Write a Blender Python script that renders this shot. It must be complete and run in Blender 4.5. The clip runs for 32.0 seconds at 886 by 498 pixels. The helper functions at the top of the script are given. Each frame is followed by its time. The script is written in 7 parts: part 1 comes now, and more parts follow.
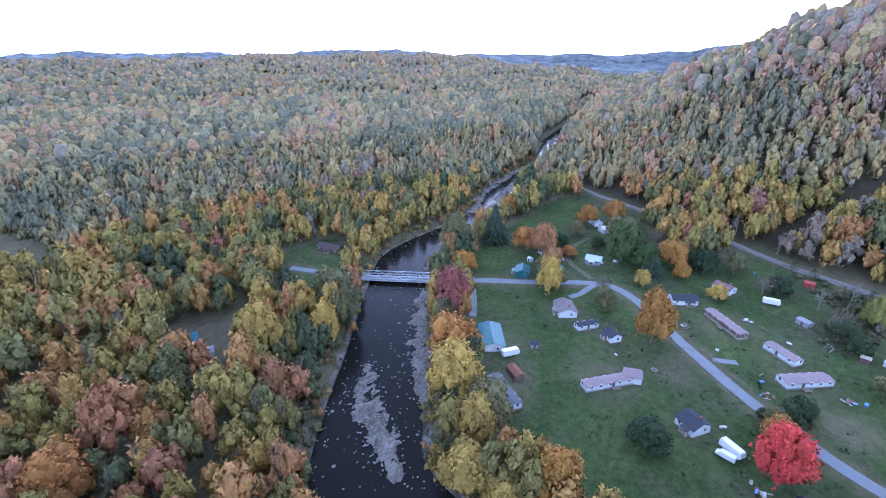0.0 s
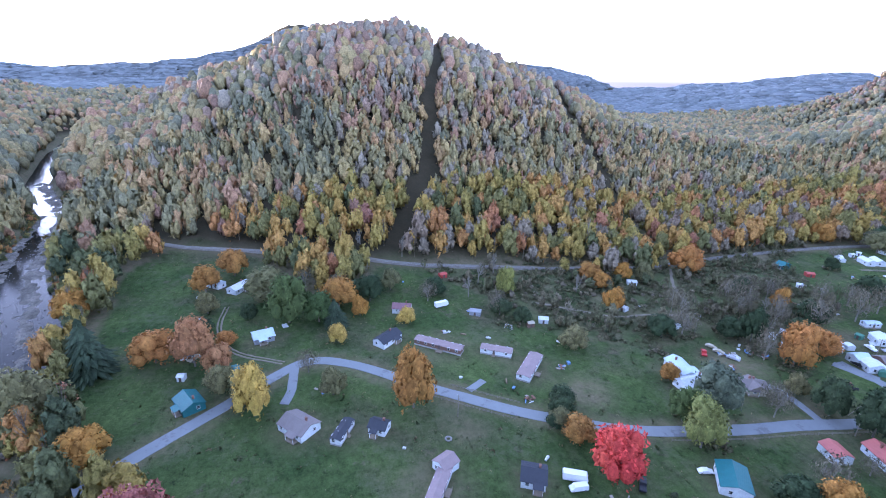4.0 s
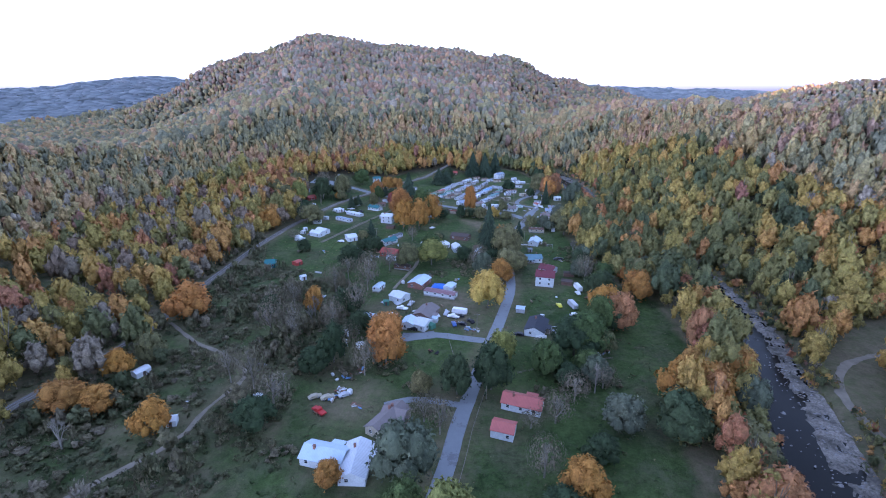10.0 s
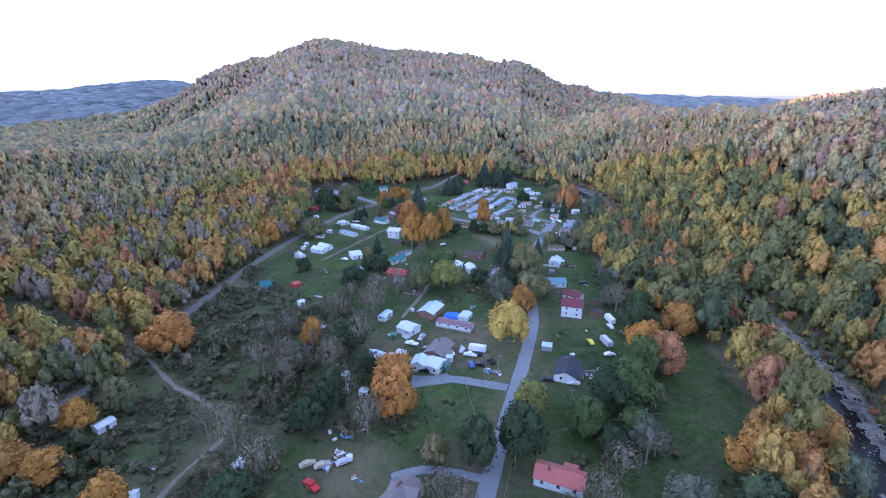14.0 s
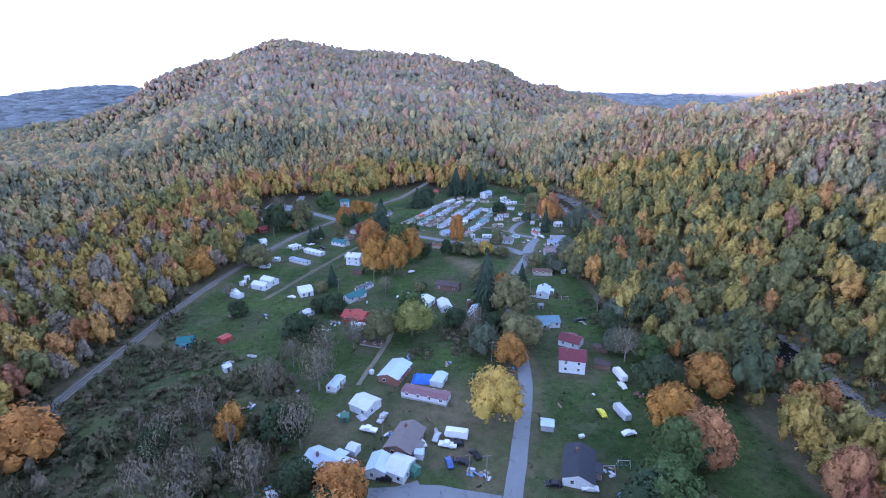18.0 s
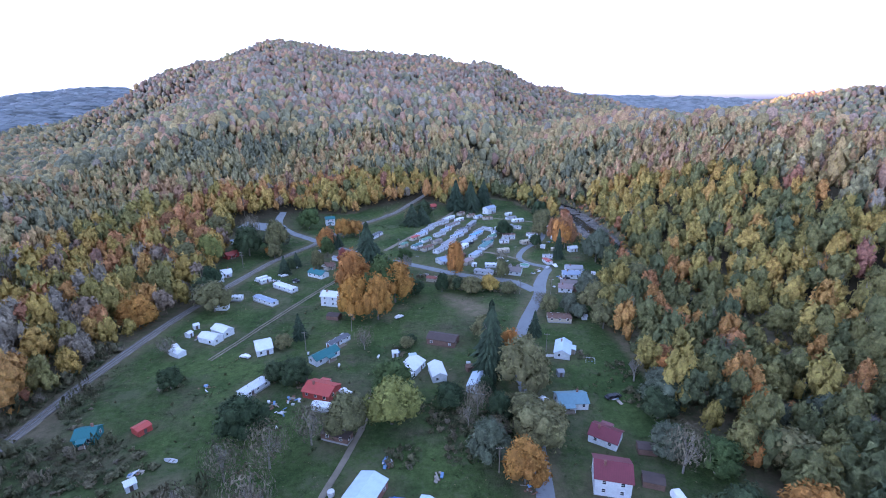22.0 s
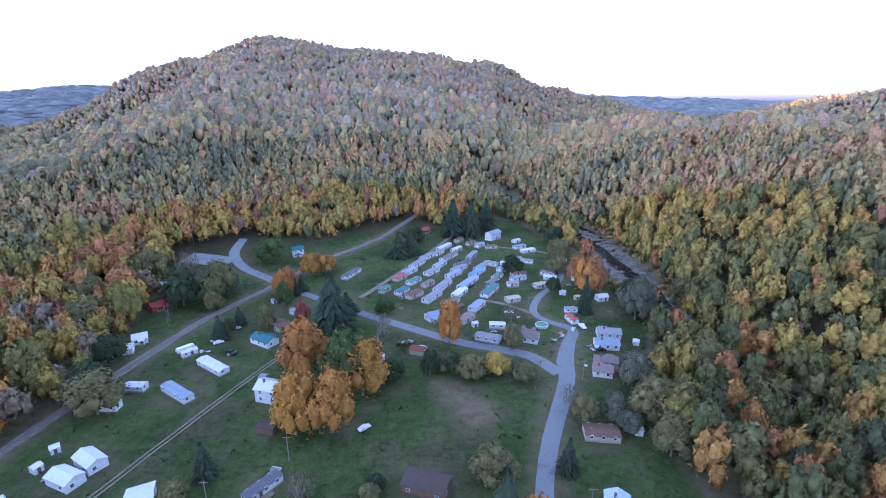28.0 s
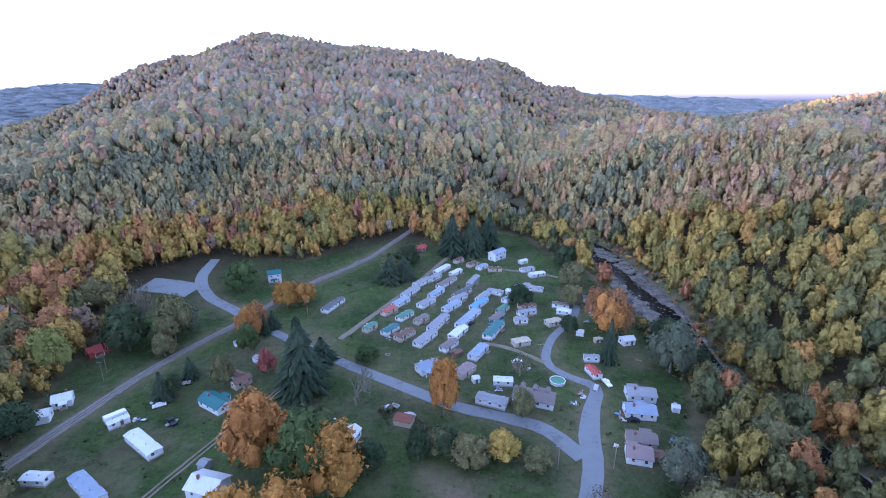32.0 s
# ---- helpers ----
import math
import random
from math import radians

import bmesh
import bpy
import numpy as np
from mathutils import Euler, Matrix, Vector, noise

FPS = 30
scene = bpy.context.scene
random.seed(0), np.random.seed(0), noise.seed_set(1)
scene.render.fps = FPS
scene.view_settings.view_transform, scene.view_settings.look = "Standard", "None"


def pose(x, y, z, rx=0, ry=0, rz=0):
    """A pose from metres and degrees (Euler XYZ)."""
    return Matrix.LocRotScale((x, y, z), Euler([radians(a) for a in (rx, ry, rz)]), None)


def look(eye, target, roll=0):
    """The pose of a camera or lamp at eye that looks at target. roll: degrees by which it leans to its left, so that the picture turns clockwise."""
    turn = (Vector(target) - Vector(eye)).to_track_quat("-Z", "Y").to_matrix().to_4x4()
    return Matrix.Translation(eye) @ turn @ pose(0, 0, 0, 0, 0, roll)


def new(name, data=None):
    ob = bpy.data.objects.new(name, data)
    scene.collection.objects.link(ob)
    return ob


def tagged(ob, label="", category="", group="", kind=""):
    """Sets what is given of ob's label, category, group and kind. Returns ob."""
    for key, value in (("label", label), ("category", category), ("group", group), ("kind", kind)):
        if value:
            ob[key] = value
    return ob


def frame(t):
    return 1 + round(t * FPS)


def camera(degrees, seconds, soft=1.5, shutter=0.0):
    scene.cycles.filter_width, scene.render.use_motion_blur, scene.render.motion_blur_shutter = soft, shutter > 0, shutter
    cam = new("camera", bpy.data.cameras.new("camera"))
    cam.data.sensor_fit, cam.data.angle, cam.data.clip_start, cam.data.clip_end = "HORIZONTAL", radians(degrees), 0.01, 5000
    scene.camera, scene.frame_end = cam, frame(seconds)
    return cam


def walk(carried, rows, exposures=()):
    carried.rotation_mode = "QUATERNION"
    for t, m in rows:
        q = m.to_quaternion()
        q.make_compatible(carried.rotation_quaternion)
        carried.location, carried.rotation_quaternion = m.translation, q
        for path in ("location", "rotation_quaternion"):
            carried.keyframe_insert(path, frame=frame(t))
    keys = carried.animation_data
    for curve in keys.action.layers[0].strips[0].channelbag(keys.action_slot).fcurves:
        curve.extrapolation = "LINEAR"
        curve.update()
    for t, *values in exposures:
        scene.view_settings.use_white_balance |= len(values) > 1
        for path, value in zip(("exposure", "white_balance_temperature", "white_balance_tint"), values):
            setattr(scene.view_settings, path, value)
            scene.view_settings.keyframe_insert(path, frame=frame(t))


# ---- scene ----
cam = camera(86.88, 32.0, soft=1.0)
PATH = [
    # seconds, eye, target, roll
    (0, (129.30, 54.38, 106.78), (56.06, -1.98, 68.58), 0.69),
    (0.5, (121.28, 47.46, 105.95), (44.37, -4.06, 68.12), 0.49),
    (1, (112.99, 40.42, 105.01), (31.63, -4.06, 67.58), 0.13),
    (1.5, (104.75, 33.01, 104.16), (17.29, 1.93, 66.94), -0.40),
    (2, (98.55, 26.26, 103.82), (8.31, 3.66, 67.14), -0.47),
    (2.5, (93.50, 19.56, 103.94), (1.69, 2.87, 67.99), -0.27),
    (4.5, (68.52, -20.26, 108.45), (-11.38, 27.53, 71.95), 1.42),
    (5, (55.54, -16.91, 107.13), (-16.50, 40.81, 68.68), 0.78),
    (5.5, (42.62, -13.76, 105.60), (-21.31, 56.67, 74.76), -0.39),
    (6, (30.89, -11.54, 104.09), (-20.77, 68.62, 73.99), -0.49),
    (6.5, (20.28, -8.64, 102.83), (-17.03, 78.90, 72.10), -0.07),
    (7, (11.08, -5.68, 101.81), (-10.00, 87.17, 71.26), 0.14),
    (7.5, (4.45, -1.21, 100.86), (0.43, 96.78, 81.33), -0.16),
    (8, (0.67, 4.10, 100.09), (12.92, 100.91, 78.23), -0.09),
    (8.5, (-2.23, 10.32, 99.53), (25.30, 101.08, 67.83), -0.68),
    (9, (-3.78, 16.00, 98.61), (24.62, 106.18, 66.04), -0.76),
    (9.5, (-4.63, 20.92, 97.24), (12.05, 114.26, 65.47), -0.39),
    (10, (-5.97, 25.50, 95.84), (-5.47, 120.49, 64.58), 0.20),
    (10.5, (-7.16, 29.34, 95.02), (-7.80, 124.41, 64.00), 0.44),
    (11, (-7.88, 32.63, 94.72), (-8.77, 127.78, 63.96), 0.55),
    (11.5, (-8.44, 35.71, 94.74), (-9.43, 130.89, 64.09), 0.61),
    (12, (-9.01, 38.66, 94.90), (-10.09, 133.89, 64.39), 0.72),
    (12.5, (-9.41, 41.87, 95.16), (-10.56, 137.08, 64.61), 0.75),
    (13, (-9.72, 45.34, 95.49), (-11.04, 140.57, 65.02), 0.69),
    (13.5, (-10.09, 49.24, 95.82), (-10.99, 144.53, 65.51), 0.61),
    (14, (-10.18, 53.56, 96.15), (-10.88, 148.88, 65.93), 0.59),
    (14.5, (-10.39, 58.89, 96.52), (-9.75, 154.22, 66.32), 0.39),
    (16.5, (-8.91, 83.82, 96.59), (-4.37, 179.10, 66.58), -0.08),
    (17, (-8.42, 90.09, 96.66), (-3.75, 185.40, 66.77), -0.07),
    (17.5, (-7.95, 96.51, 96.74), (-3.14, 191.83, 66.91), -0.09),
    (18, (-7.24, 103.20, 96.87), (-2.21, 198.48, 66.95), -0.25),
    (18.5, (-6.08, 110.13, 97.09), (-1.08, 205.41, 67.17), -0.27),
    (19, (-5.15, 116.84, 97.39), (-0.13, 212.17, 67.58), -0.33),
    (19.5, (-3.96, 123.24, 97.70), (0.90, 218.59, 67.96), -0.38),
    (20, (-2.92, 130.06, 98.01), (1.89, 225.44, 68.34), -0.44),
    (20.5, (-2.19, 137.23, 98.30), (2.53, 232.62, 68.68), -0.35),
    (21, (-1.88, 144.11, 98.70), (2.88, 239.52, 69.13), -0.38),
    (21.5, (-1.24, 150.48, 99.20), (3.43, 245.89, 69.63), -0.35),
    (22, (-0.69, 156.58, 99.78), (3.92, 251.98, 70.15), -0.23),
    (22.5, (-0.25, 162.75, 100.36), (4.37, 258.12, 70.63), -0.14),
    (23, (0.22, 168.67, 100.86), (4.82, 264.03, 71.11), -0.02),
    (23.5, (0.69, 174.64, 101.28), (5.28, 269.98, 71.48), 0.03),
    (24, (1.20, 180.76, 101.59), (5.76, 276.11, 71.81), 0.15),
    (24.5, (1.81, 187.04, 101.72), (6.35, 282.42, 72.05), 0.18),
    (25, (2.37, 193.58, 101.66), (6.94, 288.96, 71.95), 0.15),
    (25.5, (2.97, 200.04, 101.55), (7.65, 295.39, 71.79), 0.04),
    (27.5, (6.50, 227.83, 102.56), (11.26, 323.20, 72.85), 0.09),
    (28, (7.33, 234.56, 103.00), (12.01, 329.94, 73.33), 0.07),
    (28.5, (8.46, 241.44, 103.39), (12.91, 336.83, 73.70), 0.04),
    (29, (9.27, 247.60, 103.89), (13.57, 343.02, 74.31), 0.05),
    (29.5, (9.89, 253.08, 104.49), (14.04, 348.52, 74.93), -0.00),
    (30, (10.43, 258.33, 104.99), (14.57, 353.76, 75.39), 0.02),
    (30.5, (11.08, 263.45, 105.30), (15.22, 358.85, 75.62), 0.10),
    (31, (11.64, 268.07, 105.60), (15.86, 363.44, 75.82), 0.16),
    (31.5, (12.41, 272.81, 105.89), (16.52, 368.16, 76.03), 0.17),
    (32, (12.74, 277.94, 106.16), (16.84, 373.25, 76.17), 0.18),
]
EXPOSURES = [(0.0, 4.75), (2.5, 4.75), (4.5, 4.8), (6.0, 4.7), (7.5, 4.28), (8.4, 3.88), (9.2, 3.88), (10.0, 4.24), (12.0, 4.45), (32.0, 4.4)]
walk(cam, [(t, look(eye, target, roll)) for t, eye, target, roll in PATH], EXPOSURES)

# ---- light: a clear dusk sky, the sun low behind the south-west ridge ----
SUN_ELEVATION, SUN_AZIMUTH = radians(0.5), radians(239)   # azimuth clockwise from +y
world = bpy.data.worlds.new("dusk_sky")
scene.world = world
world.use_nodes = True
wn = world.node_tree.nodes
sky = wn.new("ShaderNodeTexSky")
sky.sky_type, sky.sun_disc = "NISHITA", False
sky.sun_elevation, sky.sun_rotation = SUN_ELEVATION, SUN_AZIMUTH
sky.air_density, sky.dust_density, sky.ozone_density = 1.0, 1.0, 1.0
soft = wn.new("ShaderNodeHueSaturation")          # a thin veil of high haze takes most of the colour out of the sky
soft.inputs["Saturation"].default_value = 0.30
tint = wn.new("ShaderNodeMix")
tint.data_type, tint.blend_type = "RGBA", "MULTIPLY"
tint.inputs[0].default_value, tint.inputs[7].default_value = 1.0, (0.765, 1.01, 1.85, 1)
world.node_tree.links.new(sky.outputs[0], soft.inputs["Color"])
world.node_tree.links.new(soft.outputs[0], tint.inputs[6])
world.node_tree.links.new(tint.outputs[2], wn["Background"].inputs[0])
wn["Background"].inputs[1].default_value = 0.15
sun_data = bpy.data.lights.new("sun", "SUN")
sun_data.energy, sun_data.angle, sun_data.color = 1.1, radians(0.6), (1.0, 0.72, 0.42)
sun = new("sun", sun_data)
toward = Vector((math.sin(SUN_AZIMUTH) * math.cos(SUN_ELEVATION), math.cos(SUN_AZIMUTH) * math.cos(SUN_ELEVATION), math.sin(SUN_ELEVATION)))
sun.matrix_world = look(toward * 900, (0, 0, 0))

# ---- materials ----
def nodes_of(name, rough=0.8, metal=0.0):
    m = bpy.data.materials.new(name)
    m.use_nodes = True
    nt = m.node_tree
    b = nt.nodes["Principled BSDF"]
    b.inputs["Roughness"].default_value, b.inputs["Metallic"].default_value = rough, metal
    b.inputs["Specular IOR Level"].default_value = 0.3
    return m, nt, b


def ramp_of(nt, stops, fac):
    r = nt.nodes.new("ShaderNodeValToRGB")
    els = r.color_ramp.elements
    while len(els) < len(stops):
        els.new(0.5)
    for e, (at, c) in zip(els, stops):
        e.position, e.color = at, (*c, 1)
    nt.links.new(fac, r.inputs[0])
    return r.outputs[0]


def noise_of(nt, scale, detail=4.0, rough=0.6, coords="Object"):
    tc, n = nt.nodes.new("ShaderNodeTexCoord"), nt.nodes.new("ShaderNodeTexNoise")
    n.inputs["Scale"].default_value, n.inputs["Detail"].default_value, n.inputs["Roughness"].default_value = scale, detail, rough
    nt.links.new(tc.outputs[coords], n.inputs["Vector"])
    return n.outputs[0]


def mix_of(nt, fac, a, b, blend="MIX"):
    x = nt.nodes.new("ShaderNodeMix")
    x.data_type, x.blend_type = "RGBA", blend
    for value, slot in ((fac, x.inputs[0]), (a, x.inputs[6]), (b, x.inputs[7])):
        if isinstance(value, (int, float)):
            slot.default_value = value
        elif isinstance(value, tuple):
            slot.default_value = (*value, 1)
        else:
            nt.links.new(value, slot)
    return x.outputs[2]


def bump_of(nt, b, height, strength=0.4, distance=0.1):
    n = nt.nodes.new("ShaderNodeBump")
    n.inputs["Strength"].default_value, n.inputs["Distance"].default_value = strength, distance
    nt.links.new(height, n.inputs["Height"])
    nt.links.new(n.outputs[0], b.inputs["Normal"])


def plain(name, a, b_=None, rough=0.8, metal=0.0, scale=1.5, bump=0.0, fine=14.0):
    """Two tones of one colour, mottled at two sizes."""
    m, nt, b = nodes_of(name, rough, metal)
    b_ = b_ or tuple(v * 0.7 for v in a)
    coarse, grain = noise_of(nt, scale), noise_of(nt, fine, 3)
    col = mix_of(nt, ramp_of(nt, [(0.35, (0, 0, 0)), (0.68, (1, 1, 1))], coarse), a, b_)
    col = mix_of(nt, 0.35, col, mix_of(nt, grain, tuple(v * 0.6 for v in a), tuple(min(1, v * 1.25) for v in a)))
    nt.links.new(col, b.inputs["Base Color"])
    if bump:
        bump_of(nt, b, grain, bump, 0.05)
    return m


def foliage(name, stops, attr=True, relief=1.0):
    """Autumn leaves: the tree's own hue from its attribute or object, with finer mottling from leaf to leaf."""
    m, nt, b = nodes_of(name, 0.75)
    if attr:
        a = nt.nodes.new("ShaderNodeAttribute")
        a.attribute_name = "hue"
        fac = a.outputs["Fac"]
    else:
        fac = nt.nodes.new("ShaderNodeObjectInfo").outputs["Random"]
    base = ramp_of(nt, stops, fac)
    isl = nt.nodes.new("ShaderNodeNewGeometry").outputs["Random Per Island"]
    hsv = nt.nodes.new("ShaderNodeHueSaturation")
    mr = nt.nodes.new("ShaderNodeMapRange")
    mr.inputs[3].default_value, mr.inputs[4].default_value = 0.78, 1.24
    nt.links.new(isl, mr.inputs[0])
    nt.links.new(mr.outputs[0], hsv.inputs["Value"])
    mh = nt.nodes.new("ShaderNodeMapRange")
    mh.inputs[3].default_value, mh.inputs[4].default_value = 0.485, 0.515
    nt.links.new(noise_of(nt, 0.7, 2), mh.inputs[0])
    nt.links.new(mh.outputs[0], hsv.inputs["Hue"])
    spots = ramp_of(nt, [(0.32, tuple(1 - relief * c for c in (0.55, 0.54, 0.50))), (0.64, tuple(1 + relief * c for c in (0.32, 0.29, 0.22)))], noise_of(nt, 0.55 if attr else 4.0, 6, 0.8))
    bump_of(nt, b, noise_of(nt, 0.9 if attr else 7.0, 5, 0.8), relief, 1.2 if attr else 0.12)
    nt.links.new(mix_of(nt, 1.0, base, spots, "MULTIPLY"), hsv.inputs["Color"])
    nt.links.new(hsv.outputs[0], b.inputs["Base Color"])
    b.inputs["Specular IOR Level"].default_value = 0.05
    return m


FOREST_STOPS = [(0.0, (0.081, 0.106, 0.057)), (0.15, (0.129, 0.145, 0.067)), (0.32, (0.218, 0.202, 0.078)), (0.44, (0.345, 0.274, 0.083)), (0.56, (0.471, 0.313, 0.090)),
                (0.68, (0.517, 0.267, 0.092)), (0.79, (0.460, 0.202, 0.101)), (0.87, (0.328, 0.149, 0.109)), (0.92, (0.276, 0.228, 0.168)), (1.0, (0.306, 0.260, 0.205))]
# up the slopes grey is mixed in: painted haze, and twigs through thin, dry leaves
def greyer(share, twigs=(0.330, 0.300, 0.238)):
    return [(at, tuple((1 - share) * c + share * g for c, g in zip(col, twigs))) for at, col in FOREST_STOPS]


# M_FAR: blue-grey distance haze is painted into the leaf colour of the farthest ridges
M_FAR = foliage("haze_tinted_woods", [(0.0, (0.165, 0.188, 0.196)), (1.0, (0.180, 0.196, 0.204))], relief=0.15)
M_SLOPE, M_HILL, M_MOUNTAIN = foliage("slope_leaves", greyer(0.36, (0.365, 0.325, 0.250))), foliage("hillside_leaves", greyer(0.44, (0.300, 0.270, 0.212))), foliage("mountain_leaves", greyer(0.52, (0.215, 0.186, 0.146)))
M_THICKET = foliage("bare_thicket", [(0.0, (0.080, 0.096, 0.050)), (0.3, (0.130, 0.132, 0.072)), (0.7, (0.170, 0.146, 0.092)), (1.0, (0.220, 0.190, 0.142))])
M_FOREST = foliage("autumn_forest_leaves", greyer(0.03))
M_WEEDS = foliage("meadow_weeds", [(0.0, (0.050, 0.074, 0.030)), (0.45, (0.088, 0.112, 0.044)), (0.75, (0.170, 0.155, 0.080)), (1.0, (0.270, 0.210, 0.120))])
M_BARK = plain("bark", (0.16, 0.145, 0.125), (0.09, 0.08, 0.07), 0.9)

# ---- the lie of the land ----
# crests: points (x, y, z, run of the flank) along a ridge, and how its flanks bend: 0 straight, above 0 easing in at crest and foot, below 0 domed
RIDGES = {
    "main_mountain": ([(-800, 1480, 88, 230), (-735, 1495, 138, 330), (-665, 1522, 187, 480), (-559, 1570, 215, 720), (-396, 1619, 260, 1060), (-260, 1645, 250, 1090), (-83, 1663, 237, 1080),
                       (97, 1662, 218, 1060), (223, 1649, 205, 980), (349, 1625, 137, 820), (515, 1578, 105, 650), (667, 1517, 67, 500)], 0.15),
    "main_spur": ([(-390, 1500, 225, 420), (-330, 1200, 158, 380), (-280, 950, 104, 330), (-255, 790, 66, 280), (-225, 680, 38, 220), (-195, 600, 14, 160)], 0.5),
    "east_spur": ([(120, 1500, 170, 330), (75, 1250, 118, 300), (30, 1050, 76, 270), (-10, 880, 42, 230), (-30, 760, 16, 180)], 0.5),
    "cut_hill": ([(-585, -170, 50, 420), (-605, -100, 88, 470), (-620, -10, 130, 470), (-622, 70, 163, 470), (-618, 180, 161, 470), (-600, 290, 140, 460), (-565, 380, 104, 420), (-520, 460, 62, 350), (-450, 540, 26, 260)], 0.55),
    "south_ridge": ([(-350, -1750, 92, 1450), (-603, -1610, 94, 1450), (-859, -1475, 98, 1450), (-1050, -1333, 108, 1450), (-1196, -1195, 114, 1450), (-1378, -968, 98, 1450), (-1525, -706, 74, 1450), (-1589, -547, 58, 1450)], 0.55),
    "river_ridge": ([(640, -300, 40, 430), (620, 60, 62, 420), (540, 280, 72, 370), (450, 480, 76, 310), (400, 640, 76, 290), (350, 780, 72, 260), (300, 900, 66, 240), (250, 1040, 54, 220), (220, 1160, 44, 200)], -0.6),
    "west_ridge": ([(-2300, 1750, 62, 850), (-1960, 2000, 88, 850), (-1650, 2060, 114, 850), (-1450, 2090, 139, 850), (-1250, 2080, 156, 850), (-1000, 2150, 152, 850)], 0.55),
    "sunlit_ridge": ([(1004, 1360, 112, 520), (1140, 1247, 124, 520), (1241, 1145, 150, 520), (1364, 991, 142, 520), (1409, 925, 92, 520), (1600, 700, 80, 520)], 0.55),
    "far_notch": ([(300, 2950, 160, 700), (800, 2850, 152, 700), (1150, 2750, 132, 700), (1500, 2600, 118, 700), (2000, 2350, 104, 700)], 0.55),
    "upstream_ridge": ([(-1960, -700, 62, 500), (-1960, -480, 76, 500), (-1940, -300, 97, 500), (-1900, -100, 82, 500)], 0.55),
    # added ridge, mostly unseen behind the cut hill, keeps evening sun off the valley
    "sun_block_ridge": ([(-2350, -1700, 122, 420), (-2350, -760, 122, 420), (-2350, -420, 152, 420), (-2350, -250, 176, 420), (-2350, -110, 205, 420), (-2350, 120, 322, 420), (-2350, 418, 335, 420), (-2350, 690, 300, 420), (-2350, 923, 200, 420), (-2350, 1150, 198, 420), (-2350, 1420, 192, 420), (-2350, 1660, 160, 420)], 0.55),
}


def along(px, py, line):
    """For arrays of places: the distance to a polyline and its third value there, or a list of the values past the first two."""
    best, vals = np.full(px.shape, 1e9), [np.zeros(px.shape) for _ in line[0][2:]]
    for p, q in zip(line[:-1], line[1:]):
        dx, dy = q[0] - p[0], q[1] - p[1]
        s = np.clip(((px - p[0]) * dx + (py - p[1]) * dy) / (dx * dx + dy * dy), 0, 1)
        d = np.hypot(px - p[0] - s * dx, py - p[1] - s * dy)
        near = d < best
        best = np.where(near, d, best)
        vals = [np.where(near, a + s * (b - a), v) for a, b, v in zip(p[2:], q[2:], vals)]
    return best, vals[0] if len(vals) == 1 else vals


def waves(px, py, size, seed):
    """Smooth uneven relief between about -1 and 1."""
    rng, out = np.random.default_rng(seed), 0
    for k in range(5):
        a, f = rng.uniform(0, 6.28), 2 * math.pi / size * (1.0 + 0.55 * k)
        out = out + np.sin(px * f * math.cos(a) + py * f * math.sin(a) + rng.uniform(0, 6.28) + 1.3 * np.sin((px * math.sin(a) - py * math.cos(a)) * f * 0.6)) / (1 + 0.5 * k)
    return out / 2.2


RIVER = [(-900, -330, 11), (-493, -236, 11), (-351, -174, 11), (-227, -153, 12), (-144, -120, 13), (-60, -116, 13), (-21, -90, 15), (20, -57, 16), (48, -36, 16), (68, -14, 16), (74, 35, 14),
         (81, 88, 12.5), (98, 123, 10), (113, 162, 9), (130, 210, 8.5), (142, 272, 6.5), (144, 330, 5), (138, 400, 5.5), (131, 442, 8), (138, 500, 12), (142, 553, 12), (141, 620, 12), (114, 682, 11), (108, 752, 10), (96, 820, 9)]


def ground_z(px, py):
    z = np.zeros(np.shape(px))
    for line, bend in RIDGES.values():
        d, (top, run) = along(px, py, line)
        k = np.clip(1 - d / run, 0, 1)
        curve = k * k * (3 - 2 * k) if bend > 0 else np.sin(k * math.pi / 2)
        z = np.maximum(z, top * (k + abs(bend) * (curve - k)))
    rough = np.clip(z / 60, 0, 1)
    z = z + rough * (9 * waves(px, py, 420, 3) + 3.5 * waves(px, py, 130, 4))
    d, half = along(px, py, RIVER)
    return np.maximum(z, 0) * np.clip((d - half) / 40, 0, 1) - 3.6 * np.clip(1 - (d - half) / 5.0, 0, 1) + 0.5 * waves(px, py, 60, 5) * np.clip(1 - z / 10, 0, 1) * 0.4


def axis_of(lo, hi, near_lo, near_hi, fine, coarse):
    a = list(np.arange(near_lo, near_hi, fine))
    step, v = fine, near_hi
    while v < hi:
        a.append(v)
        step = min(step * 1.12, coarse)
        v += step
    a.append(hi)
    step, v = fine, near_lo
    while v > lo:
        step = min(step * 1.12, coarse)
        v -= step
        a.insert(0, max(v, lo))
    return np.array(a)


gx, gy = axis_of(-4200, 4200, -230, 200, 3.5, 70.0), axis_of(-4200, 4600, -200, 640, 3.5, 70.0)
GX, GY = np.meshgrid(gx, gy)
GZ = ground_z(GX, GY)


def height(x, y):
    return float(ground_z(np.array([x], float), np.array([y], float))[0])


def mesh_of(name, verts, faces, material=None, smooth=False):
    me = bpy.data.meshes.new(name)
    me.from_pydata(verts, [], faces)
    if material:
        me.materials.append(material)
    if smooth:
        me.shade_smooth()
    return me


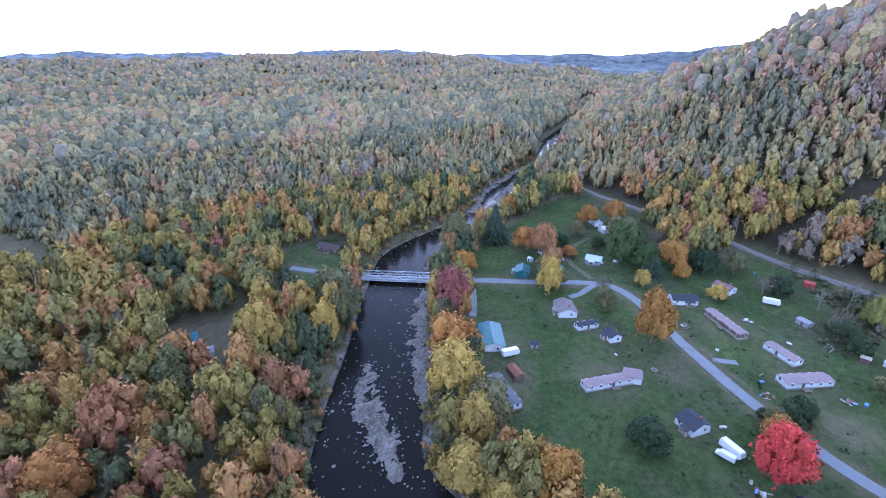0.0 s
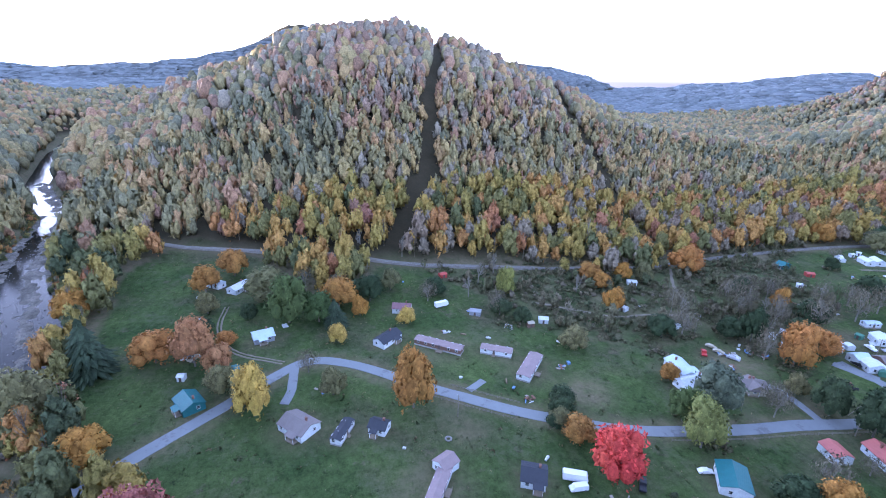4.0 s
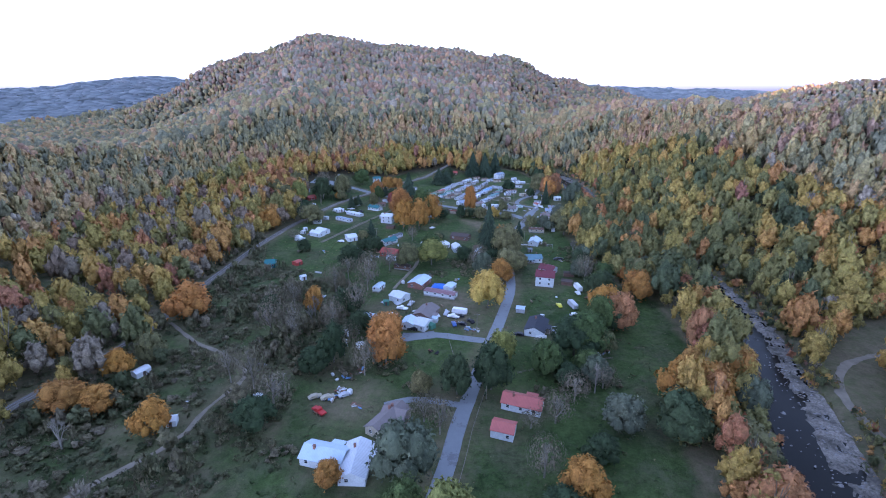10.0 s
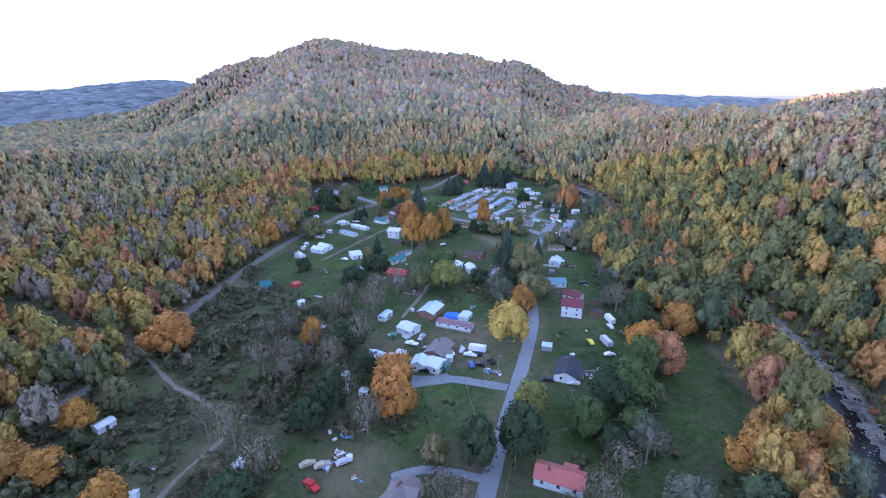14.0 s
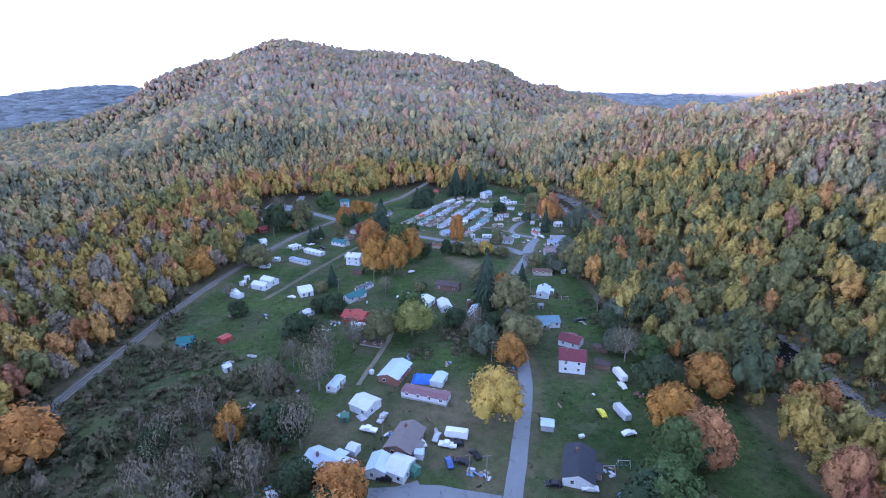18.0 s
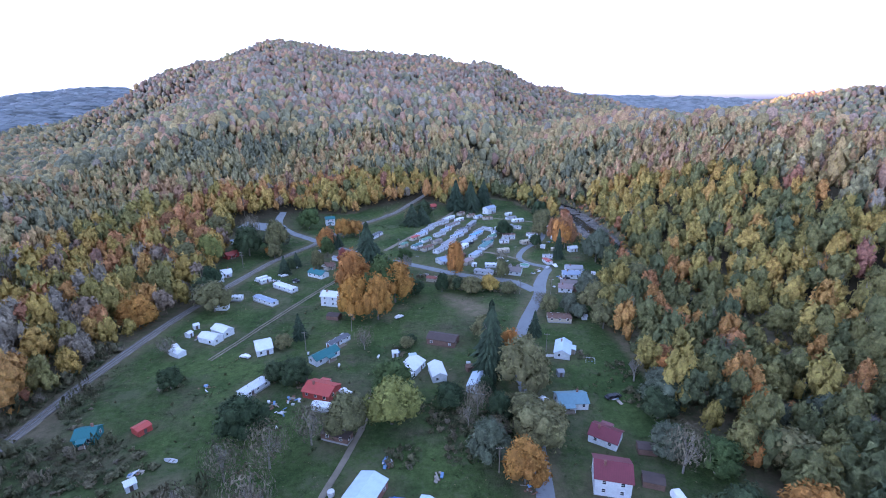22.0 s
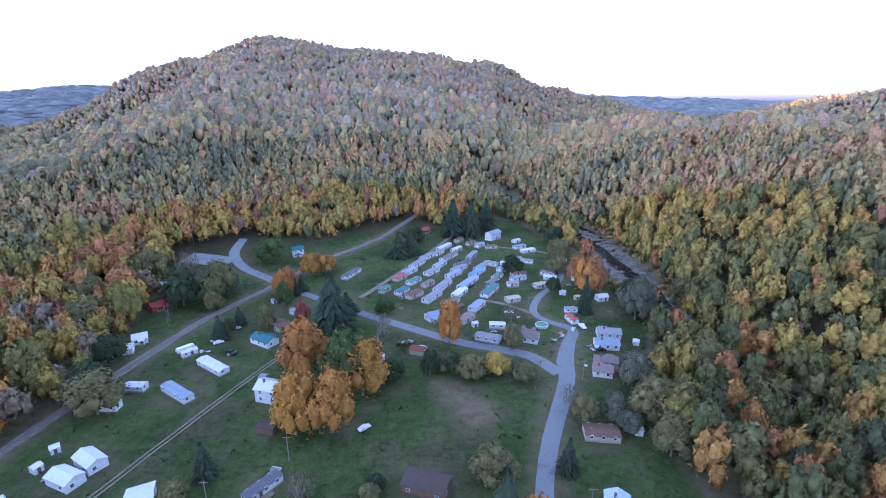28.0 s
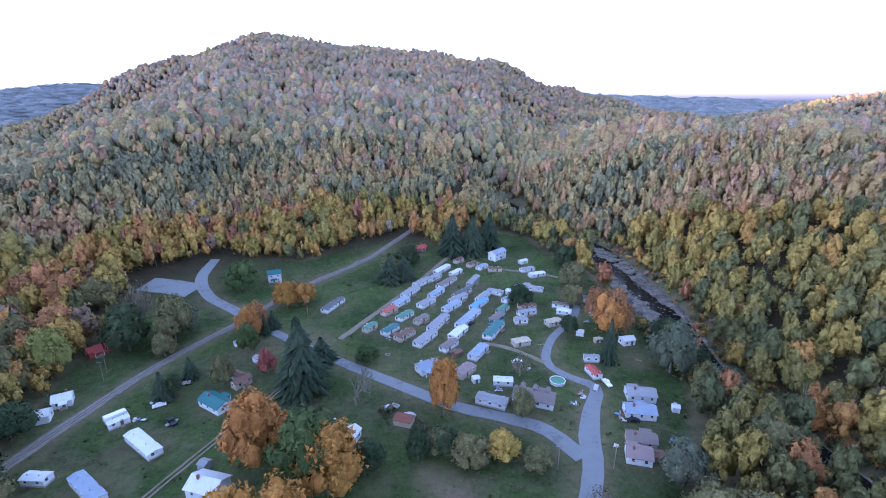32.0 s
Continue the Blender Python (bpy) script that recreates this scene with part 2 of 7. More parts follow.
def grass_material():
    """Mown and rough grass on the valley floor, leaf litter and scrub in autumn tones on the hills."""
    m, nt, b = nodes_of("valley_ground", 0.95)
    g = mix_of(nt, ramp_of(nt, [(0.3, (0, 0, 0)), (0.7, (1, 1, 1))], noise_of(nt, 0.035, 5)), (0.025, 0.047, 0.017), (0.064, 0.094, 0.033))
    g = mix_of(nt, ramp_of(nt, [(0.50, (0, 0, 0)), (0.66, (0.8, 0.8, 0.8))], noise_of(nt, 0.022, 7, 0.75)), g, (0.070, 0.062, 0.042))
    g = mix_of(nt, ramp_of(nt, [(0.57, (0, 0, 0)), (0.66, (0.75, 0.75, 0.75))], noise_of(nt, 0.075, 8, 0.8)), g, (0.084, 0.072, 0.052))
    g = mix_of(nt, ramp_of(nt, [(0.58, (0, 0, 0)), (0.68, (0.8, 0.8, 0.8))], noise_of(nt, 0.13, 7, 0.8)), g, (0.012, 0.022, 0.011))
    g = mix_of(nt, 1.0, g, ramp_of(nt, [(0.32, (0.34, 0.36, 0.36)), (0.64, (1.8, 1.72, 1.64))], noise_of(nt, 0.35, 10, 0.88)), "MULTIPLY")
    g = mix_of(nt, ramp_of(nt, [(0.52, (0, 0, 0)), (0.62, (0.7, 0.7, 0.7))], noise_of(nt, 0.05, 8, 0.82)), g, (0.096, 0.104, 0.058))
    worn = nt.nodes.new("ShaderNodeAttribute")
    worn.attribute_name = "worn"
    patchy = nt.nodes.new("ShaderNodeMath")
    patchy.operation = "MULTIPLY"
    nt.links.new(worn.outputs["Fac"], patchy.inputs[0])
    nt.links.new(ramp_of(nt, [(0.36, (0.4, 0.4, 0.4)), (0.58, (1, 1, 1))], noise_of(nt, 0.2, 6, 0.75)), patchy.inputs[1])
    earth = mix_of(nt, noise_of(nt, 0.9, 8, 0.8), (0.105, 0.082, 0.054), (0.250, 0.195, 0.130))
    g = mix_of(nt, patchy.outputs[0], g, earth)
    tc = nt.nodes.new("ShaderNodeTexCoord")
    leaf = mix_of(nt, ramp_of(nt, [(0.4, (0, 0, 0)), (0.6, (1, 1, 1))], noise_of(nt, 0.09, 7, 0.8)), (0.040, 0.038, 0.022), (0.072, 0.054, 0.032))
    leaf = mix_of(nt, 0.5, leaf, mix_of(nt, noise_of(nt, 0.7, 8, 0.85), (0.014, 0.015, 0.010), (0.075, 0.060, 0.038)))
    xyz = nt.nodes.new("ShaderNodeSeparateXYZ")
    nt.links.new(tc.outputs["Object"], xyz.inputs[0])
    rise = nt.nodes.new("ShaderNodeMapRange")
    rise.inputs[1].default_value, rise.inputs[2].default_value = 2.0, 7.0
    nt.links.new(xyz.outputs[2], rise.inputs[0])
    nt.links.new(mix_of(nt, rise.outputs[0], g, leaf), b.inputs["Base Color"])
    b.inputs["Specular IOR Level"].default_value = 0.04
    bump_of(nt, b, noise_of(nt, 0.8, 8, 0.8), 0.9, 0.6)
    return m


nx, ny = len(gx), len(gy)
idx = np.arange(nx * ny).reshape(ny, nx)
quads = np.stack([idx[:-1, :-1], idx[:-1, 1:], idx[1:, 1:], idx[1:, :-1]], -1).reshape(-1, 4)
M_GRASS = grass_material()
ground = new("ground", mesh_of("ground", np.stack([GX, GY, GZ], -1).reshape(-1, 3).tolist(), quads.tolist(), M_GRASS, True))
tagged(ground, "grassy valley floor rising into wooded hills", "ground", kind="structure")

# ---- roads, railway and river ----
MAIN_ROAD = [(-2, -150, 2.3), (-16, -120, 2.3), (-41, -81, 2.4), (-57, -58, 2.5), (-70, -40, 2.5), (-82, -24, 2.5), (-90, -9, 2.5), (-84, 6, 2.5), (-68, 23, 2.5), (-48, 44, 2.5), (-32, 64, 2.5), (-16, 90, 2.5), (-5, 125, 2.5), (-0.8, 143, 2.5),
             (5, 163, 2.5), (14, 193, 2.5), (21.5, 217, 2.5), (30, 248, 2.5), (34, 278, 2.5), (36, 300, 2.5), (39, 330, 2.6), (47, 355, 2.8), (63, 390, 3.2), (67, 405, 3.6), (73, 420, 3.0), (79, 433, 2.4), (70, 442, 2.0), (65, 453, 2.0), (72, 472, 1.9), (90, 496, 1.9), (97, 515, 1.8), (96, 532, 1.8)]
WEST_ROAD = [(62, 396, 3.4), (54, 409, 3.0), (42, 416, 2.8), (23, 424, 2.8), (-2, 441, 2.8), (-22, 455, 2.6), (-52, 478, 2.4), (-85, 506, 3.0), (-106, 522, 3.2), (-120, 545, 3.4), (-124, 575, 2.8)]
RAIL = [(-260, -120, 2.1), (-205, -10, 2.1), (-172, 55, 2.1), (-150, 130, 2.1), (-132, 195, 2.1), (-131, 240, 2.1), (-129, 300, 2.1), (-124, 350, 2.1), (-114, 402, 2.1), (-104, 440, 2.1), (-96, 463, 2.1), (-80, 494, 2.1), (-54, 549, 2.1), (-9, 618, 2.1), (40, 700, 2.1), (70, 800, 2.1)]
BANK_TRACK = [(166, 186, 1.2), (146, 178, 1.3), (130, 160, 1.4), (124, 136, 1.4), (119.5, 118, 1.4), (110, 96, 1.4), (103.5, 79, 1.4), (99, 50, 1.3), (97, 15, 1.2)]
DIRT_TRACK = [(-110, 105, 0.9), (-84, 136, 0.9), (-81, 152, 0.8), (-76, 170, 0.8), (-85, 182, 0.8), (-106, 195, 0.8), (-125, 212, 0.8)]


def smooth_line(line, step=4.0):
    """A Catmull-Rom run through the points (x, y, half width), with a point about every step metres."""
    p = [np.array(q, float) for q in line]
    p = [2 * p[0] - p[1]] + p + [2 * p[-1] - p[-2]]
    out = []
    for a, b, c, d in zip(p[:-3], p[1:-2], p[2:-1], p[3:]):
        n = max(2, int(np.hypot(*(c - b)[:2]) / step))
        for k in range(n):
            t = k / n
            out.append(0.5 * (2 * b + (c - a) * t + (2 * a - 5 * b + 4 * c - d) * t * t + (3 * b - a - 3 * c + d) * t ** 3))
    return np.array(out + [p[-2]])


def ribbon(name, line, lift, material, label, category, level=None, shoulder=0.0, kind="structure", ragged=0.0, seed=1):
    """A road, track or water surface as a strip with a slight crown and real thickness at its edges."""
    rng = np.random.default_rng(seed)
    q = smooth_line(line)
    d = np.gradient(q[:, :2], axis=0)
    d /= np.linalg.norm(d, axis=1)[:, None]
    side = np.stack([-d[:, 1], d[:, 0]], -1)
    offs = [-1.0, -0.97, -0.4, 0.4, 0.97, 1.0]
    verts = []
    for k, o in enumerate(offs):
        w = q[:, 2] * o + (rng.normal(0, ragged, len(q)) if abs(o) > 0.9 else 0)
        xy = q[:, :2] + side * w[:, None]
        z = ground_z(xy[:, 0], xy[:, 1]) + lift if level is None else np.full(len(q), level)
        z = z + (0.05 if abs(o) < 0.5 else 0) - ((shoulder or 0.25) if k in (0, 5) and level is None else 0)
        verts.append(np.column_stack([xy, z]))
    n, v = len(q), np.concatenate(verts)
    f = [(k * n + i, k * n + i + 1, (k + 1) * n + i + 1, (k + 1) * n + i) for k in range(5) for i in range(n - 1)]
    f = [tuple(reversed(a)) for a in f]
    return tagged(new(name, mesh_of(name, v.tolist(), f, material)), label, category, kind=kind)


def asphalt_material():
    m, nt, b = nodes_of("worn_asphalt", 0.85)
    c = mix_of(nt, noise_of(nt, 0.25, 6, 0.7), (0.130, 0.146, 0.150), (0.218, 0.240, 0.245))
    c = mix_of(nt, ramp_of(nt, [(0.56, (0, 0, 0)), (0.62, (1, 1, 1))], noise_of(nt, 0.12, 5, 0.8)), c, (0.115, 0.115, 0.12))
    c = mix_of(nt, 0.3, c, mix_of(nt, noise_of(nt, 9, 4), (0.09, 0.09, 0.10), (0.28, 0.28, 0.29)))
    nt.links.new(c, b.inputs["Base Color"])
    bump_of(nt, b, noise_of(nt, 7, 5), 0.3, 0.04)
    return m


def water_material():
    m, nt, b = nodes_of("river_water", 0.16)
    c = mix_of(nt, noise_of(nt, 0.06, 5), (0.006, 0.007, 0.007), (0.018, 0.016, 0.013))
    nt.links.new(c, b.inputs["Base Color"])
    b.inputs["IOR"].default_value = 1.2
    b.inputs["Specular IOR Level"].default_value = 0.18
    bump_of(nt, b, noise_of(nt, 0.55, 6, 0.7), 0.15, 0.15)
    return m


def gravel_material():
    """River shingle: pale cobbles, damp dark hollows and drifts of leaves and brush."""
    m, nt, b = nodes_of("river_gravel", 0.95)
    c = mix_of(nt, ramp_of(nt, [(0.36, (0, 0, 0)), (0.62, (1, 1, 1))], noise_of(nt, 0.16, 7, 0.75)), (0.066, 0.060, 0.048), (0.250, 0.218, 0.184))
    c = mix_of(nt, ramp_of(nt, [(0.56, (0, 0, 0)), (0.64, (1, 1, 1))], noise_of(nt, 0.28, 6, 0.8)), c, (0.052, 0.055, 0.030))
    c = mix_of(nt, 1.0, c, ramp_of(nt, [(0.34, (0.3, 0.3, 0.3)), (0.66, (1.6, 1.6, 1.6))], noise_of(nt, 1.1, 8, 0.85)), "MULTIPLY")
    nt.links.new(c, b.inputs["Base Color"])
    bump_of(nt, b, noise_of(nt, 1.3, 6, 0.8), 0.9, 0.3)
    return m


M_ASPHALT, M_WATER = asphalt_material(), water_material()
M_GRAVEL = gravel_material()
M_BALLAST = plain("rail_ballast", (0.205, 0.185, 0.160), (0.120, 0.108, 0.088), 0.95, scale=0.4, bump=0.8, fine=5.0)
M_DIRT = plain("bare_dirt", (0.22, 0.185, 0.14), (0.12, 0.105, 0.075), 0.95, scale=0.3, bump=0.5)
M_STONE = plain("river_stone", (0.26, 0.245, 0.23), (0.17, 0.16, 0.155), 0.9, scale=1.0)
M_STEEL = plain("weathered_steel", (0.32, 0.33, 0.34), (0.22, 0.20, 0.18), 0.55, 0.6)
M_WOOD = plain("grey_weathered_wood", (0.22, 0.19, 0.155), (0.13, 0.11, 0.09), 0.85, scale=2.0)
M_CONCRETE = plain("concrete", (0.42, 0.41, 0.39), (0.30, 0.29, 0.275), 0.9, scale=0.7)

ribbon("road_main", MAIN_ROAD, 0.14, M_ASPHALT, "narrow worn grey asphalt village road", "road", ragged=0.06)
ribbon("road_west", WEST_ROAD, 0.18, M_ASPHALT, "grey asphalt side road past the mobile home park", "road", ragged=0.06, seed=2)
for n, (half, pts, mat, label) in enumerate((
        (2.2, [(12, 196), (2, 199), (-8, 201), (-16, 199), (-22, 197)], M_ASPHALT, "grey paved driveway to the garages"),
        (3.0, [(-8, 202), (-14, 200), (-22, 200)], M_ASPHALT, "grey paved parking apron by the garages"),
        (1.5, [(1, 154), (-8, 156), (-16, 157), (-24, 154)], M_ASPHALT, "narrow grey gravel driveway"),
        (1.7, [(-88, -14), (-74, -16), (-66, -19)], M_ASPHALT, "short grey driveway beside a house"),
        (1.6, [(-46, -62), (-36, -54), (-22, -45)], M_ASPHALT, "narrow grey lane along the river bank"),
        (1.5, [(-53, 45), (-57, 53)], M_ASPHALT, "stub of grey paved driveway"),
        (1.6, [(-27, 476), (-9, 511), (9, 547), (29, 592), (42, 600)], M_DIRT, "pale gravel lane beside the mobile homes"),
        (1.3, [(64, 452), (52, 464), (40, 470)], M_DIRT, "pale gravel lane between the mobile homes"),
        (1.2, [(42, 600), (58, 572), (84, 562), (102, 550)], M_DIRT, "gravel lane at the top of the park"),
        (8.5, [(-146, 534), (-132, 532), (-116, 528)], M_ASPHALT, "grey paved lot by the railway"),
        (0.9, [(-88, 330), (-80, 350), (-66.5, 384), (-52.5, 416), (-43, 437)], M_DIRT, "pale two-rut grass track"),
        (0.9, [(-30, 250), (-29, 255), (-21, 284), (-19, 307)], M_DIRT, "pale dirt path across the grass"),
        (0.8, [(-92, -18), (-108, -38), (-130, -44), (-150, -42)], M_DIRT, "two-rut dirt track over the lawn"),
        (0.5, [(29, 283), (36, 281)], M_DIRT, "pale dirt footpath"),
        (0.6, [(40, 325), (48, 326), (54, 326)], M_CONCRETE, "pale concrete front walk"))):
    if "two-rut" in label:
        q = np.array(pts, float)
        d = np.gradient(q, axis=0)
        d /= np.linalg.norm(d, axis=1)[:, None]
        for off in (-0.8, 0.8):
            ribbon("path", [(x - dy * off, y + dx * off, 0.32) for (x, y), (dx, dy) in zip(pts, d)], 0.10 + 0.012 * n, mat, "pale rut of a track through the grass", "path", ragged=0.08, seed=n)
        continue
    ribbon("path" if mat is M_DIRT else "driveway", [(x, y, half) for x, y in pts], 0.10 + 0.012 * n, mat, label, "path" if mat is M_DIRT else "driveway", ragged=0.12, seed=n)
ribbon("bank_track", BANK_TRACK, 0.16, M_DIRT, "pale rutted dirt track along the wooded river bank", "track", ragged=0.35, seed=3)
ribbon("dirt_track", DIRT_TRACK, 0.13, M_DIRT, "pale rutted dirt track through the scrub", "track", ragged=0.3)
ribbon("water", RIVER, 0, M_WATER, "dark shallow mountain river", "river", level=-1.55)


def bars():
    """Gravel bars and banks: low shoals that rise out of the stream, with loose stones in and along it."""
    rng = np.random.default_rng(17)
    shoals = ([(30, -56, 3), (36, -50, 6), (46, -40, 8), (54, -27, 7), (60, -15, 4)], [(-30, -80, 3), (-22, -75, 5), (-9, -64, 6), (8, -51, 6), (20, -39, 6), (32, -26, 4)], [(84, 50, 3), (88, 88, 7), (104, 121, 7), (118, 158, 6), (135, 206, 5), (149, 265, 4), (154, 310, 3)],
              [(138, 385, 3), (126, 435, 6), (131, 470, 9), (132, 510, 8), (134, 560, 5)], [(148, 490, 4), (151, 545, 9), (148, 600, 10), (128, 655, 8), (116, 700, 6)], [(-150, -132, 3), (-200, -156, 6), (-300, -178, 6), (-360, -186, 3)],
              [(-120, -114, 3), (-170, -128, 6), (-227, -147, 7), (-351, -170, 8), (-493, -232, 8)])
    q = smooth_line(RIVER, 1.6)
    q = q[(q[:, 0] > -520) & (q[:, 1] < 900)]
    d = np.gradient(q[:, :2], axis=0)
    d /= np.linalg.norm(d, axis=1)[:, None]
    across = np.linspace(-1.2, 1.2, 33)
    X = q[:, 0][:, None] - d[:, 1][:, None] * (q[:, 2][:, None] * across)
    Y = q[:, 1][:, None] + d[:, 0][:, None] * (q[:, 2][:, None] * across)
    Z = np.full(X.shape, -2.35) + 0.38 * waves(X, Y, 23, 41) + 0.26 * waves(X, Y, 8, 42) + 0.15 * waves(X, Y, 3.5, 43)
    for line in shoals:
        dist, half = along(X, Y, line)
        Z += 1.15 * np.clip(1.25 - dist / half, 0, 1)
    Z += np.clip(np.abs(across) - 0.86, 0, 1)[None, :] * 1.9 + rng.normal(0, 0.05, X.shape)
    n, w = X.shape
    k = np.arange(n * w).reshape(n, w)
    f = np.stack([k[:-1, :-1], k[1:, :-1], k[1:, 1:], k[:-1, 1:]], -1).reshape(-1, 4)
    tagged(new("river_bed", mesh_of("river_bed", np.stack([X, Y, Z], -1).reshape(-1, 3).tolist(), f[:, ::-1].tolist(), M_GRAVEL)), "pale gravel bars and stony bed of the river", "river bed", kind="structure")
    verts, faces = [], []
    line = smooth_line(RIVER, 1.5)
    keep = (line[:, 0] > -420) & (line[:, 1] < 720)
    line = line[keep]
    base = [(1, 0, 0), (0.3, 0.9, 0), (-0.8, 0.55, 0), (-0.8, -0.6, 0), (0.35, -0.95, 0), (0.1, 0, 0.8)]
    for _ in range(2400):
        x, y, half = line[rng.integers(len(line))]
        a, r = rng.uniform(0, 6.283), half * (rng.uniform(0.78, 1.12) if rng.random() < 0.90 else rng.uniform(0, 1))
        s = rng.uniform(0.2, 0.6) * (1.8 if rng.random() < 0.05 else 1)
        cx, cy, k, t = x + r * math.cos(a), y + r * math.sin(a), len(verts), rng.uniform(0, 6.283)
        verts += [(cx + s * (vx * math.cos(t) - vy * math.sin(t)), cy + s * 0.8 * (vx * math.sin(t) + vy * math.cos(t)), -1.6 + vz * s) for vx, vy, vz in base]
        faces += [(k + i, k + (i + 1) % 5, k + 5) for i in range(5)]
    for bar in shoals:
        run = smooth_line(bar, 1.2)
        for _ in range(16 * len(bar) * 4):
            x, y, half = run[rng.integers(len(run))]
            s, k, t = rng.uniform(0.15, 0.5), len(verts), rng.uniform(0, 6.283)
            cx, cy = x + rng.normal(0, 0.55) * half, y + rng.normal(0, 0.55) * half
            long = 3.0 if rng.random() < 0.08 else 1.0
            verts += [(cx + s * long * vx * math.cos(t) - s * vy * math.sin(t), cy + s * 0.8 * (long * vx * math.sin(t) + vy * math.cos(t)), -1.15 + vz * s) for vx, vy, vz in base]
            faces += [(k + i, k + (i + 1) % 5, k + 5) for i in range(5)]
    tagged(new("river_stones", mesh_of("river_stones", verts, faces, M_STONE)), "pale boulders and stones strewn along the river", "stones", kind="stuff")


bars()


def railway():
    ribbon("rail_bed", RAIL, 0.45, M_BALLAST, "grey ballast bed of a single railway line", "railway", shoulder=0.45, ragged=0.1)
    line = smooth_line([(x, y, w) for x, y, w in RAIL], 2.0)
    d = np.gradient(line[:, :2], axis=0)
    d /= np.linalg.norm(d, axis=1)[:, None]
    z = ground_z(line[:, 0], line[:, 1]) + 0.55
    for off in (-0.75, 0.75):
        v, f = [], []
        for (x, y, _), (dx, dy), h in zip(line, d, z):
            for o, up in ((off - 0.07, 0), (off - 0.07, 0.17), (off + 0.07, 0.17), (off + 0.07, 0)):
                v.append((x - dy * o, y + dx * o, h + up))
        for i in range(len(line) - 1):
            f += [(4 * i + a, 4 * i + 4 + a, 4 * i + 4 + (a + 1) % 4, 4 * i + (a + 1) % 4) for a in range(3)]
        tagged(new("rail", mesh_of("rail", v, f, M_STEEL)), "rusty steel rail on wooden sleepers", "rail", kind="structure")
    v, f = [], []
    for (x, y, _), (dx, dy), h in zip(line, d, z):
        for t in (0.0, 0.7, 1.4):
            k, cx, cy = len(v), x + dx * t, y + dy * t
            for a, b, c in ((-1.25, -0.12, -0.05), (1.25, -0.12, -0.05), (1.25, 0.12, -0.05), (-1.25, 0.12, -0.05), (-1.25, -0.12, 0.03), (1.25, -0.12, 0.03), (1.25, 0.12, 0.03), (-1.25, 0.12, 0.03)):
                v.append((cx - dy * a + dx * b, cy + dx * a + dy * b, h + c))
            f += [(k + 4, k + 5, k + 6, k + 7), (k, k + 1, k + 5, k + 4), (k + 2, k + 3, k + 7, k + 6)]
    tagged(new("sleepers", mesh_of("sleepers", v, f, M_WOOD)), "dark wooden railway sleepers", "sleepers", kind="stuff")


railway()

# ---- the village: every building by its place, length, width, turn, roof and walls ----
SITES = []
def site(kind, x, y, length, width, turn, roof, wall):
    SITES.append((kind, x, y, length, width, turn, roof, wall))


site("T", 24.4, 566.5, 16.7, 4.5, 57, "white", "white")
site("T", 19.1, 551.9, 11.2, 4.5, 52, "grey", "white")
site("T", 11.9, 544.4, 15.4, 4.5, 51, "grey", "white")
site("T", 4.8, 529.4, 16.4, 4.5, 60, "grey", "white")
site("T", -0.2, 514.8, 12, 5, 55, "bluegrey", "white")
site("T", -5.9, 503.9, 9.7, 4.5, 52, "red", "tan")
site("T", -13.8, 485.1, 7.9, 4, 55, "green", "tan")
site("T", 33.1, 560.2, 10.6, 4, 51, "white", "white")
site("T", 26.4, 543, 19.2, 4.5, 55, "greybrown", "white")
site("T", 19.6, 527, 12.8, 4.5, 56, "bluegrey", "white")
site("T", 13.8, 513.5, 12.3, 5, 52, "grey", "white")
site("T", 2.6, 497.4, 10.9, 4.5, 52, "green", "white")
site("T", 11.1, 493.1, 9.2, 4, 50, "greybrown", "tan")
site("T", -3.9, 482.1, 10, 4.5, 54, "teal", "white")
site("T", 3.3, 477, 11.1, 5, 48, "brown", "tan")
site("T", 42.7, 544.8, 16.7, 4, 65, "grey", "grey")
site("T", 34.5, 527, 15.6, 4, 48, "darkgrey", "tan")
site("T", 31.5, 518.4, 13.8, 4, 46, "grey", "white")
site("T", 27.4, 507.9, 14, 4.5, 50, "bluegrey", "white")
site("T", 19.6, 488.9, 18.3, 5, 62, "grey", "white")
site("T", 13, 473.1, 15.4, 5, 57, "grey", "white")
site("T", 45.7, 520.8, 13.2, 4, 57, "grey", "white")
site("T", 42.5, 511.1, 15.6, 4.5, 54, "blue", "white")
site("T", 34.9, 493.2, 22, 5, 58, "bluegrey", "white")
site("T", 28.7, 478.4, 12.9, 5, 57, "white", "white")
site("T", 23.6, 466.1, 10.3, 4.5, 52, "greybrown", "white")
site("S", 27, 459.5, 4.4, 3, 39, "brown", "brown")
site("T", 53.8, 527.5, 9.3, 4.5, 150, "grey", "white")
site("T", 64.5, 526.2, 9.4, 4.5, 152, "white", "white")
site("T", 59.7, 517, 8.8, 4.5, 45, "bluegrey", "white")
site("T", 54.1, 503.2, 9.6, 4, 53, "green", "white")
site("T", 49.5, 493.1, 11.8, 5, 54, "greybrown", "teal")
site("T", 46, 480.2, 18.1, 5.5, 60, "teal", "white")
site("T", 36.2, 459.7, 12.6, 5, 57, "bluegrey", "white")
site("H", 13.7, 448.1, 8.9, 7, 30, "bluegrey", "white")
site("T", 28.9, 444.8, 10, 5.5, 49, "pinkbrown", "tan")
site("T", 71.6, 535.7, 9.3, 4, 15, "grey", "white")
site("T", 80.5, 565, 10.1, 4.5, 24, "grey", "white")
site("T", 84.6, 555.2, 11, 5, 21, "white", "white")
site("T", 78.1, 531.5, 9.6, 4, 156, "grey", "white")
site("T", 67.8, 507, 10.1, 4, 2, "brown", "tan")
site("T", 66, 498.9, 10.4, 4, 21, "grey", "white")
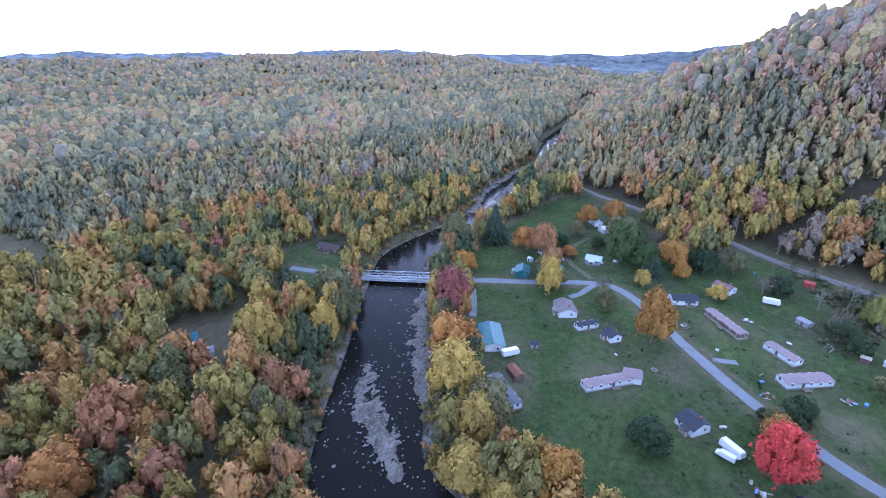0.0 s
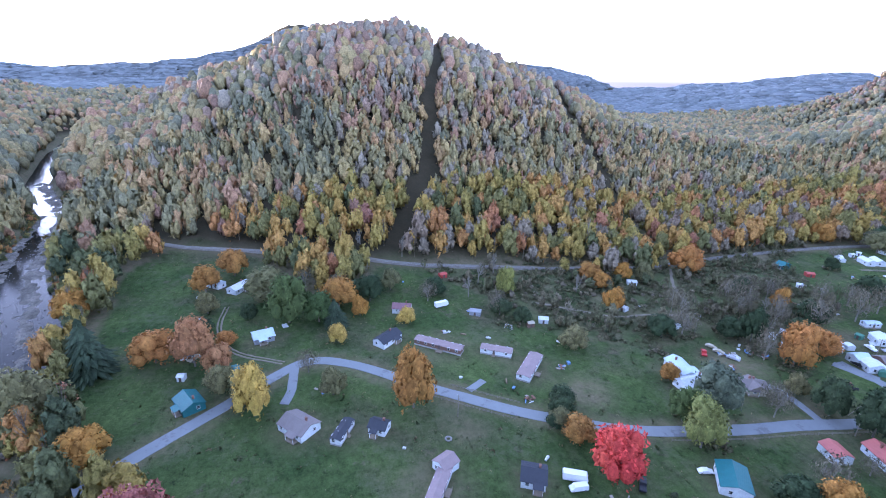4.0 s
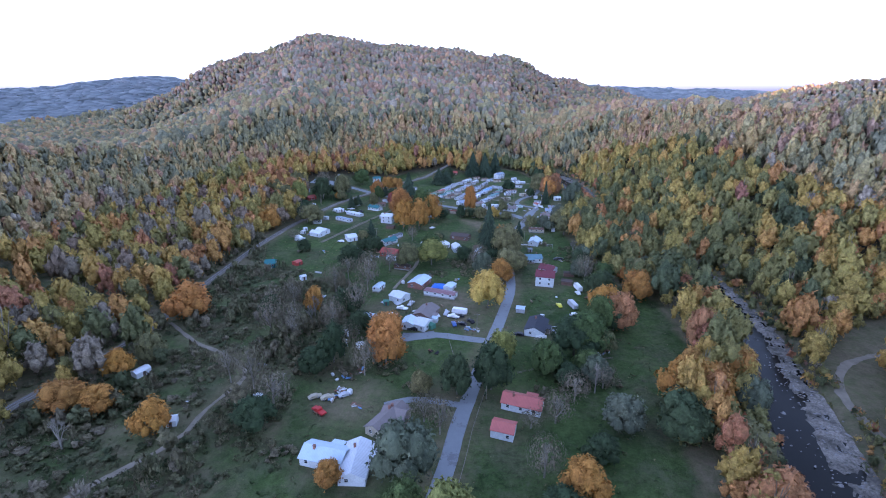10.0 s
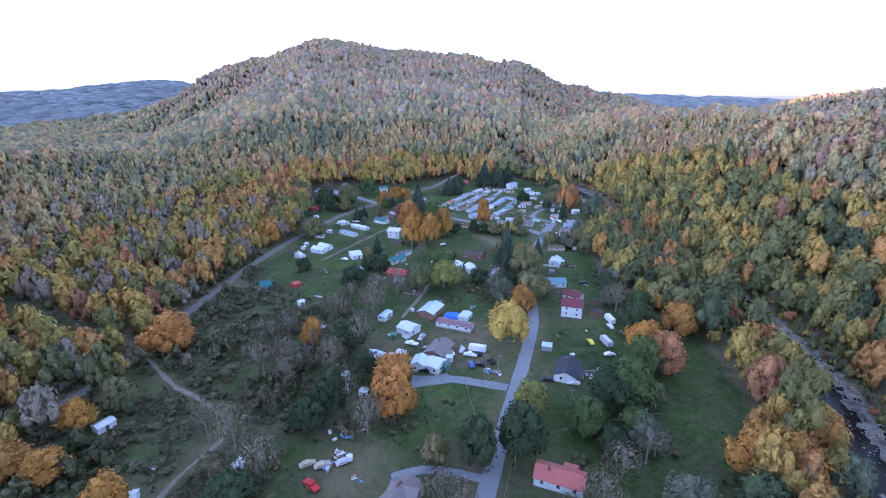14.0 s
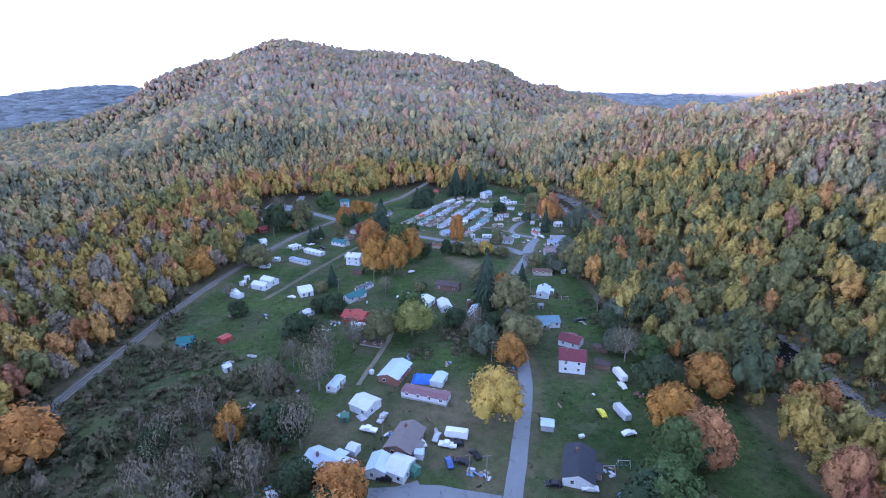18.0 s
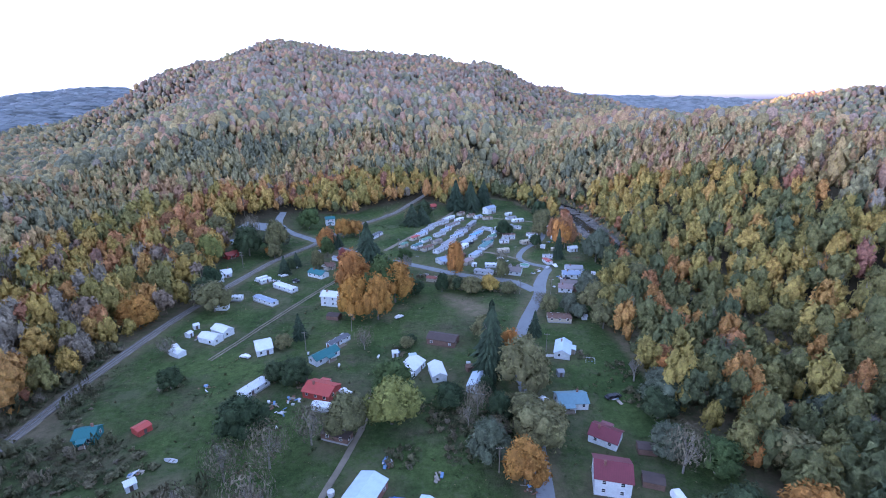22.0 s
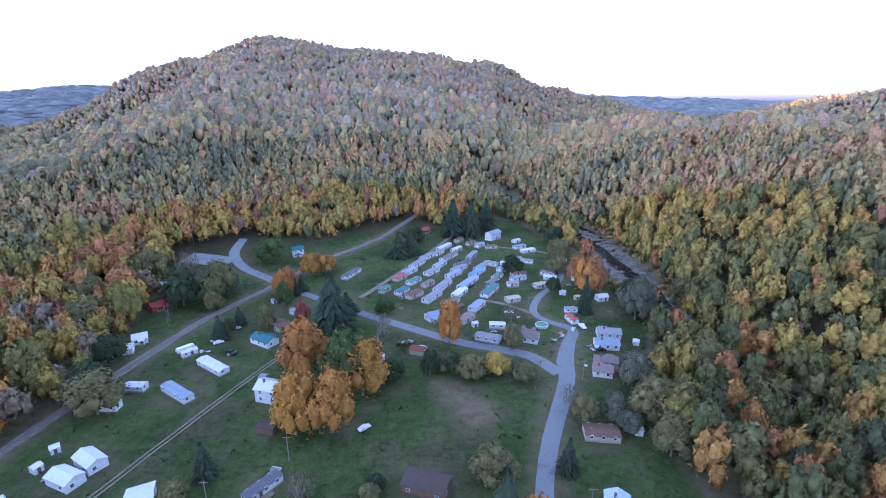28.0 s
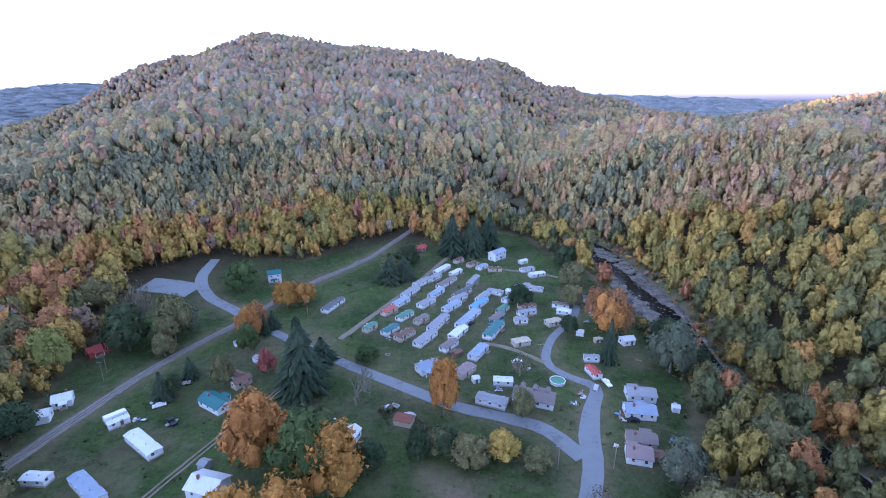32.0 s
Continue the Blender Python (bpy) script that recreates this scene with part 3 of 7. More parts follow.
site("T", 61.1, 490, 6.9, 4.5, 3, "grey", "white")
site("T", 56.8, 468.3, 8.2, 5, 17, "tan", "tan")
site("T", 76.9, 487.4, 8.1, 5, 21, "tan", "tan")
site("T", 86, 499.6, 7.6, 5, 156, "white", "white")
site("T", 86.4, 507.5, 9.2, 4, 159, "greybrown", "white")
site("H2", 64.6, 591, 13, 7, 44, "bluegrey", "white")
site("S", 81.2, 581.2, 6.5, 4, 32, "white", "white")
site("T", 36.8, 585.2, 9.2, 4, 53, "brown", "tan")
site("T", 45.3, 575.9, 8.5, 4, 41, "brown", "tan")
site("T", 51.3, 570.5, 9, 4.5, 47, "bluegrey", "white")
site("T", 59.2, 565.2, 9.1, 4, 5, "brown", "tan")
site("H", 8.7, 604.8, 12.7, 6, 40, "red", "brick")
site("T", 43.4, 436.8, 7.8, 4, 172, "white", "white")
site("S", 32.8, 438.9, 2.9, 3, 14, "white", "white")
site("T", 37.2, 424.6, 11.7, 5.5, 155, "grey", "white")
site("H", 53.2, 425.8, 15.5, 8.5, 158, "greybrown", "white")
site("T", 84.2, 452.8, 6.5, 3.5, 174, "grey", "white")
site("T", 81.3, 442, 7.9, 4, 102, "red", "white")
site("G", 105.7, 466.9, 6, 5, 11, "white", "white")
site("T", 101.2, 531.1, 8.9, 4, 172, "white", "white")
site("T", 102.2, 516.2, 10.7, 5, 141, "darkgrey", "white")
site("S", 87, 476.5, 3.6, 3.5, 159, "white", "white")
site("S", 100.7, 498.2, 3.6, 3, 178, "white", "white")
site("S", 92.6, 469.2, 2.6, 2.5, 10, "tan", "tan")
site("H", 93.6, 426.4, 10.6, 7, 170, "grey", "white")
site("H", 88.7, 416.2, 10.5, 7, 171, "bluegrey", "white")
site("H", 82.8, 401.9, 9.4, 6, 165, "greybrown", "tan")
site("H", 78.9, 395, 7.7, 7, 163, "pinkbrown", "white")
site("S", 85.1, 394.6, 3.5, 3.8, 170, "brown", "brown")
site("S", 103, 418.1, 2.6, 2.9, 162, "white", "white")
site("S", 90.7, 392.8, 2.6, 2.9, 155, "brown", "white")
site("T", -77.6, 406, 16.8, 5, 143, "white", "white")
site("T", -83, 388, 16.3, 4.5, 144, "bluegrey", "white")
site("T", -92.3, 417.5, 6.6, 3, 44, "white", "white")
site("H", -63.5, 427, 11.9, 7, 146, "teal", "white")
site("H2", -47.8, 385, 9.4, 8, 163, "white", "white")
site("S", -54.3, 396.6, 3, 3.3, 160, "grey", "grey")
site("H", -130.3, 466.5, 9.1, 6, 54, "red", "red")
site("H", -119.8, 430.6, 6, 7, 29, "white", "white")
site("S", -139.8, 492.4, 3.9, 4.2, 17, "bluegrey", "white")
site("H2", -77.8, 547.5, 7.8, 7, 20, "teal", "white")
site("T", -36.4, 512.1, 17.8, 4.5, 66, "darkgrey", "white")
site("S", -62, 445.1, 7, 4, 147, "brown", "white")
site("T", -100.2, 392.4, 7.5, 4, 175, "white", "white")
site("G", -12.4, 405.1, 10.8, 5, 71, "white", "white")
site("S", -72.5, 471.9, 2.6, 2.9, 38, "grey", "white")
site("H", -59.1, 440.3, 7.2, 4, 53, "brown", "tan")
site("S", -57.6, 457.4, 5.2, 4, 146, "grey", "white")
site("G", -68.3, 337.4, 6.8, 11, 24, "white", "white")
site("H", -41.2, 329, 12.1, 6, 49, "teal", "white")
site("T", -37.5, 341.2, 11.4, 4, 53, "darkgrey", "white")
site("T", -62.6, 307.7, 11.2, 5, 59, "striped", "white")
site("H", -37.4, 304.3, 11.3, 9, 158, "red", "red")
site("S", -45.7, 311.5, 3.2, 3.5, 18, "darkbrown", "brown")
site("T", -34.5, 294.5, 8.8, 3.2, 165, "white", "white")
site("G", -94.2, 346.9, 9.3, 6, 156, "white", "white")
site("G", -91.8, 353.8, 9.4, 6, 147, "white", "white")
site("S", -105.8, 351.7, 2.6, 2.9, 66, "white", "white")
site("S", -106.3, 359.8, 2.6, 2.9, 39, "white", "white")
site("S", -103.3, 335.6, 7, 4, 149, "white", "white")
site("H", -105.5, 284, 6, 7, 10, "teal", "teal")
site("S", -91, 287, 4.5, 4.5, 58, "red", "red")
site("G", -5.7, 318, 11.3, 8, 61, "white", "white")
site("G", 4.5, 314, 10, 6, 100, "white", "white")
site("G", 19.3, 306, 10, 7, 70, "bluewhite", "white")
site("G", 8, 340, 13.1, 8, 159, "darkbrown", "brown")
site("S", -12.4, 329.8, 2.6, 2.9, 8, "white", "white")
site("S", -5.1, 326.6, 3, 3.3, 8, "bluewhite", "white")
site("T", 64.9, 359.1, 11.4, 7, 171, "brown", "tan")
site("S", 77.5, 359.6, 2.6, 2.9, 169, "white", "white")
site("H", 57.5, 328.1, 11.3, 7, 70, "bluewhite", "white")
site("S", 51.6, 311.4, 2.6, 2.9, 2, "grey", "grey")
site("H", 50, 293.4, 10.4, 8, 1, "tealgrey", "white")
site("S", 17.2, 317.1, 2.6, 2.9, 16, "brown", "brown")
site("S", -43.8, 367, 6.3, 5, 165, "darkbrown", "brown")
site("G", -102.8, 381.1, 6.6, 4, 177, "grey", "white")
site("G", -121.6, 420.5, 8.3, 6, 23, "white", "white")
site("G", -17.1, 255.9, 12.5, 9, 66, "bluewhite", "brick")
site("T", -6, 241.3, 17, 5.5, 158, "maroonstripe", "white")
site("G", -26.1, 236.7, 7.8, 8, 145, "white", "white")
site("H", -12.5, 218.6, 12, 9, 67, "greybrown", "brown")
site("G", -13.8, 207.9, 6.2, 8, 153, "white", "white")
site("S", -9.8, 207.1, 2.6, 2.9, 135, "green", "green")
site("G", -19.6, 208.8, 6.9, 6, 77, "bluewhite", "white")
site("H", -33.4, 210.2, 13.7, 8, 150, "bluewhite", "white")
site("S", -27.5, 216.3, 3.2, 3.5, 152, "white", "white")
site("T", -37.9, 249.8, 7.8, 4, 70, "bluewhite", "white")
site("S", -32, 231.1, 2.6, 2.9, 2, "green", "green")
site("S", -1.1, 250.5, 7, 5, 66, "bluewhite", "white")
site("T", -28, 279.9, 9.7, 4, 159, "darkbrown", "brown")
site("H", 35.2, 205.5, 13.3, 9, 69, "black", "white")
site("S", 31.3, 223.6, 4.1, 4, 165, "bluewhite", "grey")
site("H", 55.2, 275.2, 8.9, 8, 143, "maroon", "white")
site("H2", 49.8, 257.5, 9.7, 10, 164, "maroon", "white")
site("S", 65.6, 269.5, 5.7, 4, 167, "darkbrown", "brown")
site("S", 61.5, 257.1, 5.8, 4.5, 160, "darkbrown", "brown")
site("S", -80.9, 263.1, 2.9, 3.2, 41, "white", "white")
site("S", -45.9, 200.2, 2.6, 2.9, 27, "white", "white")
site("S", -8.4, 213.4, 2.6, 2.9, 166, "bluewhite", "white")
site("H", 20.6, 153.4, 13.1, 7.5, 159, "salmon", "white")
site("G", 12.9, 141, 7, 6.5, 161, "salmon", "white")
site("H", -21.9, 144.8, 14.4, 7, 58, "greybrown", "tan")
site("H", -19.8, 147.1, 7.7, 7, 158, "greybrown", "tan")
site("S", -87.9, 144.9, 3.3, 3.5, 16, "white", "white")
site("S", -44.8, 192, 2.9, 3, 25, "white", "white")
site("S", -38, 190.4, 2.6, 2.9, 29, "white", "white")
site("S", -65.7, 156.4, 2.6, 2.9, 19, "white", "white")
site("H", -74.7, -49.2, 9.6, 8, 26, "teal", "teal")
site("S", -92.1, -53.9, 2.6, 2.9, 72, "white", "white")
site("G", -132.4, -53.7, 6.8, 6, 117, "white", "white")
site("H", -109, -54, 6, 6, 102, "greybrown", "white")
site("G", -178.2, -49.4, 11.1, 6, 44, "bluewhite", "white")
site("H", -168.8, -36.9, 11.8, 7, 139, "white", "white")
site("S", -193.5, -40.7, 4, 4, 93, "bluewhite", "white")
site("S", -161.2, -54.5, 3.3, 3.7, 99, "white", "white")
site("H", -113.7, -25.5, 8.6, 8, 101, "bluewhite", "grey")
site("H", -51.8, -14.8, 11.3, 9, 38, "greybrown", "white")
site("T", -45, -2, 10.4, 4, 145, "black", "white")
site("H", -43.2, 9.6, 6, 5.5, 53, "black", "white")
site("H", -95.5, 25, 12, 7, 125, "black", "white")
site("H", -121, 38.5, 9, 7, 66, "maroonstripe", "white")
site("T", -84, 44.6, 22, 5, 47, "pinkbrown", "brown")
site("T", -72.4, 66, 13.5, 5, 54, "pinkbrown", "white")
site("T", -58, 73.6, 18.5, 6, 133, "pinkbrown", "white")
site("S", -90.2, 99.5, 4.6, 4, 63, "white", "white")
site("S", -88.3, 91.4, 3.2, 3, 81, "tan", "brown")
site("S", -153.8, 71.7, 4.3, 4, 97, "red", "red")
site("H", -37.5, 130.2, 12.5, 8, 165, "bluewhite", "white")
site("H", -28.6, 127.5, 13.5, 8, 88, "striped", "white")
site("G", 10.5, 100.5, 10.9, 9, 139, "teal", "white")
site("S", -89.7, -35, 6.4, 5, 33, "teal", "teal")
site("S", -107.2, 71.7, 5.6, 4, 57, "grey", "grey")
site("S", -113.5, 171.9, 5.4, 4, 62, "white", "white")
site("C", -100.5, -41.3, 7.1, 4, 136, "grey", "grey")
site("H", -31.7, -152.8, 15.3, 8, 103, "darkbrown", "brown")
site("G", -11.2, -28.5, 17, 10, 39, "teal", "white")
site("S", 2.4, -9.7, 7, 4, 58, "redbrown", "brown")
site("T", 14.2, -7.6, 17.2, 6, 58, "darkgrey", "white")
site("S", -18, -12.7, 3.1, 3.4, 126, "black", "grey")
site("H", 12.2, -119.8, 6, 6, 163, "teal", "teal")
site("T", -13, 18.5, 19.4, 4.5, 143, "pinkbrown", "white")
site("G", -21.6, 24.5, 6, 6, 113, "pinkbrown", "white")
site("H", -9.4, 46.8, 7.2, 8, 58, "black", "white")
site("H", 65.6, -121.1, 6, 7, 164, "teal", "white")
site("S", 65.6, -107.8, 5.4, 5, 157, "grey", "white")
site("S", 5.3, 414.8, 6.5, 5, 160, "redbrown", "tan")

# ---- buildings ----
def box(bm, x0, y0, z0, x1, y1, z1):
    v = [bm.verts.new(c) for c in ((x0, y0, z0), (x1, y0, z0), (x1, y1, z0), (x0, y1, z0), (x0, y0, z1), (x1, y0, z1), (x1, y1, z1), (x0, y1, z1))]
    for f in ((0, 3, 2, 1), (4, 5, 6, 7), (0, 1, 5, 4), (1, 2, 6, 5), (2, 3, 7, 6), (3, 0, 4, 7)):
        bm.faces.new([v[i] for i in f])
    return v


def limb(bm, a, b, ra, rb, sides=5):
    """A tapered branch from a to b."""
    a, b = Vector(a), Vector(b)
    q = (b - a).to_track_quat("Z", "Y")
    ra_, rb_ = [], []
    for i in range(sides):
        c = Vector((math.cos(6.283 * i / sides), math.sin(6.283 * i / sides), 0))
        ra_.append(bm.verts.new(a + q @ (c * ra)))
        rb_.append(bm.verts.new(b + q @ (c * rb)))
    for i in range(sides):
        bm.faces.new((ra_[i], ra_[(i + 1) % sides], rb_[(i + 1) % sides], rb_[i]))


def bm_mesh(name, bm, material):
    me = bpy.data.meshes.new(name)
    bm.to_mesh(me)
    bm.free()
    me.materials.append(material)
    return me


def part(name, bm, material, parent, label="", m=None):
    """One mesh object under a thing or a part; bm may also be a mesh that alike pieces share."""
    ob = new(name, bm if isinstance(bm, bpy.types.Mesh) else bm_mesh(name, bm, material))
    ob.parent = parent
    if m is not None:
        ob.matrix_basis = m
    return tagged(ob, label)


def thing(name, label, category, m, group=""):
    ob = new(name)
    ob.empty_display_size = 0.5
    ob.matrix_basis = m
    return tagged(ob, label, category, group)


COLOURS = {"white": (0.60, 0.63, 0.645), "grey": (0.27, 0.28, 0.30), "bluegrey": (0.24, 0.30, 0.38), "bluewhite": (0.46, 0.56, 0.64), "red": (0.42, 0.07, 0.055), "green": (0.07, 0.20, 0.14), "teal": (0.018, 0.135, 0.14),
           "tealgrey": (0.13, 0.24, 0.28), "greybrown": (0.20, 0.168, 0.158), "pinkbrown": (0.27, 0.20, 0.195), "brown": (0.17, 0.10, 0.075), "darkbrown": (0.085, 0.062, 0.055), "darkgrey": (0.12, 0.125, 0.14),
           "black": (0.045, 0.048, 0.058), "blue": (0.10, 0.30, 0.58), "tan": (0.46, 0.40, 0.31), "salmon": (0.44, 0.125, 0.105), "maroon": (0.16, 0.035, 0.045), "redbrown": (0.23, 0.085, 0.06), "brick": (0.25, 0.12, 0.09),
           "striped": (0.55, 0.58, 0.62), "maroonstripe": (0.22, 0.11, 0.12)}
WORDS = {"bluegrey": "blue-grey", "bluewhite": "pale blue metal", "tealgrey": "slate-teal", "greybrown": "grey-brown shingle", "pinkbrown": "dusty pink-brown", "darkbrown": "dark brown", "darkgrey": "dark grey",
         "salmon": "salmon red metal", "redbrown": "red-brown", "striped": "pale ribbed metal", "maroonstripe": "rust-streaked maroon", "maroon": "dark maroon"}


def roof_material(name):
    """Painted sheet or shingle: ribs across the slope, streaks of dirt, a little rust."""
    c = COLOURS[name]
    metal = name in ("white", "teal", "salmon", "red", "bluewhite", "green", "blue", "striped", "maroonstripe", "maroon", "tealgrey", "bluegrey")
    m, nt, b = nodes_of("roof_" + name, 0.45 if metal else 0.9)
    tc = nt.nodes.new("ShaderNodeTexCoord")
    w = nt.nodes.new("ShaderNodeTexWave")
    w.bands_direction = "X" if metal else "Y"
    w.inputs["Scale"].default_value, w.inputs["Distortion"].default_value = (0.7, 0.0) if metal else (1.1, 1.5)
    nt.links.new(tc.outputs["Object"], w.inputs["Vector"])
    dark = tuple(v * 0.62 for v in c)
    strength = 0.75 if "strip" in name else 0.22
    col = mix_of(nt, ramp_of(nt, [(0.35, (0, 0, 0)), (0.75, (1, 1, 1))], noise_of(nt, 0.45, 6, 0.7)), c, tuple(v * 0.78 for v in c))
    lines = nt.nodes.new("ShaderNodeMath")
    lines.operation = "MULTIPLY"
    lines.inputs[1].default_value = strength
    nt.links.new(ramp_of(nt, [(0.55, (0, 0, 0)), (0.95, (1, 1, 1))], w.outputs["Fac"]), lines.inputs[0])
    col = mix_of(nt, lines.outputs[0], col, dark)
    col = mix_of(nt, ramp_of(nt, [(0.60, (0, 0, 0)), (0.78, (0.6, 0.6, 0.6))], noise_of(nt, 0.9, 7, 0.75)), col, tuple(0.5 * v + 0.5 * d for v, d in zip(c, (0.20, 0.13, 0.09))))
    nt.links.new(col, b.inputs["Base Color"])
    bump_of(nt, b, w.outputs["Fac"], 0.35, 0.06)
    return m


def siding_material(name):
    c = COLOURS[name]
    m, nt, b = nodes_of("siding_" + name, 0.7)
    tc = nt.nodes.new("ShaderNodeTexCoord")
    w = nt.nodes.new("ShaderNodeTexWave")
    w.bands_direction = "Z"
    w.inputs["Scale"].default_value = 1.6
    nt.links.new(tc.outputs["Object"], w.inputs["Vector"])
    col = mix_of(nt, ramp_of(nt, [(0.4, (0, 0, 0)), (0.8, (1, 1, 1))], noise_of(nt, 0.8, 6, 0.7)), c, tuple(v * 0.72 for v in c))
    col = mix_of(nt, ramp_of(nt, [(0.8, (0, 0, 0)), (1.0, (0.45, 0.45, 0.45))], w.outputs["Fac"]), col, tuple(v * 0.5 for v in c))
    nt.links.new(col, b.inputs["Base Color"])
    bump_of(nt, b, w.outputs["Fac"], 0.3, 0.03)
    return m


ROOFS = {n: roof_material(n) for n in COLOURS}
SIDINGS = {n: siding_material(n) for n in ("white", "tan", "grey", "brown", "teal", "red", "green", "brick")}
M_TRIM = plain("white_trim", (0.70, 0.70, 0.69), (0.58, 0.58, 0.57), 0.6)
M_DOOR = plain("dark_door", (0.11, 0.08, 0.07), (0.08, 0.06, 0.05), 0.6)
M_SKIRT = plain("skirting", (0.33, 0.32, 0.31), (0.22, 0.21, 0.20), 0.8)
M_DECK = plain("deck_boards", (0.25, 0.20, 0.15), (0.16, 0.13, 0.10), 0.85)
glass_m, glass_nt, glass_b = nodes_of("window_glass", 0.06)
glass_b.inputs["Base Color"].default_value = (0.022, 0.028, 0.034, 1)
glass_b.inputs["Specular IOR Level"].default_value = 0.6
M_GLASS = glass_m


def window_meshes():
    bm = bmesh.new()
    for a in ((-0.55, -0.04, -0.62, 0.55, 0.04, -0.52), (-0.55, -0.04, 0.52, 0.55, 0.04, 0.62), (-0.55, -0.04, -0.52, -0.46, 0.04, 0.52), (0.46, -0.04, -0.52, 0.55, 0.04, 0.52), (-0.46, -0.03, -0.03, 0.46, 0.03, 0.03)):
        box(bm, *a)
    frame_me = bm_mesh("window", bm, M_TRIM)
    bm = bmesh.new()
    box(bm, -0.46, -0.015, -0.52, 0.46, 0.012, 0.52)
    return frame_me, bm_mesh("pane", bm, M_GLASS)


WINDOW_FRAME, WINDOW_PANE = window_meshes()
bm = bmesh.new()
box(bm, -0.48, -0.05, 0, 0.48, 0.05, 2.05)
box(bm, 0.34, -0.09, 0.95, 0.40, -0.05, 1.05)
DOOR_LEAF = bm_mesh("door", bm, M_DOOR)
bm = bmesh.new()
for k in range(3):
    box(bm, -0.7, -0.3 * (3 - k), 0, 0.7, -0.3 * (2 - k), 0.2 * (k + 1))
STEPS = bm_mesh("steps", bm, M_DECK)


def gable(length, width, low, high, over, thick):
    """A gable roof of two slabs with eaves."""
    bm = bmesh.new()
    hl, hw = length / 2 + over, width / 2 + over
    slope = (high - low) / (width / 2)
    edge = low - slope * over
    for s in (-1, 1):
        ring = [(0, high), (s * hw, edge), (s * hw, edge + thick), (0, high + thick)]
        va, vb = ([bm.verts.new((x, y, z)) for y, z in ring] for x in (-hl, hl))
        for i in range(4):
            bm.faces.new((va[i], va[(i + 1) % 4], vb[(i + 1) % 4], vb[i]))
        bm.faces.new(va), bm.faces.new(list(reversed(vb)))
    bmesh.ops.recalc_face_normals(bm, faces=bm.faces)
    return bm


def walls_of(length, width, base, low, high):
    """Four walls with gable ends, standing into the ground."""
    bm = bmesh.new()
    hl, hw = length / 2, width / 2
    ring = [(-hw, -0.4), (hw, -0.4), (hw, low), (0, high - 0.02), (-hw, low)]
    va, vb = ([bm.verts.new((x, y, z)) for y, z in ring] for x in (-hl, hl))
    for i in range(5):
        if i not in (2, 3):
            bm.faces.new((va[i], va[(i + 1) % 5], vb[(i + 1) % 5], vb[i]))
    bm.faces.new(va), bm.faces.new(list(reversed(vb)))
    bmesh.ops.recalc_face_normals(bm, faces=bm.faces)
    return bm


KINDS = {"T": ("mobile_home", "mobile home", 0.6, 2.35, 0.5, 0.18), "H": ("house", "house", 0.35, 2.65, 1.7, 0.35), "H2": ("house", "house", 0.4, 5.5, 2.3, 0.45),
         "S": ("shed", "shed", 0.1, 2.0, 0.6, 0.15), "G": ("garage", "outbuilding", 0.15, 2.75, 1.3, 0.25), "C": ("carport", "carport", 0.0, 2.2, 0.5, 0.2)}


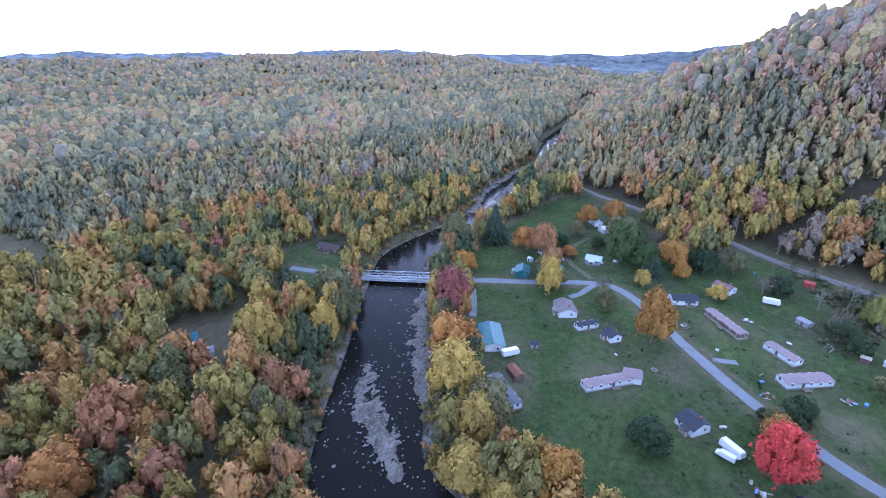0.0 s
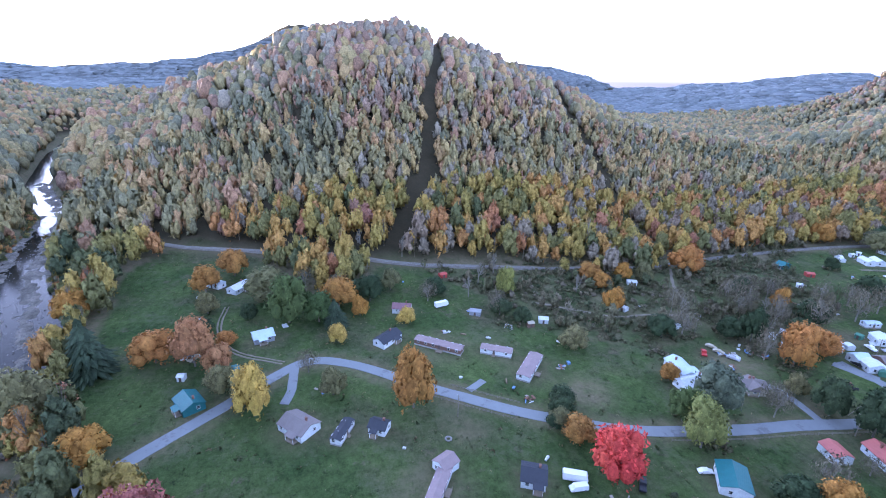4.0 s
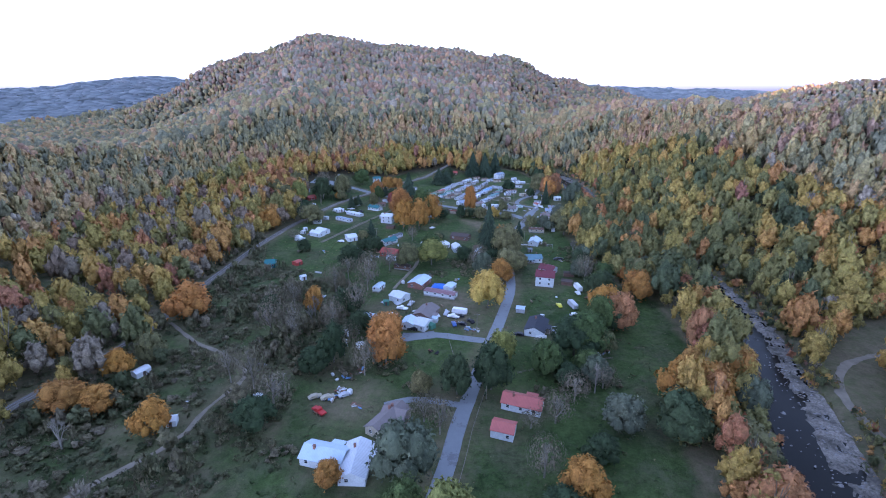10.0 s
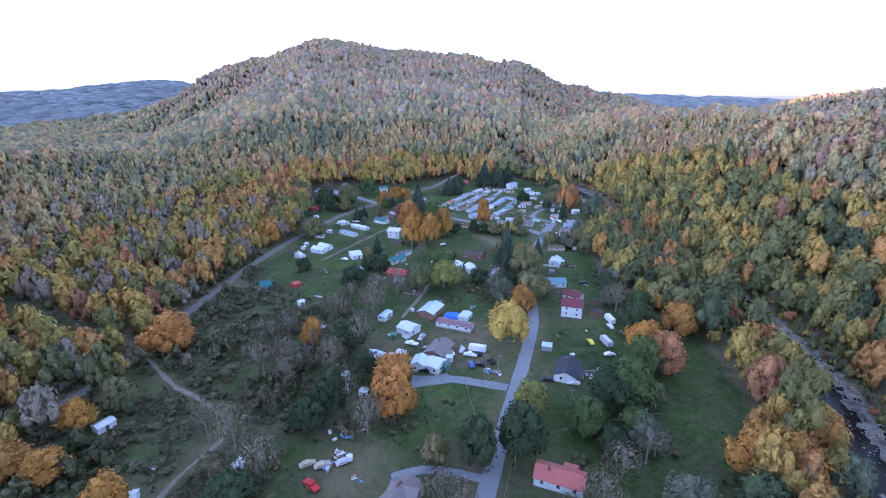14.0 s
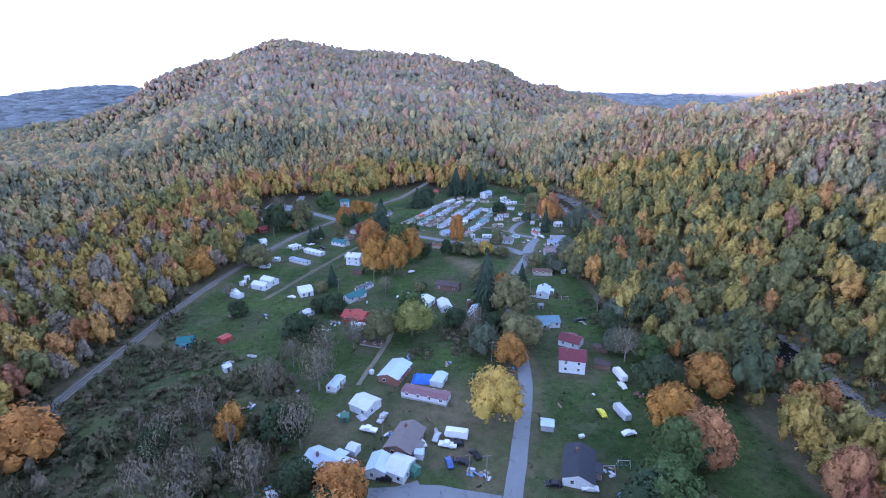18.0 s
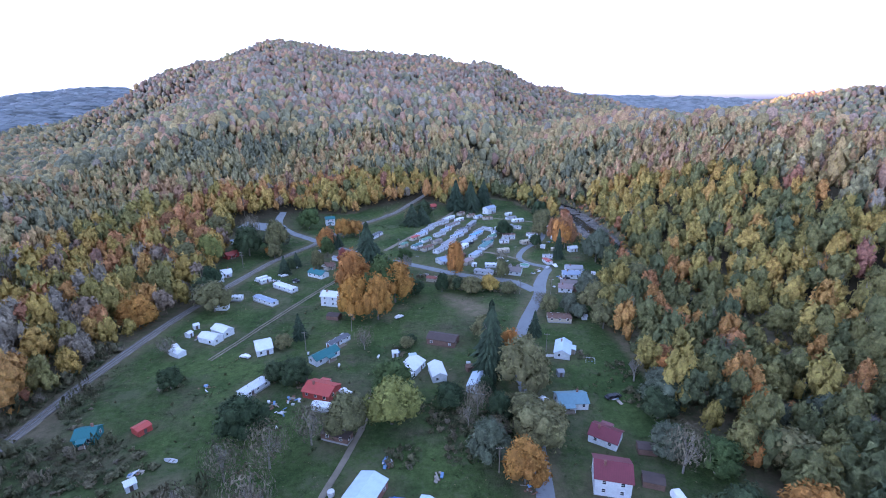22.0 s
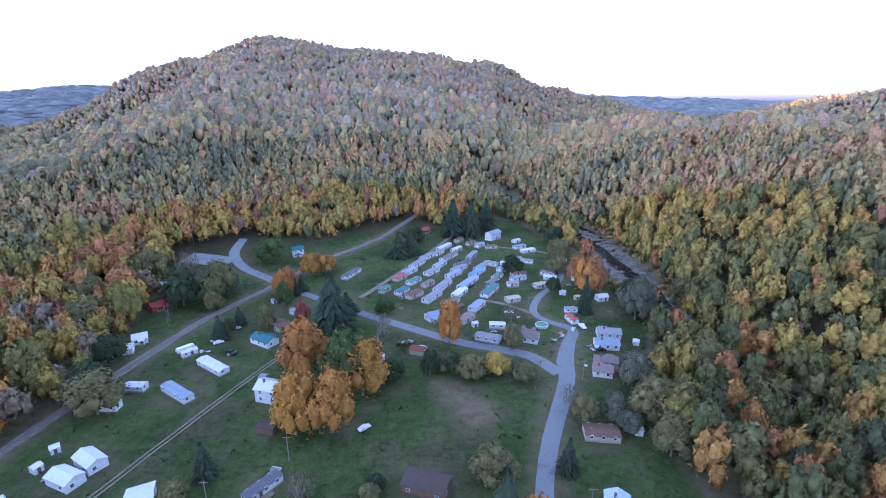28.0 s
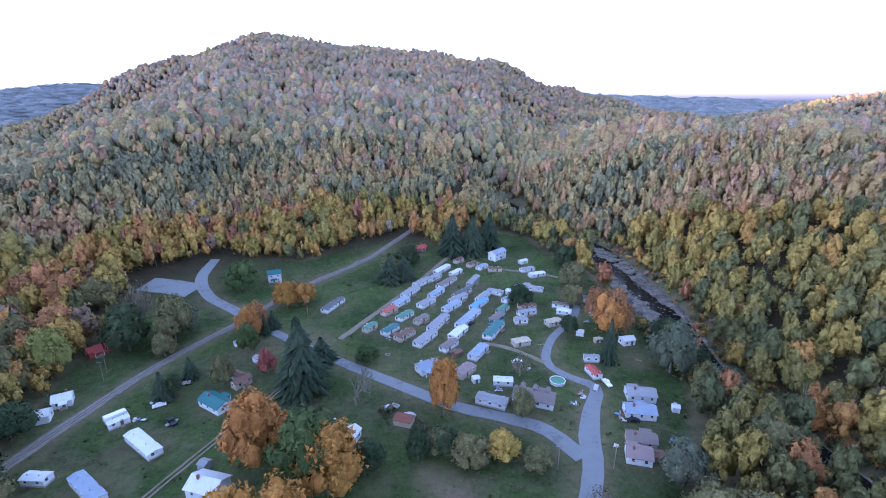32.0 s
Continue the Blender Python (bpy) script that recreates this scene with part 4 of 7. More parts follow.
def building(kind, x, y, length, width, turn, roof, wall, rng):
    name, word, base, low, rise, over = KINDS[kind]
    length, width = length * 0.96, width * 0.90
    rise = min(rise, width * 0.22 + 0.2)
    high = low + rise
    roof_word, wall_word = WORDS.get(roof, roof), {"brick": "brick", "brown": "brown wooden"}.get(wall, wall)
    kindword = {"T": "single-wide mobile home", "H": "one-storey house", "H2": "two-storey house", "S": "small yard shed", "G": "gabled outbuilding", "C": "open carport"}[kind]
    root = thing(name, f"{wall_word} {kindword} with a {roof_word} roof", word, pose(x, y, height(x, y), 0, 0, turn), {"T": "mobile homes of the village", "S": "yard sheds"}.get(kind, ""))
    siding = SIDINGS[wall]
    if kind == "C":
        for sx in (-1, 1):
            for sy in (-1, 1):
                bm = bmesh.new()
                box(bm, -0.07, -0.07, -0.3, 0.07, 0.07, low)
                part("post", bm, M_WOOD, root, m=pose(sx * (length / 2 - 0.15), sy * (width / 2 - 0.15), 0))
    else:
        part("shell", walls_of(length, width, base, low, high), siding, root)
    part("roof", gable(length, width, low, high, over, 0.12), ROOFS[roof], root, f"{roof_word} roof")
    if kind == "C":
        return root
    if kind == "T":
        bm = bmesh.new()
        hl, hw = length / 2 + 0.03, width / 2 + 0.03
        for a in ((-hl, -hw, -0.3, hl, -hw + 0.05, base), (-hl, hw - 0.05, -0.3, hl, hw, base), (-hl, -hw + 0.05, -0.3, -hl + 0.05, hw - 0.05, base), (hl - 0.05, -hw + 0.05, -0.3, hl, hw - 0.05, base)):
            box(bm, *a)
        part("skirting", bm, M_SKIRT, root, "grey skirting")
    sides = [(1, 0), (-1, 180)]
    storeys = 2 if kind == "H2" else 1
    if kind != "S":
        door_at = rng.uniform(-0.22, 0.22) * length
        for s, spin in sides:
            count = max(2, int(length / 3.3))
            for st in range(storeys):
                for i in range(count):
                    wx = (i + 0.5) / count * length - length / 2
                    if st == 0 and s < 0 and abs(wx - door_at) < 1.2:
                        continue
                    if kind == "G" and i % 2:
                        continue
                    fr = part("window", WINDOW_FRAME, None, root, m=pose(wx, s * (width / 2 + 0.02), base + 1.35 + 2.6 * st if kind != "S" else 1.2, 0, 0, spin))
                    part("pane", WINDOW_PANE, None, fr)
        dm = pose(door_at, -width / 2 - 0.03, base)
        part("door", DOOR_LEAF, None, root, "dark front door", m=dm)
        if base > 0.5:
            part("steps", STEPS, None, root, m=pose(door_at, -width / 2 - 0.06, 0.05))
        for sx, spin in ((1, 90), (-1, 90)):
            fr = part("window", WINDOW_FRAME, None, root, m=pose(sx * (length / 2 + 0.02), width * 0.18, base + 1.35, 0, 0, spin))
            part("pane", WINDOW_PANE, None, fr)
        if kind == "G":
            bm = bmesh.new()
            gw = min(2.7, width * 0.42)
            box(bm, -0.04, -gw / 2, 0, 0.04, gw / 2, 2.3)
            for k in range(4):
                box(bm, 0.04, -gw / 2 + 0.05, 0.08 + 0.56 * k, 0.07, gw / 2 - 0.05, 0.56 + 0.56 * k)
            part("garage_door", bm, M_TRIM, root, "pale panelled garage door", m=pose(length / 2 + 0.03, -width * 0.2, 0))
        bm = bmesh.new()
        if kind in ("H", "H2"):
            box(bm, -0.3, -0.3, high - 0.7, 0.3, 0.3, high + 0.75)
            box(bm, -0.36, -0.36, high + 0.75, 0.36, 0.36, high + 0.85)
            part("chimney", bm, SIDINGS["brick"], root, m=pose(length * 0.23, width * 0.12, 0))
            bm = bmesh.new()
            pl = min(3.6, length * 0.4)
            box(bm, -pl / 2, -1.9, -0.2, pl / 2, 0, base)
            porch = part("porch", bm, M_DECK, root, "open wooden porch", m=pose(door_at, -width / 2 - 0.05, 0))
            for px_ in (-pl / 2 + 0.1, pl / 2 - 0.1):
                bm = bmesh.new()
                box(bm, px_ - 0.06, -1.85, base, px_ + 0.06, -1.73, 2.35)
                part("porch_post", bm, M_TRIM, porch)
            bm = bmesh.new()
            vv = box(bm, -pl / 2 - 0.15, -2.1, 2.32, pl / 2 + 0.15, 0.0, 2.42)
            for q in (vv[2], vv[3], vv[6], vv[7]):
                q.co.z += 0.35
            part("porch_roof", bm, ROOFS[roof], porch)
        elif kind == "T":
            for k in range(2):
                bm = bmesh.new()
                bmesh.ops.create_cone(bm, cap_ends=True, segments=8, radius1=0.12, radius2=0.12, depth=0.6)
                part("roof_vent", bm, M_STEEL, root, m=pose(length * (0.3 - 0.5 * k), 0.4, high + 0.2))
            if rng.random() < 0.55:
                bm = bmesh.new()
                pl, pw = rng.uniform(2.4, 4.5), rng.uniform(1.6, 2.4)
                box(bm, -pl / 2, -pw, base - 0.18, pl / 2, 0, base - 0.06)
                for a in (-pl / 2 + 0.1, 0, pl / 2 - 0.1):
                    box(bm, a - 0.05, -pw + 0.02, -0.2, a + 0.05, -pw + 0.12, base + 0.85)
                box(bm, -pl / 2, -pw + 0.02, base + 0.78, pl / 2, -pw + 0.1, base + 0.88)
                part("deck", bm, M_DECK, root, "small wooden deck with a rail", m=pose(door_at + pl * 0.2, -width / 2 - 0.07, 0))
    else:
        part("door", DOOR_LEAF, None, root, m=pose(0, -width / 2 - 0.03, 0.05) @ Matrix.Diagonal((0.9, 1, 0.85, 1)))
    return root


def dormers(root, length, width, low, high):
    """Three gabled dormers with a window each on one slope of the roof."""
    for wx in (-0.3 * length, 0, 0.3 * length):
        for side in (-1,):
            bm = bmesh.new()
            y0, y1, z0, z1 = -width * 0.40, -width * 0.08, low + 0.25, high + 0.15
            box(bm, -0.75, y0, z0, 0.75, y1, z1)
            body = part("dormer", bm, SIDINGS["white"], root, m=pose(wx, 0, 0))
            bm = bmesh.new()
            v = [bm.verts.new(q) for q in ((-0.95, y0 - 0.2, z1), (0, y0 - 0.2, z1 + 0.6), (0.95, y0 - 0.2, z1), (-0.95, y1 + 0.6, z1), (0, y1 + 0.6, z1 + 0.6), (0.95, y1 + 0.6, z1))]
            for f in ((0, 1, 4, 3), (1, 2, 5, 4), (0, 2, 1), (3, 4, 5), (0, 3, 5, 2)):
                bm.faces.new([v[i] for i in f])
            part("dormer_roof", bm, ROOFS["greybrown"], body)
            part("dormer_window", WINDOW_FRAME, None, body, m=pose(0, y0 - 0.03, z0 + 0.75) @ Matrix.Diagonal((0.8, 1, 0.8, 1)))


build_rng = random.Random(4)
for spec in SITES:
    home = building(*spec, build_rng)
    if spec[1:3] == (53.2, 425.8):
        low_, rise_ = KINDS["H"][3], min(KINDS["H"][4], spec[4] * 0.22 + 0.2)
        dormers(home, spec[3], spec[4], low_, low_ + rise_)

# ---- the truss bridge ----
def bridge():
    a, b = Vector((-15.2, -116.5, 0)), Vector((-39.5, -80.5, 0))
    span = (b - a).length + 5
    mid = (a + b) / 2
    turn = math.degrees(math.atan2(b.y - a.y, b.x - a.x))
    root = thing("truss_bridge", "pale steel truss bridge carrying the village road over the river", "bridge", pose(mid.x, mid.y, 0.25, 0, 0, turn))
    bm = bmesh.new()
    box(bm, -span / 2, -2.7, -0.45, span / 2, 2.7, 0.0)
    part("deck", bm, M_ASPHALT, root, "grey paved deck")
    n = 9
    for side in (-1, 1):
        y = side * 3.0
        for name, z in (("bottom_chord", -0.2), ("top_chord", 2.5), ("guard_rail", 0.9)):
            l = span / 2 - (span / n if name == "top_chord" else 0)
            bm = bmesh.new()
            box(bm, -l, y - 0.14, z - 0.14, l, y + 0.14, z + 0.14)
            part(name, bm, M_BRIDGE, root)
        for i in range(n):
            x0, x1 = -span / 2 + span * i / n, -span / 2 + span * (i + 1) / n
            z0, z1 = (-0.2, 2.5) if i % 2 == 0 else (2.5, -0.2)
            bm = bmesh.new()
            v = box(bm, x0, y - 0.09, -0.09, x1, y + 0.09, 0.09)
            for q in v:
                q.co.z += z0 if q.co.x < (x0 + x1) / 2 else z1
            part("diagonal", bm, M_BRIDGE, root)
            if i:
                bm = bmesh.new()
                box(bm, x0 - 0.09, y - 0.1, -0.2, x0 + 0.09, y + 0.1, 2.5)
                part("upright", bm, M_BRIDGE, root)
    for x in (-span / 2 + 1.2, span / 2 - 1.2):
        bm = bmesh.new()
        box(bm, x - 1.2, -3.4, -4.2, x + 1.2, 3.4, -0.46)
        part("abutment", bm, M_CONCRETE, root, "concrete abutment")


M_BRIDGE = plain("bridge_paint", (0.50, 0.53, 0.57), (0.36, 0.36, 0.37), 0.5, 0.2)
bridge()

# ---- vehicles and yard things ----
PAINTS = {"white": (0.75, 0.75, 0.76), "black": (0.02, 0.02, 0.025), "red": (0.42, 0.03, 0.03), "yellow": (0.62, 0.55, 0.05), "silver": (0.42, 0.43, 0.45), "blue": (0.06, 0.12, 0.30), "tan": (0.40, 0.35, 0.26)}
M_PAINT = {k: plain("car_paint_" + k, c, tuple(v * 0.85 for v in c), 0.3, 0.1) for k, c in PAINTS.items()}
M_TYRE = plain("tyre_rubber", (0.025, 0.025, 0.026), (0.04, 0.038, 0.035), 0.9)
M_LAMP = plain("lamp_lens", (0.6, 0.6, 0.55), (0.5, 0.5, 0.45), 0.2)


def side_hull(profile, half):
    """A body from its side outline, tapered in a little towards the top."""
    bm = bmesh.new()
    top = max(z for _, z in profile)
    a = [bm.verts.new((x, -half * (1 - 0.16 * max(0, z - 0.9) / top), z)) for x, z in profile]
    b = [bm.verts.new((x, half * (1 - 0.16 * max(0, z - 0.9) / top), z)) for x, z in profile]
    for i in range(len(profile)):
        j = (i + 1) % len(profile)
        bm.faces.new((a[i], a[j], b[j], b[i]))
    bm.faces.new(list(reversed(a))), bm.faces.new(b)
    bmesh.ops.recalc_face_normals(bm, faces=bm.faces)
    bmesh.ops.bevel(bm, geom=bm.edges[:], offset=0.05, segments=1, affect="EDGES")
    return bm


def wheel_meshes():
    bm = bmesh.new()
    bmesh.ops.create_cone(bm, cap_ends=True, segments=14, radius1=0.33, radius2=0.33, depth=0.22, matrix=Matrix.Rotation(radians(90), 4, "X"))
    tyre = bm_mesh("tyre", bm, M_TYRE)
    bm = bmesh.new()
    bmesh.ops.create_cone(bm, cap_ends=True, segments=10, radius1=0.19, radius2=0.19, depth=0.25, matrix=Matrix.Rotation(radians(90), 4, "X"))
    return tyre, bm_mesh("rim", bm, M_STEEL)


TYRE, RIM = wheel_meshes()
SHAPES = {
    "car": ([(-2.2, 0.35), (2.2, 0.35), (2.25, 0.75), (1.2, 0.92), (0.55, 1.42), (-1.05, 1.42), (-1.75, 0.98), (-2.25, 0.9)], 0.87, [(1.05, 0.95), (0.55, 1.36), (-1.0, 1.36), (-1.55, 0.98)], 1.4),
    "pickup_truck": ([(-2.7, 0.5), (2.7, 0.5), (2.75, 1.0), (1.4, 1.15), (0.9, 1.8), (-0.5, 1.8), (-0.7, 1.15), (-2.75, 1.1)], 0.95, [(1.25, 1.18), (0.85, 1.72), (-0.45, 1.72), (-0.55, 1.18)], 1.75),
    "van": ([(-2.6, 0.4), (2.6, 0.4), (2.65, 1.0), (2.0, 1.25), (1.4, 2.0), (-2.55, 2.0), (-2.65, 1.0)], 0.98, [(1.85, 1.28), (1.35, 1.88), (-2.2, 1.88), (-2.2, 1.28)], 1.7),
    "camper_trailer": ([(-3.4, 0.55), (3.2, 0.55), (3.7, 1.3), (3.4, 2.6), (3.0, 2.85), (-3.2, 2.85), (-3.5, 2.5)], 1.2, [(2.4, 1.5), (2.4, 2.1), (-2.6, 2.1), (-2.6, 1.5)], 0.5),
}


def vehicle(kind, paint, x, y, turn, stretch=1.0):
    profile, half, glass, axle = SHAPES[kind]
    names = {"car": "parked sedan", "pickup_truck": "parked pickup truck", "van": "parked van", "camper_trailer": "parked camper trailer"}
    root = thing(kind, f"{paint} {names[kind]} standing on the grass", kind.replace("_", " "), pose(x, y, height(x, y) + 0.08, 0, 0, turn), "parked vehicles")
    key = f"{kind}_{paint}_{stretch}"
    if key not in vehicle.made:
        body = bm_mesh("body", side_hull([(px_ * stretch, z) for px_, z in profile], half), M_PAINT[paint])
        bm = side_hull([(px_ * stretch, z) for px_, z in glass], half * 0.99)
        vehicle.made[key] = (body, bm_mesh("windows", bm, M_GLASS))
    body, panes = vehicle.made[key]
    part("body", body, None, root)
    part("windows", panes, None, root, "dark windows")
    pairs = ((axle, 1), (-axle, 1)) if kind != "camper_trailer" else ((axle - 0.1, 1), (-axle - 0.1, 1))
    for ax, _ in pairs:
        for s in (-1, 1):
            w = part("wheel", TYRE, None, root, m=pose(ax * stretch, s * (half - 0.08), 0.33))
            part("rim", RIM, None, w)
    if kind != "camper_trailer":
        for s in (-1, 1):
            bm = bmesh.new()
            box(bm, 0, -0.16, -0.08, 0.06, 0.16, 0.08)
            part("headlight", bm, M_LAMP, root, m=pose(profile[1][0] * stretch + 0.02, s * half * 0.7, 0.72))
    return root


vehicle.made = {}


vehicle("car", "white", 4.8, 96.6, 69)
vehicle("pickup_truck", "black", 2.8, 75.1, 139)
vehicle("camper_trailer", "white", -5.7, 58.2, 59)
vehicle("camper_trailer", "white", -119.3, 58.3, 99)
vehicle("car", "white", -74.1, 331.7, 160)
vehicle("car", "white", 41.5, 294.7, 100)
vehicle("van", "white", -2.3, 57.2, 259)
vehicle("camper_trailer", "white", -6.7, -17.1, 149)
vehicle("camper_trailer", "white", 2.9, 221.1, 165)
vehicle("pickup_truck", "white", -0.1, 217.3, 165)
vehicle("pickup_truck", "white", -23.9, 225.0, 160)
vehicle("car", "black", -17.9, 205.3, 170)
vehicle("car", "black", 3.6, 210.3, 150)
vehicle("car", "black", -15.0, 207.2, 170)
vehicle("camper_trailer", "silver", 56.8, 227.8, 100)
vehicle("camper_trailer", "white", 65.2, 249.1, 95)
vehicle("car", "white", 63.6, 243.5, 95)
vehicle("car", "yellow", 50.6, 228.8, 95)
vehicle("car", "white", 55.3, 219.0, 10)
vehicle("car", "black", 26.9, 200.8, 170)
vehicle("car", "white", 35.9, 198.7, 170)
vehicle("car", "black", 65.4, 296.3, 20)
vehicle("car", "black", 67.2, 296.6, 20)
vehicle("camper_trailer", "white", -95.0, 420.3, 45)
vehicle("car", "white", -84.0, 427.5, 30)
vehicle("pickup_truck", "black", -74.7, 417.7, 140)
vehicle("pickup_truck", "white", 84.2, 434.8, 100)
vehicle("car", "white", 52.1, 452.8, 10)
vehicle("car", "black", 36.4, 489.2, 50)
vehicle("car", "silver", 27.5, 506.3, 50)
vehicle("pickup_truck", "red", -44.3, 150.1, 140)
vehicle("car", "tan", -43.4, 157.6, 30)
vehicle("car", "silver", -37.9, 159.0, 30)
vehicle("car", "tan", -47.6, 157.9, 30)
vehicle("car", "white", -7.9, 218.5, 119)
vehicle("car", "black", 7.5, 213.0, 119)
vehicle("car", "black", 2.5, 217.7, 179)
vehicle("car", "silver", 44.0, 473.2, 40)
vehicle("car", "silver", 7.2, 418.0, 160)
vehicle("car", "white", -114.0, -22.6, 119)
vehicle("pickup_truck", "tan", -105.0, -51.1, 139)
vehicle("camper_trailer", "white", -104.4, 337.6, 130)
vehicle("car", "silver", -3.2, 220.7, 70)
vehicle("car", "blue", -0.1, 210.1, 100)
vehicle("pickup_truck", "silver", -20.1, 230.4, 70)
vehicle("pickup_truck", "white", -29.3, 304.1, 150)
vehicle("car", "white", -12.2, 365.9, 40)
vehicle("car", "silver", 78.9, 432.0, 60)
vehicle("car", "white", 89.2, 417.7, 170)
vehicle("car", "black", 84.9, 412.5, 170)

# ---- yard clutter, fences and poles ----
M_TARP = {"blue_tarp": plain("blue_tarp", (0.03, 0.15, 0.55), (0.03, 0.11, 0.42), 0.45, scale=0.8), "tarp": plain("grey_tarp", (0.50, 0.52, 0.54), (0.36, 0.38, 0.40), 0.6, scale=0.8)}
M_TANK = plain("white_enamel", (0.62, 0.63, 0.63), (0.48, 0.47, 0.45), 0.4)
M_RUBBER = plain("black_rubber", (0.03, 0.03, 0.032), (0.05, 0.048, 0.045), 0.9)
M_LOG = plain("split_firewood", (0.30, 0.22, 0.14), (0.17, 0.12, 0.08), 0.9)
M_BOARD = [plain("old_boards", (0.33, 0.29, 0.24), (0.20, 0.17, 0.14), 0.9), plain("scrap_sheet", (0.55, 0.56, 0.57), (0.36, 0.34, 0.32), 0.5), plain("rusty_scrap", (0.22, 0.11, 0.07), (0.13, 0.075, 0.055), 0.85), plain("faded_plastic", (0.14, 0.25, 0.40), (0.10, 0.18, 0.30), 0.6)]
clutter_rng = random.Random(77)


def round_bar(bm, a, b, r, sides=8):
    limb(bm, a, b, r, r, sides)
    ends = [v for v in bm.verts][-2 * sides:]
    bm.faces.new(ends[1::2])
    bm.faces.new(list(reversed(ends[0::2])))


def draped(bm, rng, lx, ly, h):
    """A sheet thrown over a heap, with sagging folds."""
    n, grid = 7, []
    for i in range(n):
        for j in range(n):
            u, v = 2 * i / (n - 1) - 1, 2 * j / (n - 1) - 1
            k = max(abs(u), abs(v))
            grid.append(bm.verts.new((u * lx * (1 + rng.uniform(-0.08, 0.08)), v * ly * (1 + rng.uniform(-0.08, 0.08)), h * (1 - k ** 2.2) * rng.uniform(0.72, 1.1) + 0.03)))
    for i in range(n - 1):
        for j in range(n - 1):
            bm.faces.new((grid[i * n + j], grid[(i + 1) * n + j], grid[(i + 1) * n + j + 1], grid[i * n + j + 1]))


def yard_thing(kind, x, y, turn):
    rng = clutter_rng
    m = pose(x, y, height(x, y) + 0.02, 0, 0, turn)
    bm = bmesh.new()
    if kind in ("tarp", "blue_tarp"):
        root = thing("tarp", "bright blue tarpaulin over a heap in the yard" if kind == "blue_tarp" else "pale grey tarpaulin draped over a low heap", "tarp", m)
        draped(bm, rng, *((4.2, 3.2, 1.9) if kind == "blue_tarp" else (1.7, 1.2, 0.9)))
        part("sheet", bm, M_TARP[kind], root)
        for k in range(4):
            bm = bmesh.new()
            box(bm, -0.12, -0.12, 0, 0.12, 0.12, 0.1)
            s = 4.0 if kind == "blue_tarp" else 1.6
            part("weight", bm, M_CONCRETE, root, m=Matrix.Translation((s * (1 if k % 2 else -1), s * 0.7 * (1 if k > 1 else -1), 0.02)))
    elif kind == "tank":
        root = thing("propane_tank", "white horizontal propane tank on two blocks", "tank", m)
        round_bar(bm, (-0.9, 0, 0.7), (0.9, 0, 0.7), 0.42, 12)
        limb(bm, (0.9, 0, 0.7), (1.15, 0, 0.7), 0.42, 0.15, 12)
        limb(bm, (-0.9, 0, 0.7), (-1.15, 0, 0.7), 0.42, 0.15, 12)
        part("vessel", bm, M_TANK, root)
        for s in (-0.6, 0.6):
            bm = bmesh.new()
            box(bm, s - 0.12, -0.3, 0, s + 0.12, 0.3, 0.34)
            part("block", bm, M_CONCRETE, root)
        bm = bmesh.new()
        round_bar(bm, (0, 0, 1.1), (0, 0, 1.28), 0.16, 8)
        part("valve_dome", bm, M_TANK, root)
    elif kind == "round_tank":
        root = thing("water_tank", "pale round upright water tank with a lid", "tank", m)
        round_bar(bm, (0, 0, 0), (0, 0, 1.3), 0.95, 14)
        part("vessel", bm, M_TANK, root)
        bm = bmesh.new()
        limb(bm, (0, 0, 1.3), (0, 0, 1.62), 0.95, 0.25, 14)
        round_bar(bm, (0, 0, 1.6), (0, 0, 1.7), 0.27, 10)
        part("lid", bm, M_TANK, root)
    elif kind == "ring":
        root = thing("fire_ring", "ring of pale stones round an ash bed on grass", "fire ring", m)
        limb(bm, (0, 0, 0.02), (0, 0, 0.08), 0.8, 0.5, 12)
        part("ash_bed", bm, M_BALLAST, root)
        for k in range(11):
            bm = bmesh.new()
            s, a = rng.uniform(0.20, 0.28), 6.283 * k / 11
            box(bm, -s, -s * 0.8, -0.05, s, s * 0.8, s)
            part("stone", bm, M_STONE, root, m=pose(0.95 * math.cos(a), 0.95 * math.sin(a), 0, rng.uniform(-12, 12), rng.uniform(-12, 12), rng.uniform(0, 90)))
    elif kind == "pool":
        root = thing("swimming_pool", "round above-ground pool with a pale rim", "pool", m)
        limb(bm, (0, 0, 0), (0, 0, 1.15), 3.0, 3.0, 24)
        limb(bm, (0, 0, 1.15), (0, 0, 0.1), 2.9, 2.9, 24)
        part("wall", bm, M_TARP["tarp"], root)
        bm = bmesh.new()
        for k in range(24):
            a, b = 6.283 * k / 24, 6.283 * (k + 1) / 24
            q = [bm.verts.new((r * math.cos(c), r * math.sin(c), z)) for z in (1.15, 1.22) for r, c in ((2.8, a), (3.15, a), (3.15, b), (2.8, b))]
            for f in ((4, 5, 6, 7), (1, 2, 6, 5), (3, 0, 4, 7)):
                bm.faces.new([q[i] for i in f])
        part("rim", bm, M_TANK, root, "pale rim of the pool")
        bm = bmesh.new()
        limb(bm, (0, 0, 0.95), (0, 0, 0.96), 2.88, 0.01, 24)
        part("cover", bm, plain("green_pool_cover", (0.05, 0.22, 0.13), (0.04, 0.16, 0.10), 0.4), root, "green sagging pool cover")
    elif kind == "bin":
        tone = rng.choice(("white", "white", "blue", "grey"))
        root = thing("storage_bin", f"{tone} lidded storage bin standing on grass", "bin", m)
        s = rng.uniform(0.5, 0.9)
        mat = {"white": M_TANK, "blue": M_BOARD[3], "grey": M_BOARD[1]}[tone]
        v = box(bm, -s, -s * 0.6, 0, s, s * 0.6, s * 0.9)
